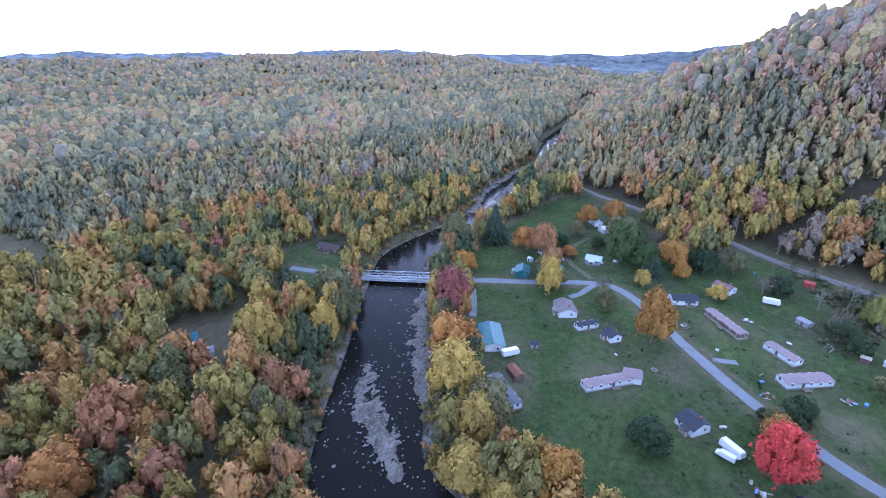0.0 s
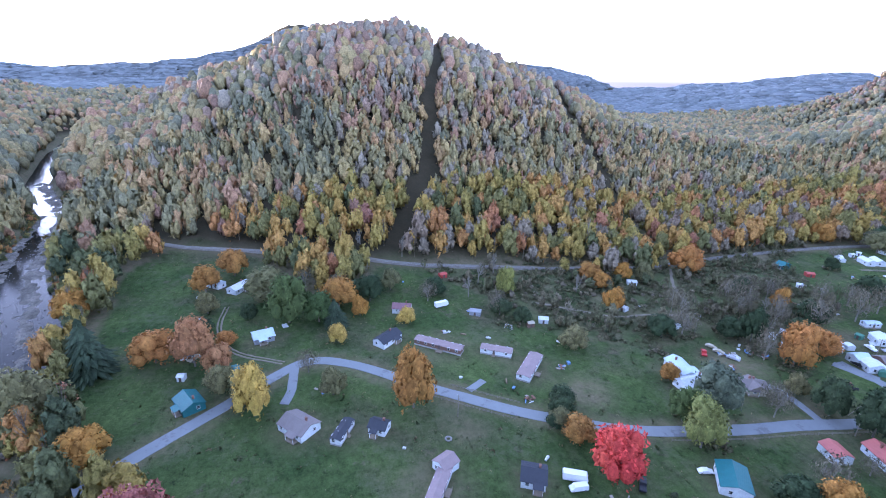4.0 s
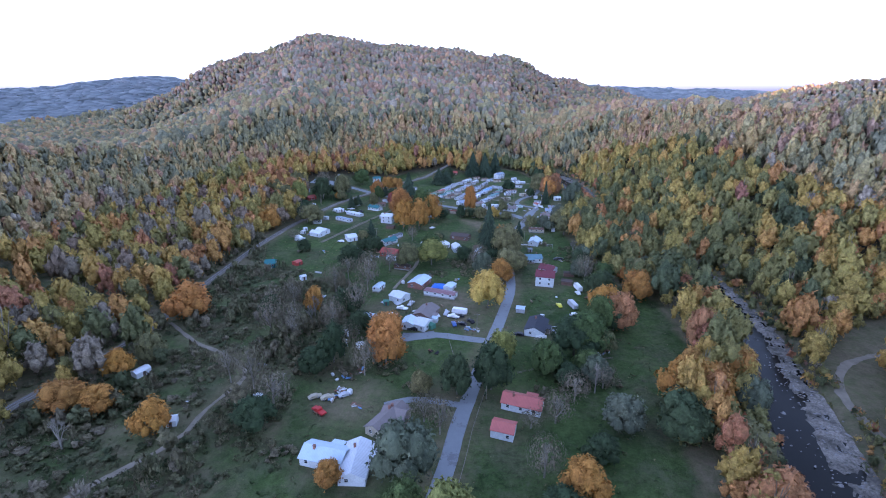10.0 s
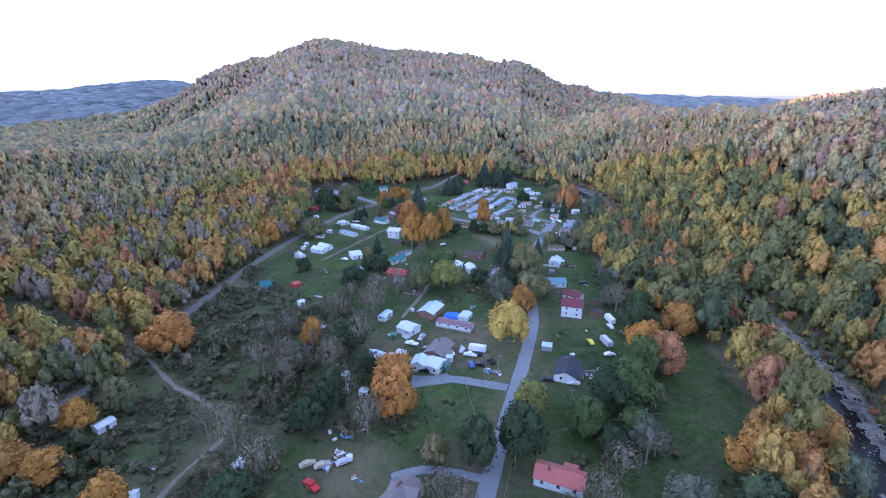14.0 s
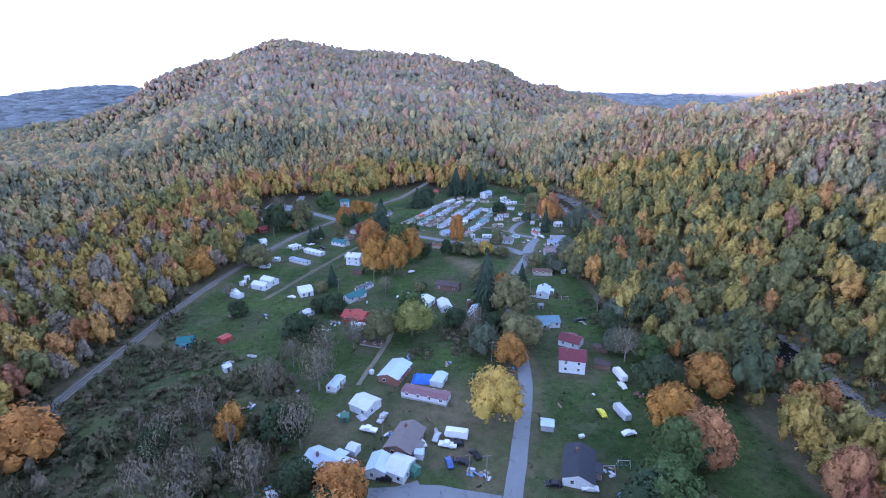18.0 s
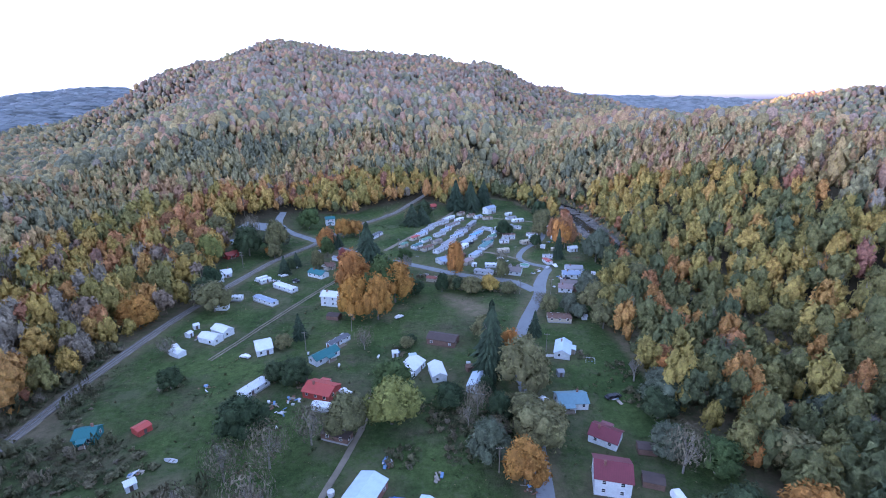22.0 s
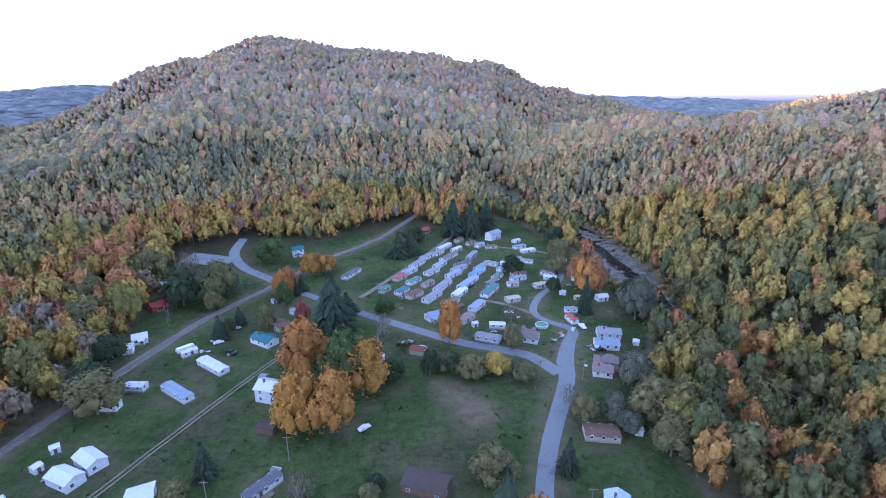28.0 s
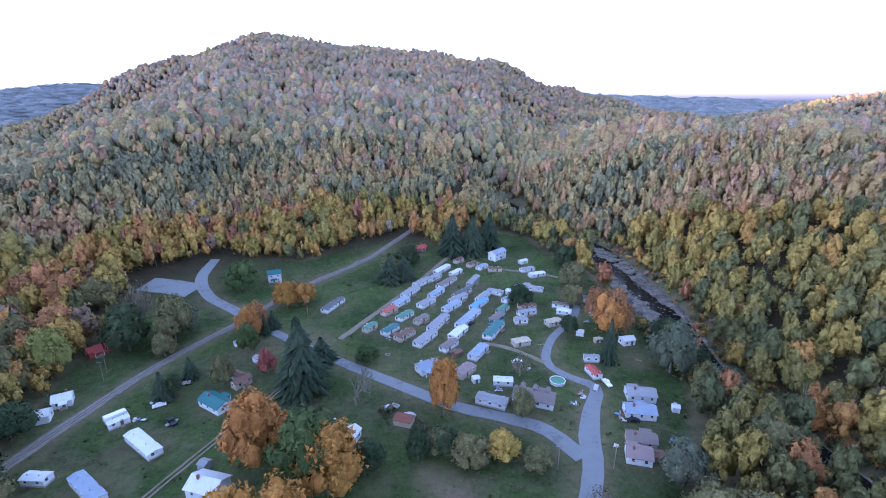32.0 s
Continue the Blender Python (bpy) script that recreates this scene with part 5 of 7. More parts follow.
        for q in v[:4]:
            q.co.x, q.co.y = q.co.x * 0.86, q.co.y * 0.86
        part("tub", bm, mat, root)
        bm = bmesh.new()
        v = box(bm, -s * 1.06, -s * 0.66, s * 0.9, s * 1.06, s * 0.66, s * 1.06)
        for q in v[4:]:
            q.co.x, q.co.y = q.co.x * 0.9, q.co.y * 0.9
        part("lid", bm, mat, root)
    elif kind == "heap":
        root = thing("scrap_heap", "untidy heap of boards, sheet metal and scrap", "scrap heap", m)
        for k in range(rng.randint(6, 10)):
            bm = bmesh.new()
            a, b = rng.uniform(0.35, 1.2), rng.uniform(0.12, 0.55)
            box(bm, -a, -b, 0, a, b, rng.uniform(0.05, 0.35))
            part(rng.choice(("board", "sheet", "crate")), bm, rng.choice(M_BOARD), root, m=pose(rng.gauss(0, 1.1), rng.gauss(0, 0.9), 0.03 + 0.05 * k, rng.uniform(-14, 14), rng.uniform(-14, 14), rng.uniform(0, 180)))
    elif kind == "woodpile":
        root = thing("woodpile", "stacked split firewood between two stakes", "firewood", m)
        for k in range(24):
            if not k:
                log = bmesh.new()
                round_bar(log, (0, -0.25, 0), (0, 0.25, 0), 0.12, 6)
                log = bm_mesh("log", log, M_LOG)
            part("log", log, None, root, m=pose(-1.1 + 0.31 * (k % 8) + 0.08 * (k // 8 % 2), rng.uniform(-0.04, 0.04), 0.12 + 0.21 * (k // 8), 0, rng.uniform(0, 60), rng.uniform(-5, 5)))
        for s in (-1.3, 1.35):
            box(bm, s - 0.04, -0.04, 0, s + 0.04, 0.04, 0.95)
            part("stake", bm, M_WOOD, root)
            bm = bmesh.new()
    elif kind == "boat":
        root = thing("rowing_boat", "small pale aluminium boat lying in the grass", "boat", m)
        rows = []
        for s in range(7):
            t = s / 6
            w = 0.75 * math.sin(math.pi * (0.12 + 0.62 * (1 - t))) if t < 1 else 0.02
            rows.append([bm.verts.new((-2.1 + 4.2 * t, yy * w, zz + 0.2 * t * t)) for yy, zz in ((-1, 0.6), (-0.75, 0.1), (0, 0.0), (0.75, 0.1), (1, 0.6), (0.92, 0.6), (0.65, 0.16), (-0.65, 0.16), (-0.92, 0.6))])
        for a, b in zip(rows[:-1], rows[1:]):
            for i in range(9):
                bm.faces.new((a[i], a[(i + 1) % 9], b[(i + 1) % 9], b[i]))
        bm.faces.new(rows[0])
        part("hull", bm, M_BOARD[1], root)
        for s in (-1.0, 0.3):
            bm = bmesh.new()
            box(bm, s - 0.15, -0.6, 0.38, s + 0.15, 0.6, 0.43)
            part("thwart", bm, M_WOOD, root)
    elif kind == "swing":
        root = thing("swing_set", "metal frame swing set on the lawn", "swing set", m)
        for s in (-1.6, 1.6):
            for q in (-0.9, 0.9):
                bm = bmesh.new()
                round_bar(bm, (s * 1.1, q, 0), (s, 0, 2.2), 0.05, 6)
                part("leg", bm, M_TANK, root)
        bm = bmesh.new()
        round_bar(bm, (-1.7, 0, 2.2), (1.7, 0, 2.2), 0.06, 6)
        part("top_bar", bm, M_TANK, root)
        for s in (-0.7, 0.6):
            bm = bmesh.new()
            for q in (-0.2, 0.2):
                round_bar(bm, (s + q, 0, 0.55), (s + q, 0, 2.2), 0.02, 4)
            ropes = part("ropes", bm, M_STEEL, root)
            bm = bmesh.new()
            box(bm, s - 0.25, -0.12, 0.5, s + 0.25, 0.12, 0.55)
            part("seat", bm, M_BOARD[3], ropes)
    elif kind == "trailer":
        root = thing("utility_trailer", "small open utility trailer with low sides", "trailer", m)
        box(bm, -1.4, -0.8, 0.5, 1.4, 0.8, 0.58)
        part("bed", bm, M_BOARD[0], root)
        for a in ((-1.4, -0.86, 1.4, -0.8), (-1.4, 0.8, 1.4, 0.86), (-1.46, -0.86, -1.4, 0.86), (1.4, -0.86, 1.46, 0.86)):
            bm = bmesh.new()
            box(bm, a[0], a[1], 0.5, a[2], a[3], 1.0)
            part("side_panel", bm, M_BOARD[1], root)
        for s in (-0.95, 0.95):
            bm = bmesh.new()
            round_bar(bm, (0, s - 0.1, 0.33), (0, s + 0.1, 0.33), 0.33, 12)
            part("wheel", bm, M_RUBBER, root)
        bm = bmesh.new()
        limb(bm, (1.4, -0.5, 0.5), (2.5, 0, 0.45), 0.05, 0.05)
        limb(bm, (1.4, 0.5, 0.5), (2.5, 0, 0.45), 0.05, 0.05)
        limb(bm, (2.4, 0, 0.0), (2.4, 0, 0.6), 0.05, 0.05)
        part("drawbar", bm, M_STEEL, root)
    elif kind == "quad":
        tone = rng.choice((M_RUBBER, M_BOARD[2], M_RUBBER))
        root = thing("lawn_tractor", "small dark lawn tractor parked on grass", "tractor", m)
        v = box(bm, 0.1, -0.3, 0.4, 1.0, 0.3, 0.85)
        for q in v[4:]:
            q.co.y *= 0.8
        part("bonnet", bm, tone, root)
        bm = bmesh.new()
        box(bm, -0.9, -0.45, 0.35, 0.1, 0.45, 0.5)
        part("footplate", bm, tone, root)
        bm = bmesh.new()
        box(bm, -0.75, -0.22, 0.55, -0.3, 0.22, 0.65)
        box(bm, -0.85, -0.22, 0.6, -0.73, 0.22, 1.0)
        part("seat", bm, M_RUBBER, root)
        bm = bmesh.new()
        limb(bm, (-0.1, 0, 0.5), (-0.2, 0, 1.0), 0.03, 0.03)
        limb(bm, (-0.2, 0, 0.98), (-0.23, 0, 1.02), 0.2, 0.2, 10)
        part("steering_wheel", bm, M_RUBBER, root)
        for wx, wy, r in ((-0.6, -0.5, 0.36), (-0.6, 0.5, 0.36), (0.75, -0.42, 0.25), (0.75, 0.42, 0.25)):
            bm = bmesh.new()
            round_bar(bm, (wx, wy - 0.11, r), (wx, wy + 0.11, r), r, 10)
            part("wheel", bm, M_RUBBER, root)


def utility_pole(x, y, tall=9.0):
    root = thing("utility_pole", "weathered wooden utility pole with a crossarm", "utility pole", pose(x, y, height(x, y) - 0.1))
    bm = bmesh.new()
    limb(bm, (0, 0, 0), (0.05, 0.02, tall), 0.16, 0.10, 8)
    part("pole", bm, M_WOOD, root)
    bm = bmesh.new()
    box(bm, -1.1, -0.06, tall - 0.7, 1.1, 0.06, tall - 0.56)
    arm = part("crossarm", bm, M_WOOD, root)
    for s in (-1.0, -0.4, 0.4, 1.0):
        bm = bmesh.new()
        limb(bm, (s, 0, tall - 0.56), (s, 0, tall - 0.40), 0.05, 0.035, 6)
        part("insulator", bm, M_TANK, arm)


def rail_fence(line, label):
    """Posts with two rails along a polyline, set on the ground."""
    q = smooth_line([(x, y, 0) for x, y in line], 4.0)
    zs = ground_z(q[:, 0], q[:, 1])
    root = thing("fence", label, "fence", pose(q[0, 0], q[0, 1], zs[0]))
    base = np.array([q[0, 0], q[0, 1], zs[0]])
    pts = np.stack([q[:, 0], q[:, 1], zs], -1) - base
    bm = bmesh.new()
    box(bm, -0.07, -0.07, -0.2, 0.07, 0.07, 1.05)
    post = bm_mesh("post", bm, M_WOOD)
    for a, b in zip(pts[:-1], pts[1:]):
        part("post", post, None, root, m=Matrix.Translation(a))
        d = Vector(b - a)
        for z in (0.45, 0.85):
            bm = bmesh.new()
            box(bm, 0, -0.025, z - 0.06, d.length, 0.025, z + 0.06)
            part("rail", bm, M_WOOD, root, m=Matrix.Translation(a) @ d.to_track_quat("X", "Z").to_matrix().to_4x4())


def beside(line, lo, hi, off):
    """The part of a road line between two y values, shifted sideways."""
    q = smooth_line(line, 8.0)
    d = np.gradient(q[:, :2], axis=0)
    d /= np.linalg.norm(d, axis=1)[:, None]
    return [(x + dy * off, y - dx * off) for (x, y, _), (dx, dy) in zip(q, d) if lo < y < hi]


rail_fence(beside(MAIN_ROAD, 98, 190, 4.6), "low grey wooden rail fence beside the road")
rail_fence(beside(MAIN_ROAD, 20, 62, 4.4), "low grey wooden rail fence along the road verge")
rail_fence(beside(MAIN_ROAD, 30, 60, -4.4), "old rail fence in front of the yards")
rail_fence([(-12, 153), (-20, 146), (-12, 132)], "short old rail fence by the drive")
rail_fence([(22, 172), (40, 178), (60, 182)], "old wooden fence at the edge of the field")
rail_fence([(-3, 200), (0, 178), (2, 166)], "wooden rail fence along a grass plot")

# ---- yard things: kind, place, turn ----
yard_thing("heap", 9.1, 205.4, 46)
yard_thing("heap", 5.8, 206.4, 53)
yard_thing("blue_tarp", -6.8, 252.6, 170)
yard_thing("round_tank", -26, 257.9, 12)
yard_thing("boat", -3.2, 223, 96)
yard_thing("trailer", 0.2, 217.3, 145)
yard_thing("quad", 3.4, 210.8, 39)
yard_thing("quad", 0.8, 212.2, 77)
yard_thing("swing", 48.2, 206.4, 172)
yard_thing("heap", 43.4, 205.4, 174)
yard_thing("bin", 55.2, 220, 37)
yard_thing("bin", 40.5, 218.6, 14)
yard_thing("round_tank", -27.1, 292.1, 18)
yard_thing("bin", -46.3, 298.3, 177)
yard_thing("boat", -75.2, 272.8, 167)
yard_thing("bin", -22.6, 296.8, 129)
yard_thing("heap", -11.3, 268, 79)
yard_thing("heap", 3.2, 262.9, 52)
yard_thing("tarp", -33.2, 234, 46)
yard_thing("heap", -47.6, 203.6, 60)
yard_thing("tank", -62.9, 313.8, 83)
yard_thing("heap", -83, 268.2, 71)
yard_thing("quad", 50.7, 229.9, 126)
yard_thing("woodpile", -46.1, 308.3, 176)
yard_thing("bin", -55, 300, 110)
yard_thing("heap", -81.1, 310.5, 127)
yard_thing("heap", 26.6, 257, 177)
yard_thing("tank", 16.7, 241.5, 61)
yard_thing("woodpile", 38.3, 233.9, 99)
yard_thing("bin", 51.8, 239.4, 115)
yard_thing("heap", 67.3, 238.5, 159)
yard_thing("heap", -17.4, 223.3, 44)
yard_thing("tarp", -26.9, 231.9, 126)
yard_thing("bin", -48.6, 286.2, 117)
yard_thing("bin", 11.2, 245.2, 171)
yard_thing("woodpile", -5.2, 229.2, 117)
yard_thing("tarp", -47, 195.9, 22)
yard_thing("tarp", -38.2, 193.6, 156)
yard_thing("heap", -42.1, 157.6, 93)
yard_thing("round_tank", -36.6, 160.7, 146)
yard_thing("bin", -46.6, 158.5, 70)
yard_thing("heap", -40.2, 162.1, 161)
yard_thing("tarp", -67.1, 158.8, 67)
yard_thing("bin", -88.6, 155.3, 163)
yard_thing("quad", -9.9, 187.8, 135)
yard_thing("quad", -7.4, 186.2, 65)
yard_thing("heap", -65, 239.6, 30)
yard_thing("bin", -50.8, 247.5, 70)
yard_thing("heap", 44.2, 196.9, 171)
yard_thing("bin", 56.4, 199.2, 17)
yard_thing("swing", 43.2, 204.7, 179)
yard_thing("heap", 59, 186.8, 21)
yard_thing("bin", -42.5, 168.3, 50)
yard_thing("heap", -33.6, 153.8, 132)
yard_thing("woodpile", -45.5, 150.1, 134)
yard_thing("bin", -32.7, 194.1, 170)
yard_thing("ring", -32.3, 29.4, 1)
yard_thing("bin", -32.8, 15, 56)
yard_thing("tarp", -122.6, -16.1, 14)
yard_thing("tarp", -133.7, -0.8, 17)
yard_thing("heap", -94.5, 51.4, 158)
yard_thing("bin", -116.9, 41.6, 27)
yard_thing("heap", -110.8, 70.1, 81)
yard_thing("bin", -85, -39.1, 107)
yard_thing("bin", -174.8, -25.5, 69)
yard_thing("bin", -153.1, 47.9, 153)
yard_thing("tank", -14.7, 54.6, 125)
yard_thing("heap", 5.3, 66.7, 85)
yard_thing("bin", -72.1, 96.1, 25)
yard_thing("woodpile", -53.5, 61, 156)
yard_thing("heap", -41.5, 63.7, 50)
yard_thing("heap", -54.7, 86.4, 128)
yard_thing("bin", -56.2, 90.6, 170)
yard_thing("ring", 22.7, 87.9, 166)
yard_thing("heap", -39.4, 171.4, 96)
yard_thing("heap", -34.2, 174.7, 111)
yard_thing("bin", -44.7, 171.4, 120)
yard_thing("boat", -72.9, 177.6, 174)
yard_thing("swing", -89.1, 80.5, 31)
yard_thing("heap", -72.6, 30.7, 107)
yard_thing("tank", -83.7, 67.6, 57)
yard_thing("woodpile", -90.6, 58.5, 52)
yard_thing("bin", -48.9, 61.6, 127)
yard_thing("heap", -68.7, -5.4, 73)
yard_thing("bin", -61.3, 45.4, 80)
yard_thing("bin", -48.3, 299.7, 93)
yard_thing("heap", -47, 300.8, 151)
yard_thing("tank", -34.3, 322.5, 93)
yard_thing("boat", -98.3, 422.2, 53)
yard_thing("bin", -11.2, 331.7, 156)
yard_thing("heap", -49.8, 294, 25)
yard_thing("heap", -52.6, 297.5, 85)
yard_thing("bin", -27.4, 291.9, 126)
yard_thing("swing", 66.3, 319.8, 164)
yard_thing("bin", 51.4, 314.1, 111)
yard_thing("bin", 17.3, 321.9, 175)
yard_thing("tarp", 41.6, 296.9, 130)
yard_thing("heap", 66.7, 295.8, 109)
yard_thing("bin", -48.8, 333.3, 102)
yard_thing("tank", -19.2, 328.5, 75)
yard_thing("heap", -100.6, 351.1, 65)
yard_thing("trailer", -36, 348.3, 165)
yard_thing("pool", 65.1, 436.9, 119)
yard_thing("ring", -3.6, 461.2, 114)
yard_thing("bin", 56.1, 473.5, 79)
yard_thing("trailer", 1.9, 423.5, 148)
yard_thing("heap", 67.4, 423.4, 86)
yard_thing("heap", 72.2, 428.4, 149)
yard_thing("woodpile", 104.5, 451.6, 153)
yard_thing("bin", 105, 421.9, 140)
yard_thing("heap", 40.6, 433.3, 103)
yard_thing("tank", 55.7, 446.7, 36)
yard_thing("heap", 94.8, 420.6, 7)
yard_thing("bin", 74.3, 400.8, 146)
yard_thing("heap", -17.4, 417, 29)
yard_thing("tarp", -1.2, 423.6, 38)
yard_thing("bin", -15.8, 490.7, 47)
yard_thing("heap", -3.6, 475.6, 57)
yard_thing("trailer", -81, 441.6, 17)
yard_thing("bin", -87.4, 429.2, 47)
yard_thing("heap", -87, 419.6, 138)
yard_thing("boat", -74.5, 417.6, 51)
yard_thing("heap", 81.9, 414.7, 64)
yard_thing("bin", 100.2, 427.4, 18)
yard_thing("quad", 44.5, 424.2, 3)
yard_thing("quad", 35.8, 429.8, 168)
yard_thing("bin", 93.9, 402.7, 125)
yard_thing("ring", 21.1, 400.3, 40)
yard_thing("tank", 86.7, 480.9, 79)
yard_thing("bin", 11.1, 455, 42)
yard_thing("heap", 95.4, 489.8, 179)
yard_thing("bin", 96, 472, 94)
utility_pole(-40.9, 36)
utility_pole(-57.9, 159.3)
utility_pole(9.4, 203.4)
utility_pole(9.2, 157.4)
utility_pole(30.5, 182.6)
utility_pole(-19.3, 220.1)
utility_pole(9.9, 241.9)
utility_pole(20.1, 263.5)
utility_pole(-50.4, 336.2)
utility_pole(4.8, 204)
utility_pole(23.5, 241.1)
utility_pole(50.7, 329)
utility_pole(52.7, 391.7)
utility_pole(-114.7, 444.9)
utility_pole(69.6, 391)
utility_pole(-33.3, 352.5)
utility_pole(10.7, 578.7)
utility_pole(-117.2, 451)
utility_pole(-16.8, 476.1)
utility_pole(62, 453.1)
utility_pole(-47.6, 501.5)

# ---- single trees ----
def crown_template(rng, clumps, size, lobed=12, sides=6, ragged=0.16, hang=0.30):
    """A crown of unit radius and height: a heap of rounded boughs with deep creases between them, and small leaf clumps that break up every outline.
    Points, faces, and the way each point faces."""
    boughs = [(0.0, 0.0, 0.46, 0.46), (rng.uniform(-0.15, 0.15), rng.uniform(-0.15, 0.15), 0.80, 0.26)]
    low = lobed * 3 // 5
    for k in range(lobed):
        ring, m = (0, low) if k < low else (1, lobed - low)
        a = 6.283 * (k + 0.5 * ring) / m + rng.uniform(-0.35, 0.35)
        r, z = (rng.uniform(0.50, 0.68), rng.uniform(0.22, 0.50)) if ring == 0 else (rng.uniform(0.26, 0.46), rng.uniform(0.58, 0.78))
        boughs.append((r * math.cos(a), r * math.sin(a), z, rng.uniform(0.20, 0.32)))
    v, f, out = [], [], []
    for bx, by, bz, br in boughs:
        k0, spin = len(v), rng.uniform(0, 6.283)
        rings = ((-0.75, 0.62), (-0.05, 1.0), (0.62, 0.74))
        for q, (z, r) in enumerate(rings):
            for i in range(sides):
                a, rr = spin + 6.283 * (i + 0.5 * (q % 2)) / sides, br * r * rng.uniform(1 - ragged, 1 + ragged)
                c = np.array([math.cos(a) * rr, math.sin(a) * rr, br * 0.80 * (z + rng.uniform(-0.12, 0.12))])
                v.append(c + (bx, by, bz))
                out.append(c / br + np.array([bx, by, bz - hang]) * 0.9)
        v.append(np.array([bx, by, bz + br * 0.86]))
        out.append(np.array([bx * 0.7, by * 0.7, 1.0]))
        for q in range(2):
            for i in range(sides):
                a, b = k0 + q * sides + i, k0 + q * sides + (i + 1) % sides
                f += [(a, b, b + sides), (a, b + sides, a + sides)]
        f += [(k0 + 2 * sides + i, k0 + 2 * sides + (i + 1) % sides, k0 + 3 * sides) for i in range(sides)]
    weight = np.array([q[3] ** 2 for q in boughs])
    for _ in range(clumps):
        bx, by, bz, br = boughs[rng.choice(len(boughs), p=weight / weight.sum())]
        n = rng.normal(size=3)
        n[2] = abs(n[2]) if rng.random() < 0.7 else n[2]
        n /= np.linalg.norm(n)
        c = np.array([bx, by, bz]) + n * br * rng.uniform(0.98, 1.42) * (1, 1, 0.85)
        n2 = n * 0.7 + rng.normal(size=3) * 0.5 + (0, 0, 0.25)
        n2 /= np.linalg.norm(n2)
        a = np.cross(n2, rng.normal(size=3))
        a /= np.linalg.norm(a)
        b, s, k, j = np.cross(n2, a), size * rng.uniform(0.5, 1.4), len(v), rng.uniform(0.5, 1.3, 3)
        flat = np.array([1, 1, 0.6])
        v += [c + a * s * flat * j[0], c + (b * s - n2 * s * 0.3) * flat * j[1], c - (a * 0.8 + b * 0.5) * s * flat * j[2]]
        f.append((k, k + 1, k + 2))
        out += [n * 0.7 + n2 * 0.7 + np.array([bx, by, bz - hang]) * 0.4] * 3
    v, out = np.array(v), np.array(out)
    v[:, :2] /= np.quantile(np.hypot(v[:, 0], v[:, 1]), 0.97)
    v[:, 2] = (v[:, 2] - v[:, 2].min()) / (np.quantile(v[:, 2], 0.995) - v[:, 2].min())
    return v, np.array(f), out / np.maximum(np.linalg.norm(out, axis=1), 1e-6)[:, None]


def wispy_template(rng, clumps, size):
    """A thin, half-bare crown of unit radius and height: leaf clumps alone, hung loosely on unseen twigs."""
    v, f, out = [], [], []
    for _ in range(clumps):
        n = rng.normal(size=3)
        n /= np.linalg.norm(n)
        c = n * (0.9, 0.9, 0.45) * rng.uniform(0.35, 1.0) ** 0.6 + (0, 0, 0.55)
        a = np.cross(n, rng.normal(size=3))
        a /= np.linalg.norm(a)
        b, s, k, j = np.cross(n, a), size * rng.uniform(0.5, 1.4), len(v), rng.uniform(0.4, 1.3, 3)
        v += [c + a * s * j[0], c + b * s * j[1] * (1, 1, 0.6), c - a * s * j[2]]
        f.append((k, k + 1, k + 2))
        out += [n + (0, 0, 0.3)] * 3
    out = np.array(out)
    return np.array(v), np.array(f), out / np.linalg.norm(out, axis=1)[:, None]


def leaf_mesh(name, verts, faces, facing, material, hue=None):
    """A mesh of triangles whose shading follows the outline of the crown rather than each small clump."""
    me = bpy.data.meshes.new(name)
    me.vertices.add(len(verts))
    me.vertices.foreach_set("co", np.asarray(verts, np.float32).ravel())
    me.loops.add(faces.size)
    me.loops.foreach_set("vertex_index", faces.astype(np.int32).ravel())
    me.polygons.add(len(faces))
    me.polygons.foreach_set("loop_start", np.arange(0, faces.size, 3, dtype=np.int32))
    me.update(calc_edges=True)
    if hue is not None:
        me.attributes.new("hue", "FLOAT", "FACE").data.foreach_set("value", hue.astype(np.float32))
    me.attributes.new("custom_normal", "FLOAT_VECTOR", "POINT").data.foreach_set("vector", np.asarray(facing, np.float32).ravel())
    me.materials.append(material)
    me.update()
    return me


LEAVES = {"yellow": [(0, (0.43, 0.29, 0.078)), (1, (0.36, 0.25, 0.075))], "gold": [(0, (0.375, 0.188, 0.05)), (1, (0.285, 0.142, 0.046))], "orange": [(0, (0.4, 0.18, 0.056)), (1, (0.33, 0.15, 0.052))],
          "rust": [(0, (0.33, 0.16, 0.075)), (1, (0.27, 0.135, 0.072))], "red": [(0, (0.561, 0.079, 0.061)), (1, (0.512, 0.073, 0.061))], "darkred": [(0, (0.3, 0.098, 0.078)), (1, (0.245, 0.09, 0.078))],
          "olive": [(0, (0.159, 0.142, 0.068)), (1, (0.128, 0.128, 0.063))], "green": [(0, (0.057, 0.090, 0.035)), (1, (0.074, 0.103, 0.039))], "darkgreen": [(0, (0.035, 0.057, 0.030)), (1, (0.049, 0.068, 0.035))],
          "yellowgreen": [(0, (0.195, 0.195, 0.059)), (1, (0.159, 0.171, 0.059))], "greygreen": [(0, (0.088, 0.107, 0.072)), (1, (0.106, 0.119, 0.084))], "grey": [(0, (0.128, 0.116, 0.078)), (1, (0.158, 0.136, 0.098))],
          "conifer": [(0, (0.035, 0.054, 0.035)), (1, (0.044, 0.063, 0.039))]}
WORDING = {"yellow": "yellow", "gold": "golden-orange", "orange": "orange", "rust": "rust-brown", "red": "bright red", "darkred": "dull crimson", "olive": "olive-brown", "green": "still green", "darkgreen": "dark green",
           "yellowgreen": "yellow-green", "greygreen": "grey-green", "grey": "thin grey half-bare", "conifer": "dark evergreen"}
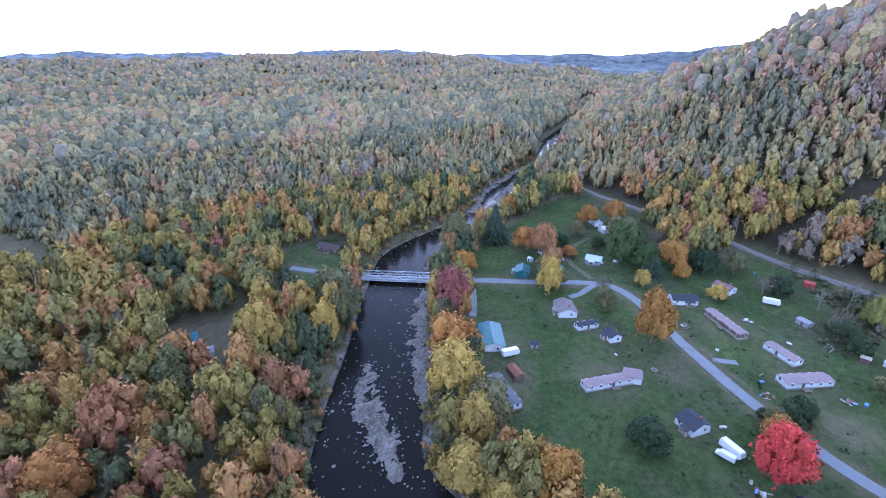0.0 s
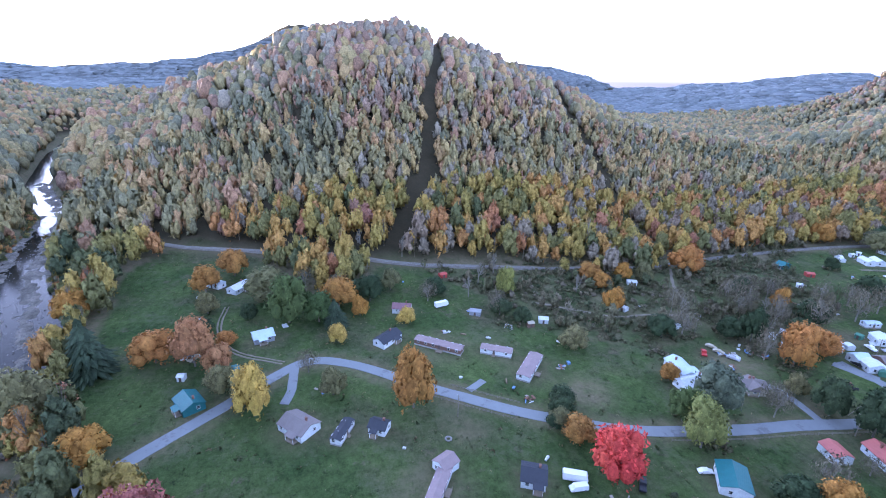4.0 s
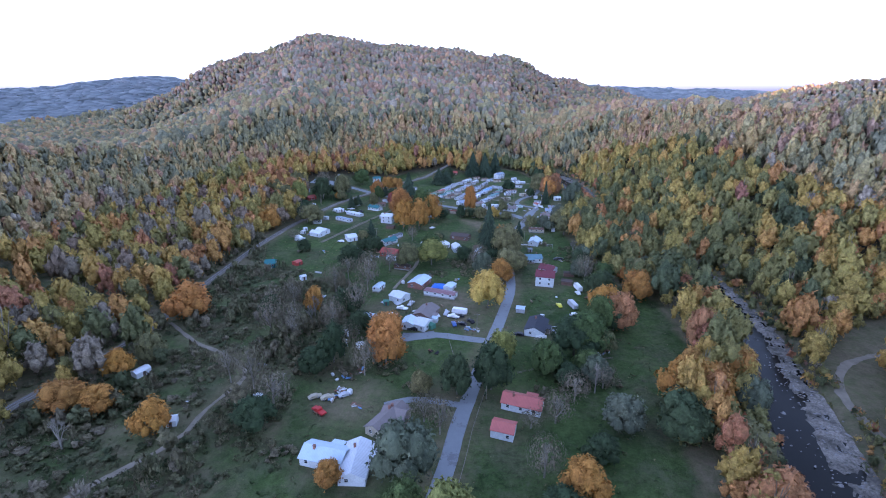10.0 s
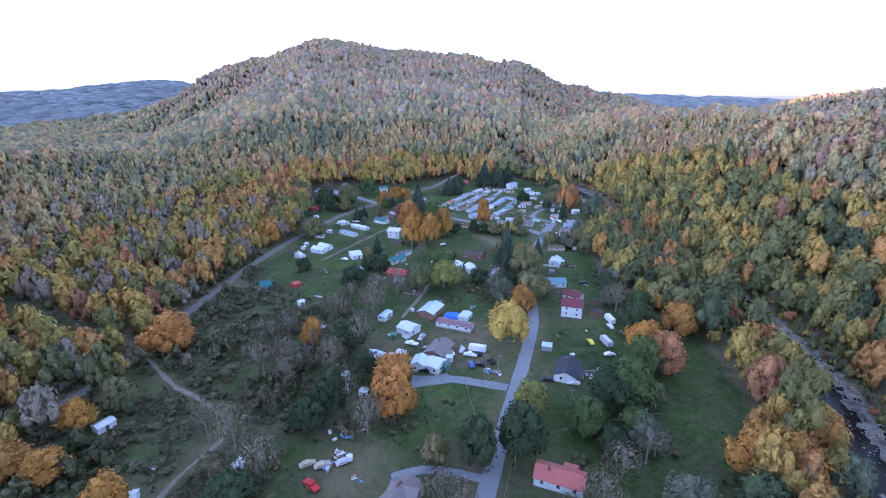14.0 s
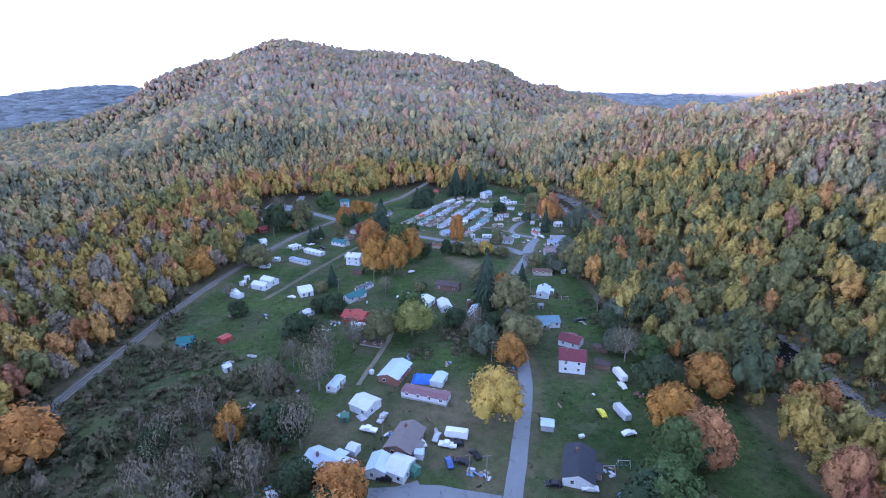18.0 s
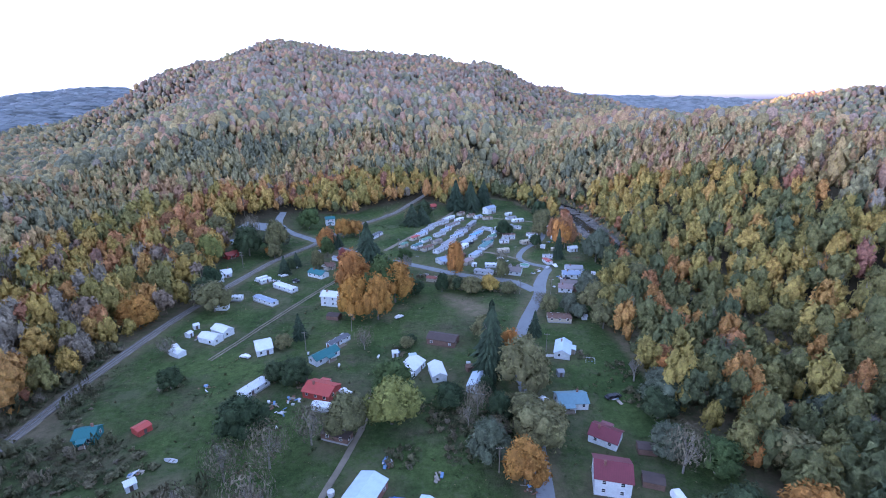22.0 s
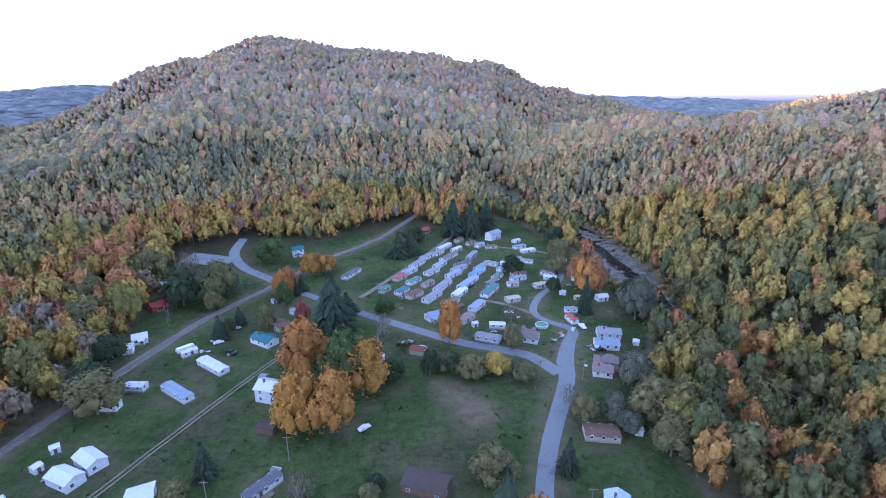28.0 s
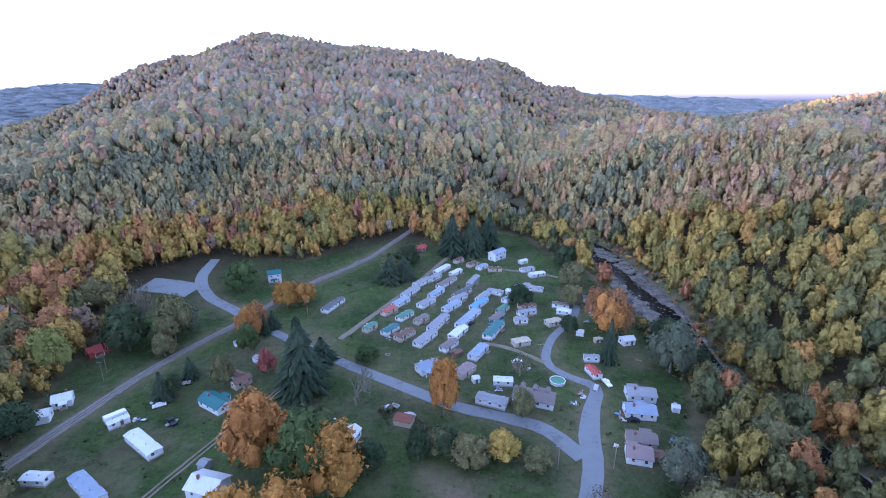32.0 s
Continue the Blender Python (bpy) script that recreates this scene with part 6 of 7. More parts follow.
M_LEAVES = {k: foliage("leaves_" + k, s, attr=False) for k, s in LEAVES.items()}


def branch(bm, rng, at, way, size, depth):
    end = [at[i] + way[i] * size for i in range(3)]
    limb(bm, at, end, 0.011 * depth, 0.011 * max(depth - 1, 0.45), 4 if depth < 3 else 6)
    if depth <= 0.6:
        return
    for _ in range(3 if depth > 1.5 else 4):
        w = Vector(way) + Vector((rng.gauss(0, 0.55), rng.gauss(0, 0.55), rng.gauss(0.08, 0.3)))
        branch(bm, rng, end, w.normalized(), size * rng.uniform(0.55, 0.8), depth - 1 if depth > 1 else 0.5)


def bare_tree_mesh(seed):
    rng = random.Random(seed)
    bm = bmesh.new()
    limb(bm, (0, 0, -0.03), (0, 0, 0.25), 0.055, 0.04, 7)
    for _ in range(5):
        branch(bm, rng, (0, 0, rng.uniform(0.16, 0.3)), Vector((rng.gauss(0, 0.5), rng.gauss(0, 0.5), 0.8)).normalized(), rng.uniform(0.2, 0.28), 3)
    return bm


def trunk_mesh(seed):
    rng = random.Random(seed)
    bm = bmesh.new()
    limb(bm, (0, 0, -0.03), (0.02, 0.01, 0.3), 0.065, 0.045, 8)
    limb(bm, (0.02, 0.01, 0.3), (0, 0, 0.72), 0.045, 0.012, 7)
    for k in range(6):
        a, z = k * 1.05 + rng.uniform(-0.3, 0.3), rng.uniform(0.18, 0.5)
        limb(bm, (0, 0, z), (0.6 * math.cos(a), 0.6 * math.sin(a), z + rng.uniform(0.15, 0.35)), 0.026, 0.006)
    return bm


def crown_mesh(seed, name, material, thin):
    rng = np.random.default_rng(seed)
    v, f, out = wispy_template(rng, 900, 0.052) if thin else crown_template(rng, 1900, 0.066, 17, 5, 0.2)
    return leaf_mesh(name, v * (1, 1, 0.93) + (0, 0, 0.07), f, out, material)


def conifer_mesh(seed, material):
    """Whorls of drooping boughs that shrink towards the tip."""
    rng = np.random.default_rng(seed)
    v, f = [], []
    for k in range(22):
        z = 0.05 + 0.9 * k / 22
        r = 1.2 * (1 - (k / 22) ** 1.4) * rng.uniform(0.85, 1.1)
        for i in range(13):
            a = 6.283 * (i / 13) + k * 0.7 + rng.uniform(-0.25, 0.25)
            rr, b = r * rng.uniform(0.7, 1.12), len(v)
            c, s = math.cos(a), math.sin(a)
            v += [(0.04 * c, 0.04 * s, z + 0.07), (rr * 0.6 * c - 0.16 * s, rr * 0.6 * s + 0.16 * c, z + 0.01), (rr * c, rr * s, z - 0.06 * r), (rr * 0.6 * c + 0.16 * s, rr * 0.6 * s - 0.16 * c, z - 0.01), (rr * 0.55 * c, rr * 0.55 * s, z + 0.05)]
            f += [(b, b + 1, b + 4), (b + 1, b + 2, b + 4), (b + 2, b + 3, b + 4), (b + 3, b, b + 4)]
    return mesh_of("crown", v, f, material)


TREE_MESHES = {}
tree_rng = random.Random(8)


def tree(kind, x, y, tall, radius):
    """One standing tree: trunk with limbs, and a crown of leaf clumps."""
    k = tree_rng.randrange(3)
    size = tree_rng.uniform(0.94, 1.06)
    root = thing("tree", "leafless grey tree with a pale branching crown" if kind == "bare" else f"{WORDING[kind]} {'conifer' if kind == 'conifer' else 'broadleaf tree'} {'on grass' if tall > 5 else 'of shrub height on grass'}", "tree",
                 pose(x, y, height(x, y) - 0.05, 0, 0, tree_rng.uniform(0, 360)) @ Matrix.Diagonal((radius * size * 1.14, radius * size * 1.14, tall * size, 1)))
    if kind == "bare":
        key = ("bare", k)
        if key not in TREE_MESHES:
            TREE_MESHES[key] = bm_mesh("trunk", bare_tree_mesh(40 + k), M_PALE_BARK)
        part("trunk", TREE_MESHES[key], None, root)
        return root
    key = ("bare" if kind == "grey" else "trunk", k)
    if key not in TREE_MESHES and kind == "grey":
        TREE_MESHES[key] = bm_mesh("trunk", bare_tree_mesh(40 + k), M_PALE_BARK)
    if key not in TREE_MESHES:
        TREE_MESHES[key] = bm_mesh("trunk", trunk_mesh(50 + k), M_BARK)
    part("trunk", TREE_MESHES[key], None, root, m=Matrix.Diagonal((0.85, 0.85, 1, 1)))
    key = (kind, k)
    if key not in TREE_MESHES:
        TREE_MESHES[key] = conifer_mesh(60 + k, M_LEAVES[kind]) if kind == "conifer" else crown_mesh(70 + k, "crown", M_LEAVES[kind], kind == "grey")
    part("crown", TREE_MESHES[key], None, root)
    return root


M_PALE_BARK = plain("pale_bark", (0.230, 0.208, 0.172), (0.150, 0.135, 0.110), 0.9)

# ---- single trees: kind, place, height, radius of the crown ----
tree("gold", -50.1, 23.1, 25, 7.1)
tree("yellow", -63.1, -28.3, 19.7, 5.6)
tree("red", -2.6, 69.3, 18.4, 6.7)
tree("rust", -100.1, -50.4, 21.4, 6.8)
tree("grey", -82.7, -9.2, 10.2, 5)
tree("olive", -79.3, -38.9, 11.9, 5.4)
tree("green", -125.4, -14.1, 23.8, 9)
tree("gold", -134.7, 9.7, 15.1, 7.9)
tree("yellow", -100.9, 4.9, 8.7, 3.8)
tree("yellow", -108.5, 37.1, 8.1, 4.3)
tree("gold", -121.5, 18, 10.8, 3.8)
tree("conifer", -116.4, 5.5, 14.7, 5.3)
tree("yellowgreen", -3.5, 103.9, 17.6, 5.7)
tree("green", -15, 108.1, 13.7, 5.1)
tree("darkgreen", 11.4, 162.7, 18.5, 6.3)
tree("gold", -18.4, 68.8, 9, 5.1)
tree("olive", -26.3, 66.3, 7.7, 3.4)
tree("bare", -139.5, 87.6, 15.9, 4.7)
tree("grey", -127.2, 53.9, 11.7, 5.6)
tree("yellow", 16.5, 227.5, 17.6, 7.8)
tree("gold", 26.6, 259.3, 12.8, 5.6)
tree("yellowgreen", 16.8, 179.6, 13.3, 5.1)
tree("darkgreen", -0.5, 159.9, 14.4, 5)
tree("green", 51, 186.5, 16.8, 7.5)
tree("green", 31.7, 172.1, 14.7, 5.8)
tree("gold", 67.2, 218.6, 15.8, 6.3)
tree("rust", 70.7, 205.7, 16, 6.1)
tree("orange", 92.5, 262.1, 11, 4.5)
tree("gold", 91.3, 237.4, 15.7, 7.6)
tree("bare", 46.4, 160.9, 13.9, 4.7)
tree("gold", 71.9, 154.8, 17.8, 7.2)
tree("olive", 80.6, 157.3, 12.8, 4.5)
tree("darkgreen", 64.7, 137.3, 16.2, 7.7)
tree("rust", 96.2, 189.8, 20, 5)
tree("olive", -12.6, 160.2, 9.4, 3.7)
tree("grey", 29.4, 145.3, 12, 6)
tree("orange", -26.3, 179.1, 20.1, 6.6)
tree("gold", -64.5, 223.3, 13.7, 4.3)
tree("orange", -118.4, 216.3, 18, 8.9)
tree("olive", -114.9, 180.8, 12, 4.8)
tree("gold", -119.7, 170, 11.8, 5)
tree("gold", -90.7, 139.9, 12.8, 5.1)
tree("grey", -69.3, 162.2, 20.3, 6.8)
tree("grey", -79.4, 167.1, 15.4, 5.3)
tree("bare", -158.2, 203.5, 14.9, 4.8)
tree("grey", -76.5, 200.3, 17.9, 6.4)
tree("grey", -69.3, 204.7, 16, 6.1)
tree("bare", -61.8, 209.2, 11.8, 4.5)
tree("grey", -50.9, 201.2, 18, 5.4)
tree("grey", -43.3, 219.2, 19.4, 7.1)
tree("darkgreen", -40.2, 201.6, 11.4, 5.4)
tree("darkgreen", -46.1, 180, 16.3, 4.8)
tree("grey", -11, 146, 10.4, 5.3)
tree("darkgreen", -83, 217.6, 12.2, 4.7)
tree("gold", -124.5, 151, 11.6, 6.3)
tree("gold", -114.3, 151.3, 9.9, 5.6)
tree("orange", 108.7, 246.8, 14.9, 4.8)
tree("greygreen", 124, 274.3, 14.9, 5.3)
tree("gold", 29.3, 115.2, 13.2, 5.2)
tree("grey", 21.4, 123.6, 14, 5.8)
tree("conifer", 50.7, 91.4, 20.9, 5.3)
tree("olive", 69.5, 102.9, 11.8, 6.3)
tree("gold", 79.5, 150.9, 15.9, 7.5)
tree("olive", 76.6, 130, 12.6, 6.7)
tree("greygreen", 89.9, 147.3, 15.9, 5.3)
tree("olive", 33.5, 102.6, 12, 5.1)
tree("rust", 72.7, 108.8, 15, 5.8)
tree("gold", 95, 163.5, 14.6, 5.8)
tree("greygreen", -15.2, 122.7, 19, 7.6)
tree("grey", -6.1, 140.4, 13.6, 5.2)
tree("darkgreen", -57.5, 283.2, 14.2, 7.5)
tree("grey", -43.6, 248.5, 19.1, 7)
tree("green", -11.1, 300.1, 14.7, 7.3)
tree("grey", -59.7, 246.1, 16.8, 5.9)
tree("grey", -56.4, 264.1, 13.7, 6.5)
tree("bare", -53.7, 225.4, 13.4, 4.3)
tree("bare", -63, 218.7, 12.9, 4.1)
tree("grey", -75.6, 229.3, 15.4, 6.2)
tree("grey", -81.2, 219.8, 14.6, 6.6)
tree("orange", -28.9, 198.6, 11.6, 6.3)
tree("olive", 101.4, 258.6, 15, 7.7)
tree("orange", 107.5, 281.6, 12.8, 4.2)
tree("rust", 95, 267.7, 10.9, 4.6)
tree("green", 80.6, 259.8, 11.7, 6.2)
tree("grey", 71.8, 260.4, 16.2, 6.2)
tree("greygreen", 110.8, 276.3, 10.1, 5.3)
tree("gold", 73.8, 231.8, 9.8, 5.5)
tree("rust", 79.7, 228.4, 6.1, 3.7)
tree("green", 61.3, 204.8, 15.8, 5.5)
tree("green", 55.8, 197.2, 11.9, 6.5)
tree("rust", 94.3, 312.5, 11.5, 6.3)
tree("grey", 115.4, 311.1, 17.1, 6.2)
tree("conifer", 24.8, 313.3, 32, 6.3)
tree("orange", 32.8, 320.8, 16.2, 4.4)
tree("conifer", 49.3, 344.1, 12.4, 2.8)
tree("olive", 82.9, 349.1, 14.7, 6.2)
tree("grey", -25.6, 335.4, 11.2, 4.8)
tree("olive", -60, 338.5, 6.6, 4)
tree("conifer", -55.5, 346.8, 12.3, 2.9)
tree("yellowgreen", -11.4, 286.3, 16.6, 8.5)
tree("olive", -7.5, 336.2, 5.5, 3)
tree("bare", 78, 306, 11.5, 5.1)
tree("darkgreen", 21.4, 299.7, 9.2, 3.2)
tree("orange", 90.4, 300.9, 13.1, 7)
tree("rust", 119.9, 318.4, 11.3, 6.2)
tree("rust", 115.9, 332.4, 4.5, 3.2)
tree("greygreen", 85, 299, 9.3, 5.3)
tree("darkgreen", -112.9, 388.6, 14.5, 6.4)
tree("olive", -105.3, 378.2, 15.2, 7.9)
tree("gold", -133, 361.7, 16.4, 7.8)
tree("gold", -141.7, 395.3, 12.2, 5.2)
tree("greygreen", 75, 361.2, 7.4, 4.5)
tree("grey", -107.2, 335.8, 8.5, 4.9)
tree("gold", -34.1, 364.7, 22.6, 7.4)
tree("gold", -22.2, 365, 22.1, 7.1)
tree("orange", -37.7, 397.1, 26, 9)
tree("green", -21.4, 387, 26, 9)
tree("gold", -14.9, 384.9, 22.1, 9)
tree("yellow", 36.6, 396.9, 9.6, 4.5)
tree("olive", 27.4, 342.1, 11.1, 6.1)
tree("grey", -110.8, 382.6, 15.2, 7.9)
tree("grey", 59.8, 374.6, 8.8, 5)
tree("green", -64.7, 465, 13.6, 4.2)
tree("conifer", -81.2, 445.9, 10.3, 3.3)
tree("conifer", -85, 431.7, 12.4, 3.6)
tree("rust", -68.3, 484.4, 16.1, 5.4)
tree("conifer", -61.3, 488.3, 10, 3.3)
tree("conifer", -34.3, 434.9, 32, 9)
tree("bare", -10.5, 433.8, 12.4, 6.7)
tree("orange", 19.5, 424.2, 18.5, 5.1)
tree("orange", -68.8, 476.9, 17.4, 5.3)
tree("conifer", -63.2, 482.3, 10.9, 2.4)
tree("bare", -12.6, 425.4, 17.4, 8.9)
tree("orange", 19.2, 418.7, 22.6, 4.8)
tree("yellowgreen", -136, 447, 22.5, 7.3)
tree("olive", -102.1, 476.5, 22.3, 7.3)
tree("green", -92, 533, 18.1, 9)
tree("gold", -61.3, 512.4, 15.5, 6.7)
tree("gold", -52.4, 515.8, 14.1, 6.2)
tree("olive", -99.9, 462.8, 10.9, 4.4)
tree("conifer", 33.2, 600.1, 32, 9)
tree("conifer", 47.5, 599.6, 32, 9)
tree("conifer", 62.1, 615.6, 30.4, 8.6)
tree("rust", 102.4, 474.6, 24.7, 7.5)
tree("conifer", 90.8, 451.2, 20.6, 3.1)
tree("greygreen", 113.4, 442.4, 24.3, 8.8)
tree("darkred", -51.2, 447.7, 11.6, 3.5)
tree("conifer", -8.3, 547.9, 19, 7)
tree("conifer", 0.2, 552.5, 17.1, 7.1)
tree("olive", 26, 395.2, 9.9, 5.6)
tree("olive", 17.5, 400.4, 8.2, 4.5)
tree("darkgreen", 10.3, 397, 10.9, 3.5)
tree("olive", 47, 416, 12, 4)
tree("grey", 51.3, 442.7, 9.8, 5.5)
tree("olive", -66.6, 441.1, 13.1, 4)
tree("darkgreen", -118.8, 469.4, 20.9, 8.8)
tree("grey", -121.6, 485.5, 26, 6.8)
tree("darkgreen", -81.7, 434.2, 9.3, 2.6)
tree("olive", 93.1, 510.7, 11.1, 6.1)
tree("rust", 98.2, 489.7, 20.4, 5.2)
tree("greygreen", 119.7, 419.7, 15.7, 8.1)
tree("greygreen", 87.5, 383.9, 15, 6.6)
tree("olive", 115.1, 389.4, 17.4, 7.7)
tree("orange", 145.4, 409.3, 9.7, 5.5)
tree("yellowgreen", 153, 425.4, 12.8, 3.9)
tree("grey", 108.7, 385.2, 9.6, 5)
tree("conifer", -31.2, 456.6, 12.4, 5.7)
tree("green", -11.9, 455.9, 7.7, 4.6)
tree("darkred", -13.2, -50.9, 24.6, 7.1)
tree("orange", 13, -29.1, 22.6, 9)
tree("yellow", 28.1, -17.7, 21.8, 7.8)
tree("bare", 33.6, -9.6, 16.6, 6.1)
tree("yellow", 37.8, -2.8, 16.2, 5.1)
tree("yellow", 34.5, -76.5, 20.6, 5.6)
tree("yellow", 32.6, -104.5, 11.4, 5.1)
tree("olive", 18.4, -85.7, 26, 9)
tree("gold", -55.4, -73.1, 14.2, 6.8)
tree("conifer", -105.3, -86, 25.9, 8.2)
tree("orange", -107.4, -65, 14.6, 7.7)
tree("olive", -73.7, -94.1, 24.4, 9)
tree("gold", -157.8, -107.2, 15.5, 7.9)
tree("olive", -150.1, -23.5, 17, 8.7)
tree("olive", 47.4, -83.6, 12.4, 6.2)
tree("rust", 67.4, -60, 21.3, 5.8)
tree("olive", 30.3, -3.6, 16.6, 6.9)
tree("gold", 44.3, 24.8, 19, 6.5)
tree("yellow", 51.9, 15.1, 9.3, 5.3)
tree("yellow", 52.6, 3.3, 16.8, 6.8)
tree("orange", 121.1, -72.4, 19.5, 7.9)
tree("yellow", 54, -86.9, 26, 7.4)
tree("gold", -170.7, -53.1, 14.4, 6.6)
tree("gold", -187.4, -39.8, 15.6, 7.4)
tree("olive", -146.1, -49.9, 11.3, 5.1)
tree("orange", -113.2, -40.1, 6.4, 4)
tree("rust", -94.1, -41.7, 11.8, 4.9)
tree("darkgreen", -124.7, -50.8, 8.6, 5)
tree("olive", -73.2, -30.5, 11.4, 6.1)
tree("darkgreen", -134.1, -31.6, 8.1, 3.7)
tree("darkgreen", -140.5, 22.1, 10.6, 5.9)
tree("darkgreen", -35, 72.6, 7.7, 4.2)
tree("darkgreen", -103.5, 83.2, 8.3, 4.9)
tree("olive", -65.1, 98.8, 11.5, 5.9)
tree("darkgreen", -61.3, 143.2, 11.2, 6.1)
tree("darkgreen", -26.2, 64.6, 5.4, 2.7)
tree("darkgreen", 34.8, 175.5, 9.3, 5.3)
tree("darkgreen", 45.6, 184.6, 15.8, 8)
tree("darkgreen", 22.9, 109.6, 10.2, 5.7)
tree("greygreen", 48.7, 143, 12.2, 5.9)
tree("darkgreen", 38.3, 129.6, 8.2, 4.8)
tree("grey", -109.5, 84, 12.5, 5.8)
tree("grey", -59.9, 154, 14.2, 7.5)
tree("grey", -43.4, 185.5, 14.4, 7.6)
tree("grey", -66.9, 197.3, 12.6, 6.8)
tree("darkgreen", -48.3, 222.1, 12.6, 6.8)
tree("olive", 25.7, 290.7, 6.6, 4.1)
tree("grey", 13.4, 282.9, 10.8, 4.3)
tree("olive", 32.1, 286.1, 10.1, 5.6)
tree("olive", 39.4, 280.8, 11.5, 5.4)
tree("darkgreen", -93.6, 310.5, 8.1, 4)
tree("darkgreen", -56.8, 314.4, 7.3, 4.1)
tree("darkgreen", -6.2, 340.9, 3.6, 2.6)
tree("olive", -143, 434, 20, 8)
tree("rust", -146.4, 470.4, 20.9, 9)
tree("olive", -161.1, 461.4, 20.1, 9)
tree("olive", -153.9, 505.3, 17.8, 8.8)
tree("rust", -188.7, 506.5, 17.8, 9)
tree("olive", -156.9, 519.5, 15.6, 8.1)
tree("darkgreen", -122.8, 411, 12.4, 6.7)
tree("greygreen", -104.1, 484.9, 16.8, 8.6)
tree("rust", -168.4, 505.8, 17.8, 8.8)
tree("gold", -103.7, 468.8, 8, 3.8)
tree("darkgreen", 19.3, 400.4, 8.1, 4.8)
tree("olive", 46.4, 392.1, 6.9, 4.3)
tree("darkgreen", -5, 394.1, 8.8, 5.1)
tree("darkgreen", 65.1, 511.7, 12.6, 6.2)
tree("olive", 100.5, 535, 15.3, 7.5)
tree("olive", 104.9, 477.3, 16.9, 6.8)
tree("darkgreen", 124, 465.6, 16.2, 8.4)
tree("darkgreen", 108.9, 575.4, 15.3, 6.9)
tree("darkgreen", 1.1, 579, 15.2, 7.9)
tree("olive", -9.7, 568.2, 11.1, 5.6)
tree("gold", -34.9, 121.8, 7.9, 3.6)
tree("grey", 38.1, 156, 10.9, 5.7)
tree("darkgreen", 38.7, 165.6, 7.7, 4.6)
tree("green", 47.6, 171.2, 9.9, 5.6)
tree("grey", 49.9, 163.4, 9.5, 5.1)
tree("olive", 57, 186.7, 10.6, 5.9)
tree("darkgreen", 68.4, 205.6, 11.5, 5.5)
tree("grey", 21.5, 143.2, 6.8, 4.2)
tree("greygreen", 48.2, 165.9, 10.6, 4.3)
tree("grey", -33.2, 171.4, 15.7, 5.4)
tree("darkgreen", -52, 173.7, 10, 5.5)
tree("darkgreen", -30.7, 194.2, 8.9, 4.1)
tree("darkgreen", -48.3, 311.7, 10.1, 5.7)
tree("grey", -35.4, 277.7, 15.2, 6.1)
tree("olive", -25.6, 280.6, 15.4, 6.2)
tree("grey", -45.2, 268.4, 16.5, 6.7)
tree("darkgreen", 8.6, 294.2, 9.5, 5.4)
tree("grey", 17.1, 289.5, 13.9, 5.5)
tree("olive", 35, 301.4, 19.4, 8.2)
tree("grey", 21.9, 277.6, 8.9, 4.1)
tree("darkgreen", 72.8, 239.6, 14.7, 6.6)
tree("greygreen", 80, 289.6, 11.8, 6.4)
tree("olive", 33.9, 273.1, 14.4, 7.5)
tree("greygreen", 18, 267.9, 14, 5.5)
tree("darkgreen", 24.4, 287.1, 9.8, 4.5)
tree("greygreen", 70.8, 267.3, 10.6, 5.5)
tree("darkgreen", 76.5, 284.6, 10.7, 5.6)
tree("olive", 62.1, 366.8, 10.4, 4)
tree("greygreen", 71.9, 366.4, 10.4, 4.1)
tree("olive", 83.9, 365.9, 15.9, 6.9)
tree("olive", 92.6, 363.4, 15.7, 6.2)
tree("darkgreen", 123.7, 450.4, 17.7, 9)
tree("orange", 100.8, 475.8, 20.8, 7.6)
tree("darkgreen", 81.7, 476.7, 10.5, 4.1)
tree("bare", -194, 32, 17, 5.2)
tree("bare", -181, 55, 15, 4.6)
tree("bare", -126, 76, 14, 4.4)
tree("bare", -150, 102, 16, 5.0)
tree("bare", -113, 134, 13, 4.2)
tree("yellowgreen", -122, 95, 17, 5.2)
tree("grey", -145, 12, 15, 6.2)
tree("darkgreen", -137, 26, 14, 6.0)
tree("grey", -157, -4, 14, 6.0)
tree("green", -122, -1, 15, 7.0)
tree("olive", -146, 39, 13, 5.4)
tree("darkgreen", -134, 60, 9, 5.0)
tree("grey", -105, 82, 10, 5.0)
tree("darkgreen", -93, 90, 8, 4.4)
tree("darkgreen", 8, 38, 9, 5.6)
tree("darkgreen", -30, 70, 8, 4.2)
tree("olive", -66, -2, 11, 4.2)

# ---- the woods ----
# open ground: outlines without forest
CLEARINGS = [
    [(-69, -80), (-97, -90), (-205, -97), (-250, -64), (-205, -28), (-152, 0), (-150, 24), (-176, 40), (-168, 70), (-148, 110), (-136, 140), (-122, 170), (-126, 215), (-126, 262), (-124, 310), (-122, 350), (-118, 395),
     (-124, 420), (-132, 446), (-138, 478), (-140, 508), (-153, 524), (-153, 546), (-130, 580), (-100, 578), (-62, 585), (-15, 630), (25, 612), (60, 655), (95, 645), (102, 600), (118, 560), (122, 500)]
    + [(118, 440), (102, 405), (88, 385), (82, 344), (84, 310), (80, 288), (86, 262), (92, 245), (100, 235), (93, 191), (80, 167), (66, 144), (56, 100), (46, 60), (38, 10), (14, -16), (-16, -40), (-45, -62)],
    [(-48, -168), (-10, -172), (12, -142), (0, -108), (-32, -124)],
    [(78, -132), (64, -138), (48, -130), (37, -122), (42, -111), (56, -101), (73, -101), (77, -116)],
]


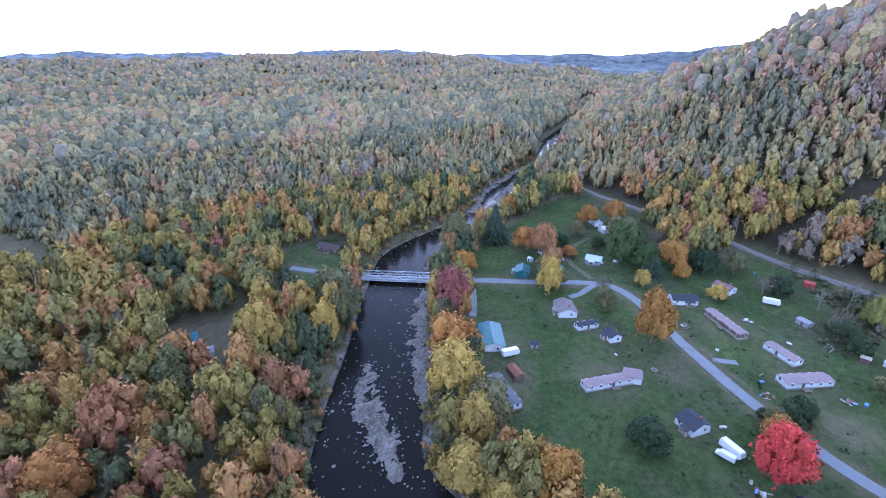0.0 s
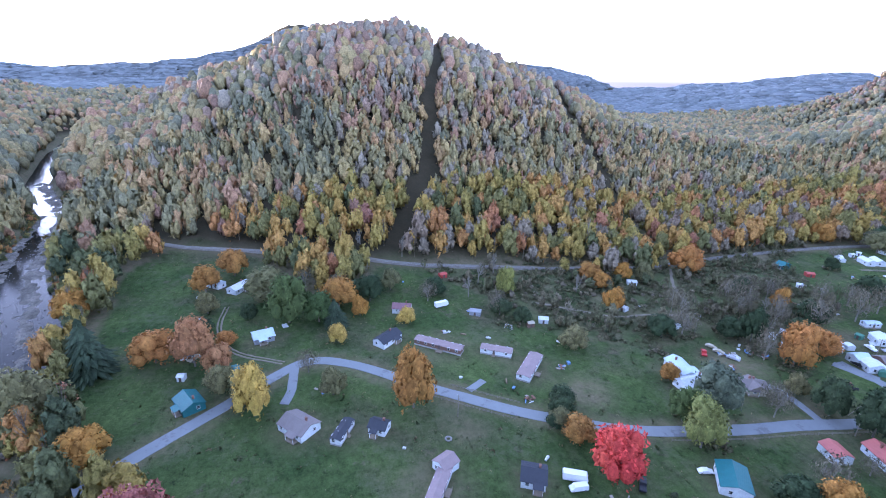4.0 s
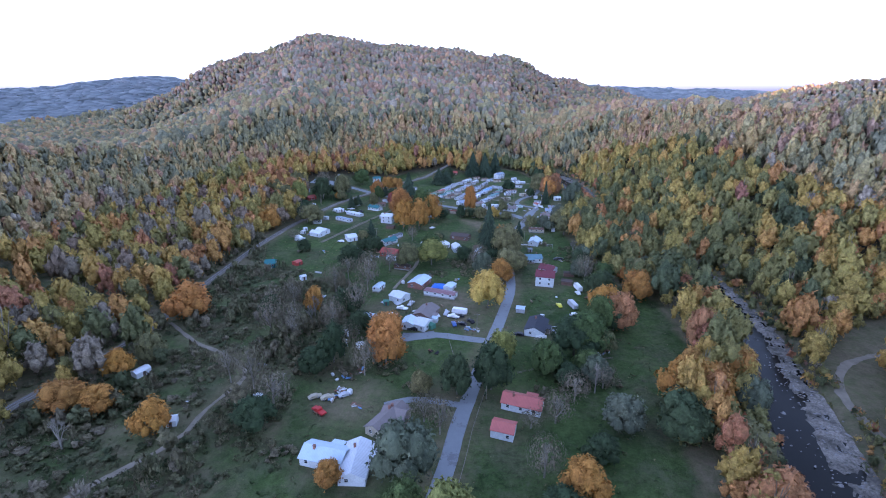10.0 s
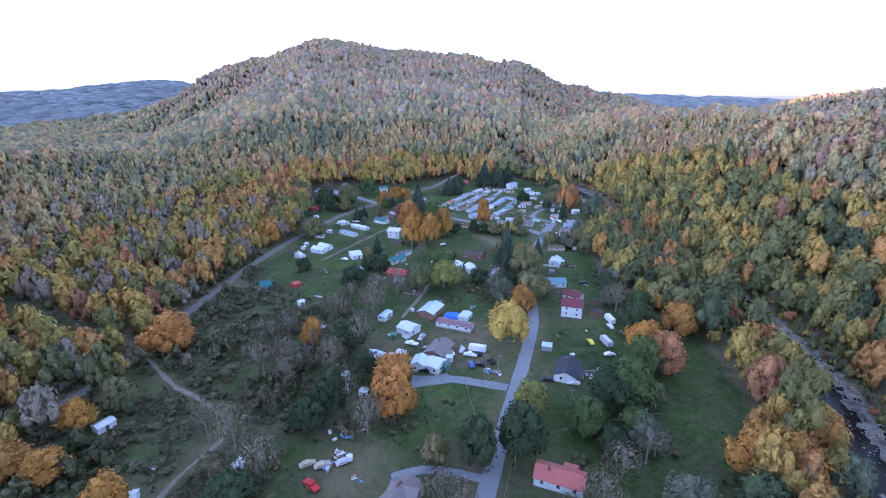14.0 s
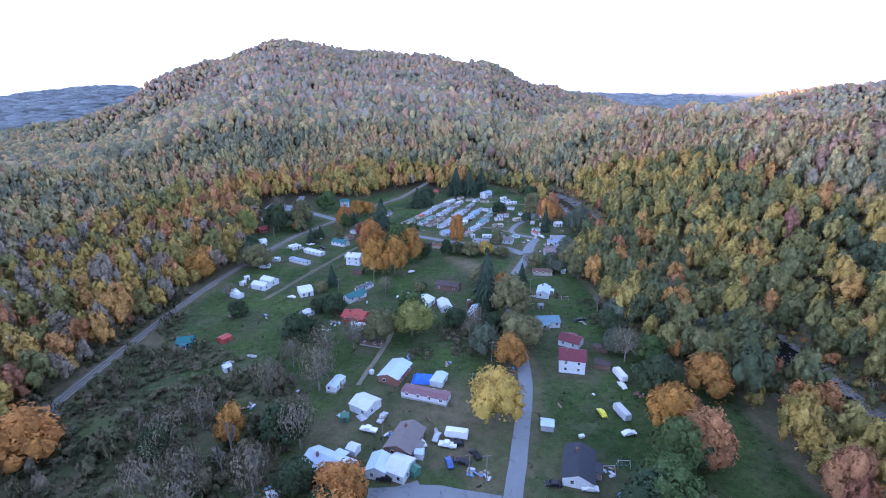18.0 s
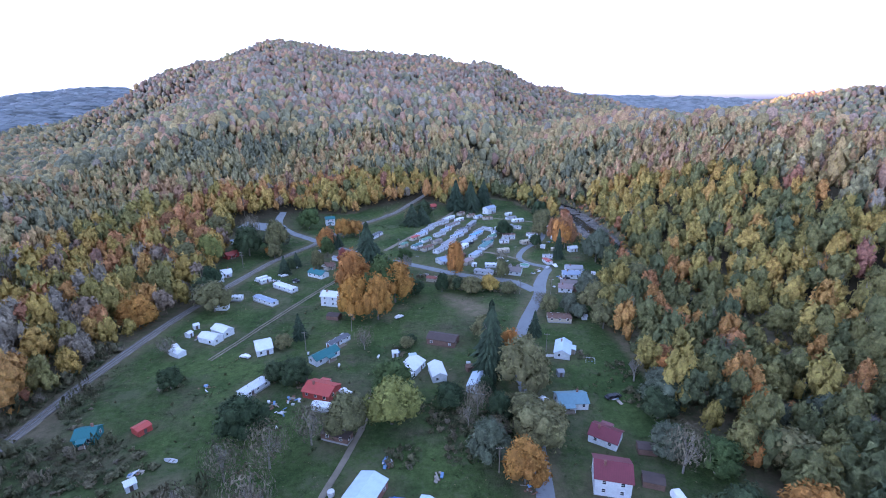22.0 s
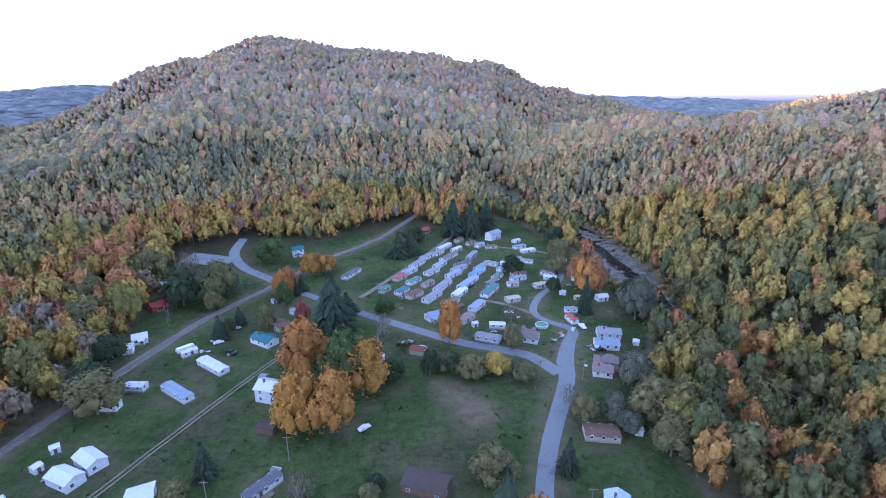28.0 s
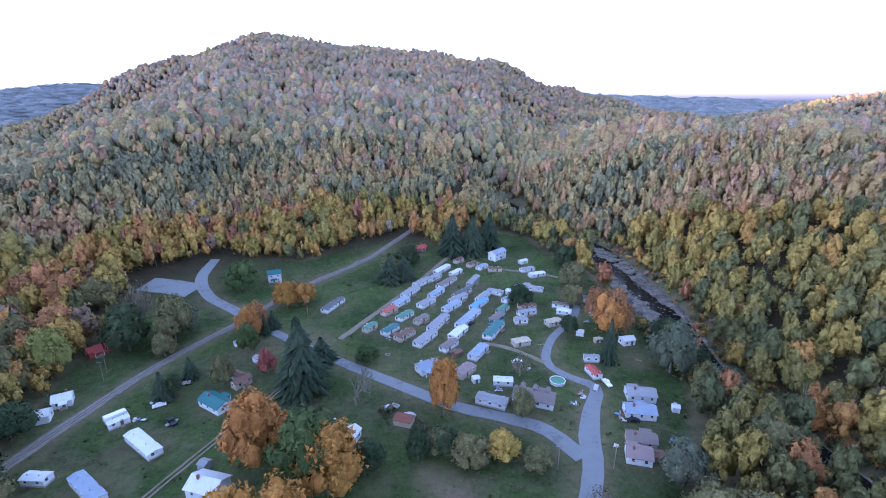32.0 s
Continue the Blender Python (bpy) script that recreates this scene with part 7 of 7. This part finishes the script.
def inside(px, py, poly):
    hit = np.zeros(px.shape, bool)
    for (x0, y0), (x1, y1) in zip(poly, poly[1:] + poly[:1]):
        if y0 != y1:
            hit ^= ((py < y0) != (py < y1)) & (px < x0 + (py - y0) * (x1 - x0) / (y1 - y0))
    return hit


def woods(name, label, places, radii, heights, hues, templates, seed, material=None):
    """All the trees of a stretch of forest as one mesh: crowns set on the ground, each with its own turn, size and hue."""
    rng = np.random.default_rng(seed)
    pick = rng.integers(len(templates), size=len(places))
    verts, faces, hue, facing, base = [], [], [], [], 0
    for k, (tv, tf, to) in enumerate(templates):
        sel = np.nonzero(pick == k)[0]
        if not len(sel):
            continue
        a = rng.uniform(0, 6.283, len(sel))
        c, s = np.cos(a)[:, None], np.sin(a)[:, None]
        r, h = radii[sel][:, None], heights[sel][:, None]
        x = (tv[None, :, 0] * c - tv[None, :, 1] * s) * r + places[sel, 0][:, None]
        y = (tv[None, :, 0] * s + tv[None, :, 1] * c) * r * 0.95 + places[sel, 1][:, None]
        z = tv[None, :, 2] * h + places[sel, 2][:, None]
        verts.append(np.stack([x, y, z], -1).reshape(-1, 3))
        facing.append(np.stack([to[None, :, 0] * c - to[None, :, 1] * s, to[None, :, 0] * s + to[None, :, 1] * c, to[None, :, 2] + 0 * c], -1).reshape(-1, 3))
        off = base + np.arange(len(sel))[:, None, None] * len(tv)
        faces.append((tf[None] + off).reshape(-1, 3))
        hue.append(np.repeat(hues[sel], len(tf)))
        base += len(sel) * len(tv)
    me = leaf_mesh(name, np.concatenate(verts), np.concatenate(faces), np.concatenate(facing), material or M_FOREST, np.concatenate(hue))
    return tagged(new(name, me), label, "forest", kind="stuff")


# wet ground grown over with thicket between the railway and the houses
SCRUB = [(-172, 60), (-120, 88), (-75, 100), (-52, 140), (-58, 175), (-48, 205), (-46, 245), (-62, 262), (-88, 278), (-112, 290), (-128, 345), (-142, 345), (-142, 200)]
CUTS = [[(-185, 50, 7), (-206, 60, 7), (-255, 92, 7), (-330, 122, 7), (-410, 150, 7), (-534, 200, 8), (-640, 230, 8)], [(-150, 215, 7), (-197, 242, 7), (-280, 285, 7), (-400, 335, 7), (-470, 360, 8), (-600, 410, 8)],
        [(118, 140, 9), (153, 182, 9), (229, 217, 8), (321, 250, 8), (445, 323, 8), (579, 437, 7), (690, 520, 7)]]


def open_to_valley(px, py, pz):
    """Which places on the slopes lie open to the valley floor, with no ridge between."""
    seen = np.zeros(px.shape, bool)
    for ex, ey, ez in ((0, -10, 95), (10, 120, 95), (0, 330, 95)):
        clear = np.ones(px.shape, bool)
        for s in np.linspace(0.06, 0.96, 24):
            clear &= ez + (pz - ez) * s > ground_z(ex + (px - ex) * s, ey + (py - ey) * s) - 12
        seen |= clear
    return seen


def bare_template(rng):
    """A leafless tree of unit height: a pale stem and rising limbs."""
    v, f = [], []
    for k in range(17):
        a, z = rng.uniform(0, 6.283), rng.uniform(0.25, 0.75)
        p0, p1, r = (np.array([0, 0, 0.0]), np.array([0.05, 0, 0.95]), 0.055) if k == 0 else (np.array([0, 0, z]), np.array([(1 - z) * 0.9 * math.cos(a), (1 - z) * 0.9 * math.sin(a), min(1.0, z + rng.uniform(0.2, 0.42))]), 0.03)
        b = len(v)
        for c, rad in ((p0, r), (p1, r * 0.3)):
            v += [c + np.array([rad, 0, 0]), c + np.array([-rad * 0.5, rad * 0.87, 0]), c + np.array([-rad * 0.5, -rad * 0.87, 0])]
        f += [q for i in range(3) for q in ((b + i, b + (i + 1) % 3, b + 3 + (i + 1) % 3), (b + i, b + 3 + (i + 1) % 3, b + 3 + i))]
    v = np.array(v)
    out = v * (1, 1, 0) + (0, 0, 0.4) + rng.normal(size=v.shape) * 0.2
    return v, np.array(f), out / np.linalg.norm(out, axis=1)[:, None]


def dome_template(rng, sides, rings, ragged, clumps=0, size=0.3, low=0.0):
    """A full crown of unit radius and height seen from afar: a tall uneven dome narrowing to its foot, with a few leaf clumps standing out."""
    v, f, out = [], [], []
    for z, r in rings:
        for i in range(sides):
            a = 6.283 * (i + 0.5 * (len(v) // sides % 2)) / sides + rng.uniform(-0.15, 0.15)
            rr = r * rng.uniform(1 - ragged, 1 + ragged * 0.7)
            v.append(np.array([math.cos(a) * rr, math.sin(a) * rr, z + rng.uniform(-0.05, 0.05)]))
            out.append(np.array([math.cos(a), math.sin(a), (max(z, low) - 0.42) * 2.2]))
    v.append(np.array([rng.uniform(-0.12, 0.12), rng.uniform(-0.12, 0.12), 1.0]))
    out.append(np.array([0, 0, 1.0]))
    for k in range(len(rings) - 1):
        for i in range(sides):
            a, b = k * sides + i, k * sides + (i + 1) % sides
            f += [(a, b, b + sides), (a, b + sides, a + sides)]
    top = (len(rings) - 1) * sides
    f += [(top + i, top + (i + 1) % sides, len(v) - 1) for i in range(sides)]
    for _ in range(clumps):
        a, z = rng.uniform(0, 6.283), rng.uniform(0.35, 0.95)
        r = 0.98 * math.sqrt(max(0.05, 1 - ((z - 0.4) / 0.62) ** 2)) if z > 0.4 else 0.95
        n = np.array([math.cos(a) * r, math.sin(a) * r, (z - 0.35) * 1.3])
        n /= np.linalg.norm(n)
        t = np.cross(n, rng.normal(size=3))
        t /= np.linalg.norm(t)
        u, c, k, q = np.cross(n, t), np.array([math.cos(a) * r, math.sin(a) * r, z]), len(v), size * rng.uniform(0.6, 1.2)
        v += [c + t * q - n * 0.1, c + u * q * 0.8 - n * 0.1, c - t * q - n * 0.1, c - u * q * 0.7 - n * 0.1, c + n * 0.16]
        f += [(k, k + 1, k + 4), (k + 1, k + 2, k + 4), (k + 2, k + 3, k + 4), (k + 3, k, k + 4)]
        out += [n + t * 0.5, n + u * 0.5, n - t * 0.5, n - u * 0.5, n]
    out = np.array(out)
    return np.array(v), np.array(f), out / np.linalg.norm(out, axis=1)[:, None]


def wood_hues(rng, p, near):
    """Leaf colour by stand: stands of green, gold and rust that run into one another, and the drier, half-bare heights."""
    x, y, z = p.T
    n = len(p)
    stand = 0.40 + 0.20 * waves(x, y, 300, 8) + 0.13 * waves(x, y, 85, 18)
    hues = stand + rng.normal(0, 0.19, n) + np.where(rng.random(n) < 0.10, rng.uniform(-0.3, 0.45, n), 0)

    def blend(weight, target):
        return hues * (1 - weight) + weight * target
    west = np.clip((-95 - x) / 30, 0, 1) * (y > 40) * (y < 480)                                    # tan and orange woods above the railway
    hues = blend(0.6 * west, 0.58 + rng.normal(0, 0.20, n))
    hues = np.where((rng.random(n) < 0.20 * west) & (hues > 0.3), rng.uniform(0.905, 0.975, n), hues)
    foot = np.clip(1.5 - along(x, y, [(-190, 470, 0), (-170, 560, 0), (-90, 610, 0), (20, 640, 0)])[0] / 45, 0, 1)       # rust and gold along the foot of the mountain
    hues = blend(0.5 * foot, 0.78 + rng.normal(0, 0.16, n))
    shelf = np.clip(1.6 - along(x, y, [(300, 560, 0), (300, 760, 0), (230, 960, 0)])[0] / 110, 0, 1) * (0.5 + 0.5 * waves(x, y, 140, 28))     # red-brown crowns on the shelf above the river
    hues = blend(np.clip(0.75 * shelf, 0, 1), 0.80 + rng.normal(0, 0.09, n))
    bottom = np.clip(1.4 - along(x, y, [(120, 240, 0), (128, 330, 0), (120, 420, 0)])[0] / 34, 0, 1)    # greener stand on the river bottom; its dark hues also paint in gully shade
    hues = blend(0.75 * bottom, 0.15 + rng.normal(0, 0.12, n))
    hues = np.where(rng.random(n) < 0.20 * bottom, rng.uniform(0.60, 0.82, n), hues)
    bank = np.clip(1.3 - along(x, y, [(165, 330, 0), (178, 450, 0), (172, 560, 0)])[0] / 40, 0, 1)       # gold on the far bank
    hues = blend(0.5 * bank, 0.42 + rng.normal(0, 0.14, n))
    high = np.clip((z - 42) / 75, 0, 1) * np.clip(0.62 + 0.5 * waves(x, y, 210, 38), 0, 1)      # half-bare crowns and rust on the heights
    hues = np.where(rng.random(n) < high, np.where(rng.random(n) < 0.45, rng.uniform(0.76, 0.90, n), rng.uniform(0.88, 1.0, n)), hues)
    east = (x > 60) & (y < 150) & near
    hues = np.where(east, np.clip(0.46 + rng.normal(0, 0.14, n), 0.16, 0.70), hues)
    hues = np.where(east & (rng.random(n) < 0.22), rng.uniform(0.64, 0.81, n), hues)
    return np.clip(hues, 0.0, 0.99)


def forest():
    rng = np.random.default_rng(11)
    sets = []
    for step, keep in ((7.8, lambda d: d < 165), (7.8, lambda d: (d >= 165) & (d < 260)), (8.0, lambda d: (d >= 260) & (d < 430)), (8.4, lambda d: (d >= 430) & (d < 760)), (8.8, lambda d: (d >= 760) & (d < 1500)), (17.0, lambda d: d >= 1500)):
        xs, ys = np.meshgrid(np.arange(-2300, 2000, step), np.arange(-1700, 2900, step))
        px, py = xs.ravel() + rng.uniform(-0.45, 0.45, xs.size) * step, ys.ravel() + rng.uniform(-0.45, 0.45, xs.size) * step
        axis, _ = along(px, py, [(90, 40, 0), (0, 0, 0), (0, 300, 0), (0, 420, 0)])
        ok = keep(axis)
        # beyond the south-east meadows the ground stays bare
        ok &= ~((px > 170) & (py < -px * 0.25 + 60)) & ~((px > 330) & (py < 180)) & ~((py < -250) & (px > 40 - py * 0.12))
        px, py = px[ok], py[ok]
        ok = np.ones(px.shape, bool)
        for poly in CLEARINGS:
            ok &= ~inside(px, py, poly)
        d, half = along(px, py, RIVER)
        ok &= d > half + np.where((py > 262) & (py < 455), 0.5, 4)
        for cut in CUTS:
            d, half = along(px, py, cut)
            ok &= d > half
        for _, x, y, length, width, *_ in SITES:
            ok &= np.hypot(px - x, py - y) > 4.5 + (length + width) / 3.5
        for line, gap in ((MAIN_ROAD, 4), (WEST_ROAD, 4), (RAIL, 3.4), (BANK_TRACK, 2.4)):
            d, half = along(px, py, line)
            ok &= d > half + gap
        px, py = px[ok], py[ok]
        pz = ground_z(px, py)
        ok = open_to_valley(px, py, pz + 12)
        sets.append(np.stack([px, py, pz], -1)[ok])
    full = ((0.0, 0.55), (0.32, 0.96), (0.66, 0.97), (0.90, 0.62))
    plain_dome = ((0.08, 0.62), (0.52, 1.0), (0.86, 0.78))
    makers = {"near": lambda r: crown_template(r, 300, 0.115, 8, 4, 0.25), "edge": lambda r: crown_template(r, 120, 0.16, 6, 4, 0.25), "slope": lambda r: crown_template(r, 30, 0.25, 3, 4, 0.25),
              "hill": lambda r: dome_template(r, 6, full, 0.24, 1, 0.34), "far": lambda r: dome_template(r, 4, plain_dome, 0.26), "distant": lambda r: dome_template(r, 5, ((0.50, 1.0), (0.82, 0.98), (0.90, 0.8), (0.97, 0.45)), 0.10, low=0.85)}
    for (name, maker), places in zip(makers.items(), sets):
        trng = np.random.default_rng(5)
        templates = [maker(trng) for _ in range(10)]
        n, close = len(places), name in ("near", "edge")
        hues = wood_hues(rng, places, close)
        scale = np.clip(rng.normal(0.95, 0.20, n), 0.55, 1.5) * {"far": 0.98, "distant": 5.0}.get(name, 1.0)
        tall = {"hill": 14.5, "far": 12.5, "distant": 6.0}.get(name, 16.5) * scale * rng.uniform(0.82, 1.22, n)
        lift = 0.10 if close else 0.0
        sink = 0.80 * tall if name == "distant" else 0.6
        sunk = places + np.stack([0 * tall, 0 * tall, tall * lift - sink], -1)
        # leaf colour carries painted haze: greyer band by band, blue-grey in the last
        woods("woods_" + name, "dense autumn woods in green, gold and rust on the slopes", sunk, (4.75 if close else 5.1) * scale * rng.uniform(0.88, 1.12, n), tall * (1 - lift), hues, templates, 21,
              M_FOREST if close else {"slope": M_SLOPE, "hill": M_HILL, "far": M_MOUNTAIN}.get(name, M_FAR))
        if close:
            bare = rng.random(n) < 0.11
            trng = np.random.default_rng(9)
            woods("bare_trees", "pale leafless trees standing among the coloured crowns", sunk[bare] + (2.5, 1.5, -1), 4.2 * scale[bare], tall[bare] * 1.05, np.full(bare.sum(), 1.0), [bare_template(trng) for _ in range(6)], 23)


def wear():
    """Bare and trodden ground: round the houses, along the verges, and the worn spots of the meadows."""
    x, y = GX.ravel(), GY.ravel()
    worn = np.zeros(x.shape)
    for sx, sy, r, w in ((14, 391, 5, 0.9), (20, 384, 8, 1.0), (26, 373, 8, 1.0), (-18, 368, 4, 0.6), (-12, 378, 4, 0.6), (-2, 388, 5, 0.5), (-38, 86, 9, 0.7), (-123, 111, 8, 0.7), (-4, 159, 8, 0.6), (-33, 37, 8, 0.5), (4, 217, 9, 0.8), (12, 226, 8, 0.7),
                         (0, 238, 12, 0.9), (6, 232, 9, 0.9), (-2, 226, 9, 0.8), (-14, 232, 8, 0.7), (-20, 232, 10, 0.5), (-33, 227, 10, 0.6), (9, 204, 6, 0.7), (-36, 156, 12, 0.75), (-46, 180, 12, 0.6), (-66, 182, 10, 0.6), (-5, 456, 10, 0.4), (-40, 472, 12, 0.8), (104, 452, 8, 0.5), (-60, 470, 12, 0.6)):
        worn = np.maximum(worn, w * np.clip(1.5 - np.hypot(x - sx, y - sy) / r, 0, 1))
    for _, sx, sy, length, width, *_ in SITES:
        worn = np.maximum(worn, 0.5 * np.clip(1.6 - np.hypot(x - sx, y - sy) / (0.4 * (length + width)), 0, 1))
    for line in (MAIN_ROAD, WEST_ROAD, RAIL, DIRT_TRACK, BANK_TRACK):
        d, half = along(x, y, line)
        worn = np.maximum(worn, 0.6 * np.clip(1.0 - (d - half - 1) / 5, 0, 1))
    worn = np.where(inside(x, y, SCRUB), np.maximum(worn, 0.12 + 0.5 * np.clip(0.4 + waves(x, y, 34, 12), 0, 1)), worn)
    open_ground = inside(x, y, CLEARINGS[0]) | inside(x, y, CLEARINGS[1])
    worn = np.where(open_ground, worn, np.maximum(worn, 0.8))
    for cut in CUTS:
        d, half = along(x, y, cut)
        worn = np.where(d < half + 2, 0.75 if cut[0][0] > 0 else 0.35, worn)
    ground.data.attributes.new("worn", "FLOAT", "POINT").data.foreach_set("value", worn.astype(np.float32))


wear()
forest()


def scrub():
    """Leafless thicket, saplings and briars on the wet ground between the railway and the houses."""
    rng = np.random.default_rng(31)
    for name, step, rad, tall, share, leafy, label in (("thicket", 2.6, (0.9, 2.4), (0.8, 1.5), -0.50, 0.36, "grey leafless thicket and low briars on wet ground"),
                                                     ("saplings", 5.2, (1.6, 3.1), (2.4, 3.6), 0.18, 0.55, "half-bare grey and olive saplings in the thicket")):
        xs, ys = np.meshgrid(np.arange(-190, -30, step), np.arange(60, 345, step))
        px, py = xs.ravel() + rng.uniform(-0.5, 0.5, xs.size) * step, ys.ravel() + rng.uniform(-0.5, 0.5, xs.size) * step
        ok = inside(px, py, SCRUB) & (waves(px, py, 38, 9) > share)
        for line in (DIRT_TRACK, RAIL):
            d, half = along(px, py, line)
            ok &= d > half + 1.6
        for _, x, y, length, width, *_ in SITES:
            ok &= np.hypot(px - x, py - y) > 5 + length / 3
        px, py = px[ok], py[ok]
        places = np.stack([px, py, ground_z(px, py) - 0.3], -1)
        n = len(px)
        trng = np.random.default_rng(6)
        templates = [crown_template(trng, 26, 0.26, 3, 4, 0.3) if k % 2 else wispy_template(trng, 46, 0.22) for k in range(6)]
        r = rng.uniform(*rad, n)
        hues = np.clip(rng.normal(leafy, 0.28, n), 0, 1)
        tagged(woods(name, label, places, r, r * rng.uniform(*tall, n), hues, templates, 22, M_THICKET), category=name)
    # brush on both banks of the river
    line = smooth_line(RIVER, 2.0)
    line = line[(line[:, 0] > -420) & (line[:, 1] < 760)]
    d = np.gradient(line[:, :2], axis=0)
    d /= np.linalg.norm(d, axis=1)[:, None]
    k = rng.integers(len(line), size=3600)
    side = rng.choice((-1, 1), len(k)) * (line[k, 2] + rng.uniform(0.2, 8.5, len(k)))
    px, py = line[k, 0] - d[k, 1] * side, line[k, 1] + d[k, 0] * side
    ok = (waves(px, py, 30, 19) > -0.45) & (np.hypot(px + 20, py + 90) > 16)
    for road in (MAIN_ROAD,):
        dist, half = along(px, py, road)
        ok &= dist > half + 2.5
    for _, x, y, length, width, *_ in SITES:
        ok &= np.hypot(px - x, py - y) > 3 + length / 2
    px, py = px[ok], py[ok]
    n, r = len(px), rng.uniform(0.8, 2.6, len(px))
    tagged(woods("bank_brush", "olive and brown brush along the river banks", np.stack([px, py, ground_z(px, py) - 0.2], -1), r, r * rng.uniform(1.1, 2.4, n), np.clip(rng.beta(1, 1.3, n), 0, 0.97), templates, 24), category="brush")
    # hedges and briar patches between the yards
    spots = ((3, 415, 4), (9, 412, 4), (16, 409, 4), (24, 405, 5), (32, 401, 5), (40, 398, 5), (48, 396, 4), (-1, 419, 4), (12, 404, 4), (7, 286, 8), (13, 274, 8), (22, 285, 7), (2, 291, 5), (26, 276, 7), (-8, 271, 6), (31, 158, 6), (40, 166, 6), (52, 177, 5), (-15, 164, 4), (54, 166, 4), (-27, 181, 6), (-39, 174, 6), (-36, 74, 5), (-2, 108, 5), (-94, 83, 6), (-52, 131, 6), (-24, 176, 6), (-13, 108, 5), (-15, 92, 4), (13, 81, 5), (-11, 332, 4), (-58, 317, 5), (-38, 333, 4), (18, 283, 5), (-94, 313, 5), (65, 325, 4), (77, 314, 6), (75, 295, 6))
    px, py, size = [], [], []
    for x, y, r in spots:
        for _ in range(int(r * r * 0.9)):
            a, d = rng.uniform(0, 6.283), r * math.sqrt(rng.random())
            px.append(x + d * math.cos(a))
            py.append(y + d * math.sin(a))
            size.append(rng.uniform(0.6, 1.5))
    px, py, r = np.array(px), np.array(py), np.array(size)
    ok = np.ones(px.shape, bool)
    for road in (MAIN_ROAD, WEST_ROAD, RAIL):
        dist, half = along(px, py, road)
        ok &= dist > half + 1.6
    for _, x, y, length, width, *_ in SITES:
        ok &= np.hypot(px - x, py - y) > 1.5 + length / 2
    px, py, r = px[ok], py[ok], r[ok]
    tagged(woods("hedge_brush", "brown and dark green briars and hedge brush between yards", np.stack([px, py, ground_z(px, py) - 0.15], -1), r, r * rng.uniform(0.9, 1.7, len(px)), rng.random(len(px)), templates, 25, M_THICKET), category="brush")


scrub()


def weeds():
    """Tufts of rank grass, weeds and fallen leaves over the meadows and yards."""
    rng = np.random.default_rng(77)
    px, py = rng.uniform(-250, 122, 60000), rng.uniform(-95, 650, 60000)
    ok = inside(px, py, CLEARINGS[0]) & (waves(px, py, 46, 51) + 0.6 * waves(px, py, 15, 52) + rng.normal(0, 0.5, px.shape) > 0.35)
    for line in (MAIN_ROAD, WEST_ROAD, RAIL):
        d, half = along(px, py, line)
        ok &= d > half + 0.6
    d, half = along(px, py, RIVER)
    ok &= d > half + 1.5
    for _, x, y, length, width, *_ in SITES:
        ok &= np.hypot(px - x, py - y) > 1.5 + (length + width) / 4
    px, py = px[ok][:10000], py[ok][:10000]
    templates = []
    for _ in range(8):
        v, f, out = [], [], []
        for k in range(5):
            a, r = rng.uniform(0, 6.283), rng.uniform(0.5, 1.0)
            c, t, b = np.array([math.cos(a), math.sin(a), 0]) * r * 0.5, np.array([-math.sin(a), math.cos(a), 0]), len(v)
            v += [c - t * 0.45, c + t * 0.45, c * 2.0 + (0, 0, rng.uniform(0.3, 1.0))]
            f.append((b + 1, b, b + 2))
            out += [np.array([math.cos(a) * 0.4, math.sin(a) * 0.4, 1.0])] * 3
        out = np.array(out)
        templates.append((np.array(v), np.array(f), out / np.linalg.norm(out, axis=1)[:, None]))
    n = len(px)
    size = rng.uniform(0.25, 0.75, n) * np.where(rng.random(n) < 0.06, 1.8, 1.0)
    tagged(woods("weeds", "tufts of rank grass, weeds and fallen leaves on the meadows", np.stack([px, py, ground_z(px, py) - 0.03], -1), size, size * rng.uniform(0.4, 1.0, n), rng.random(n), templates, 29, M_WEEDS), category="weeds")


weeds()
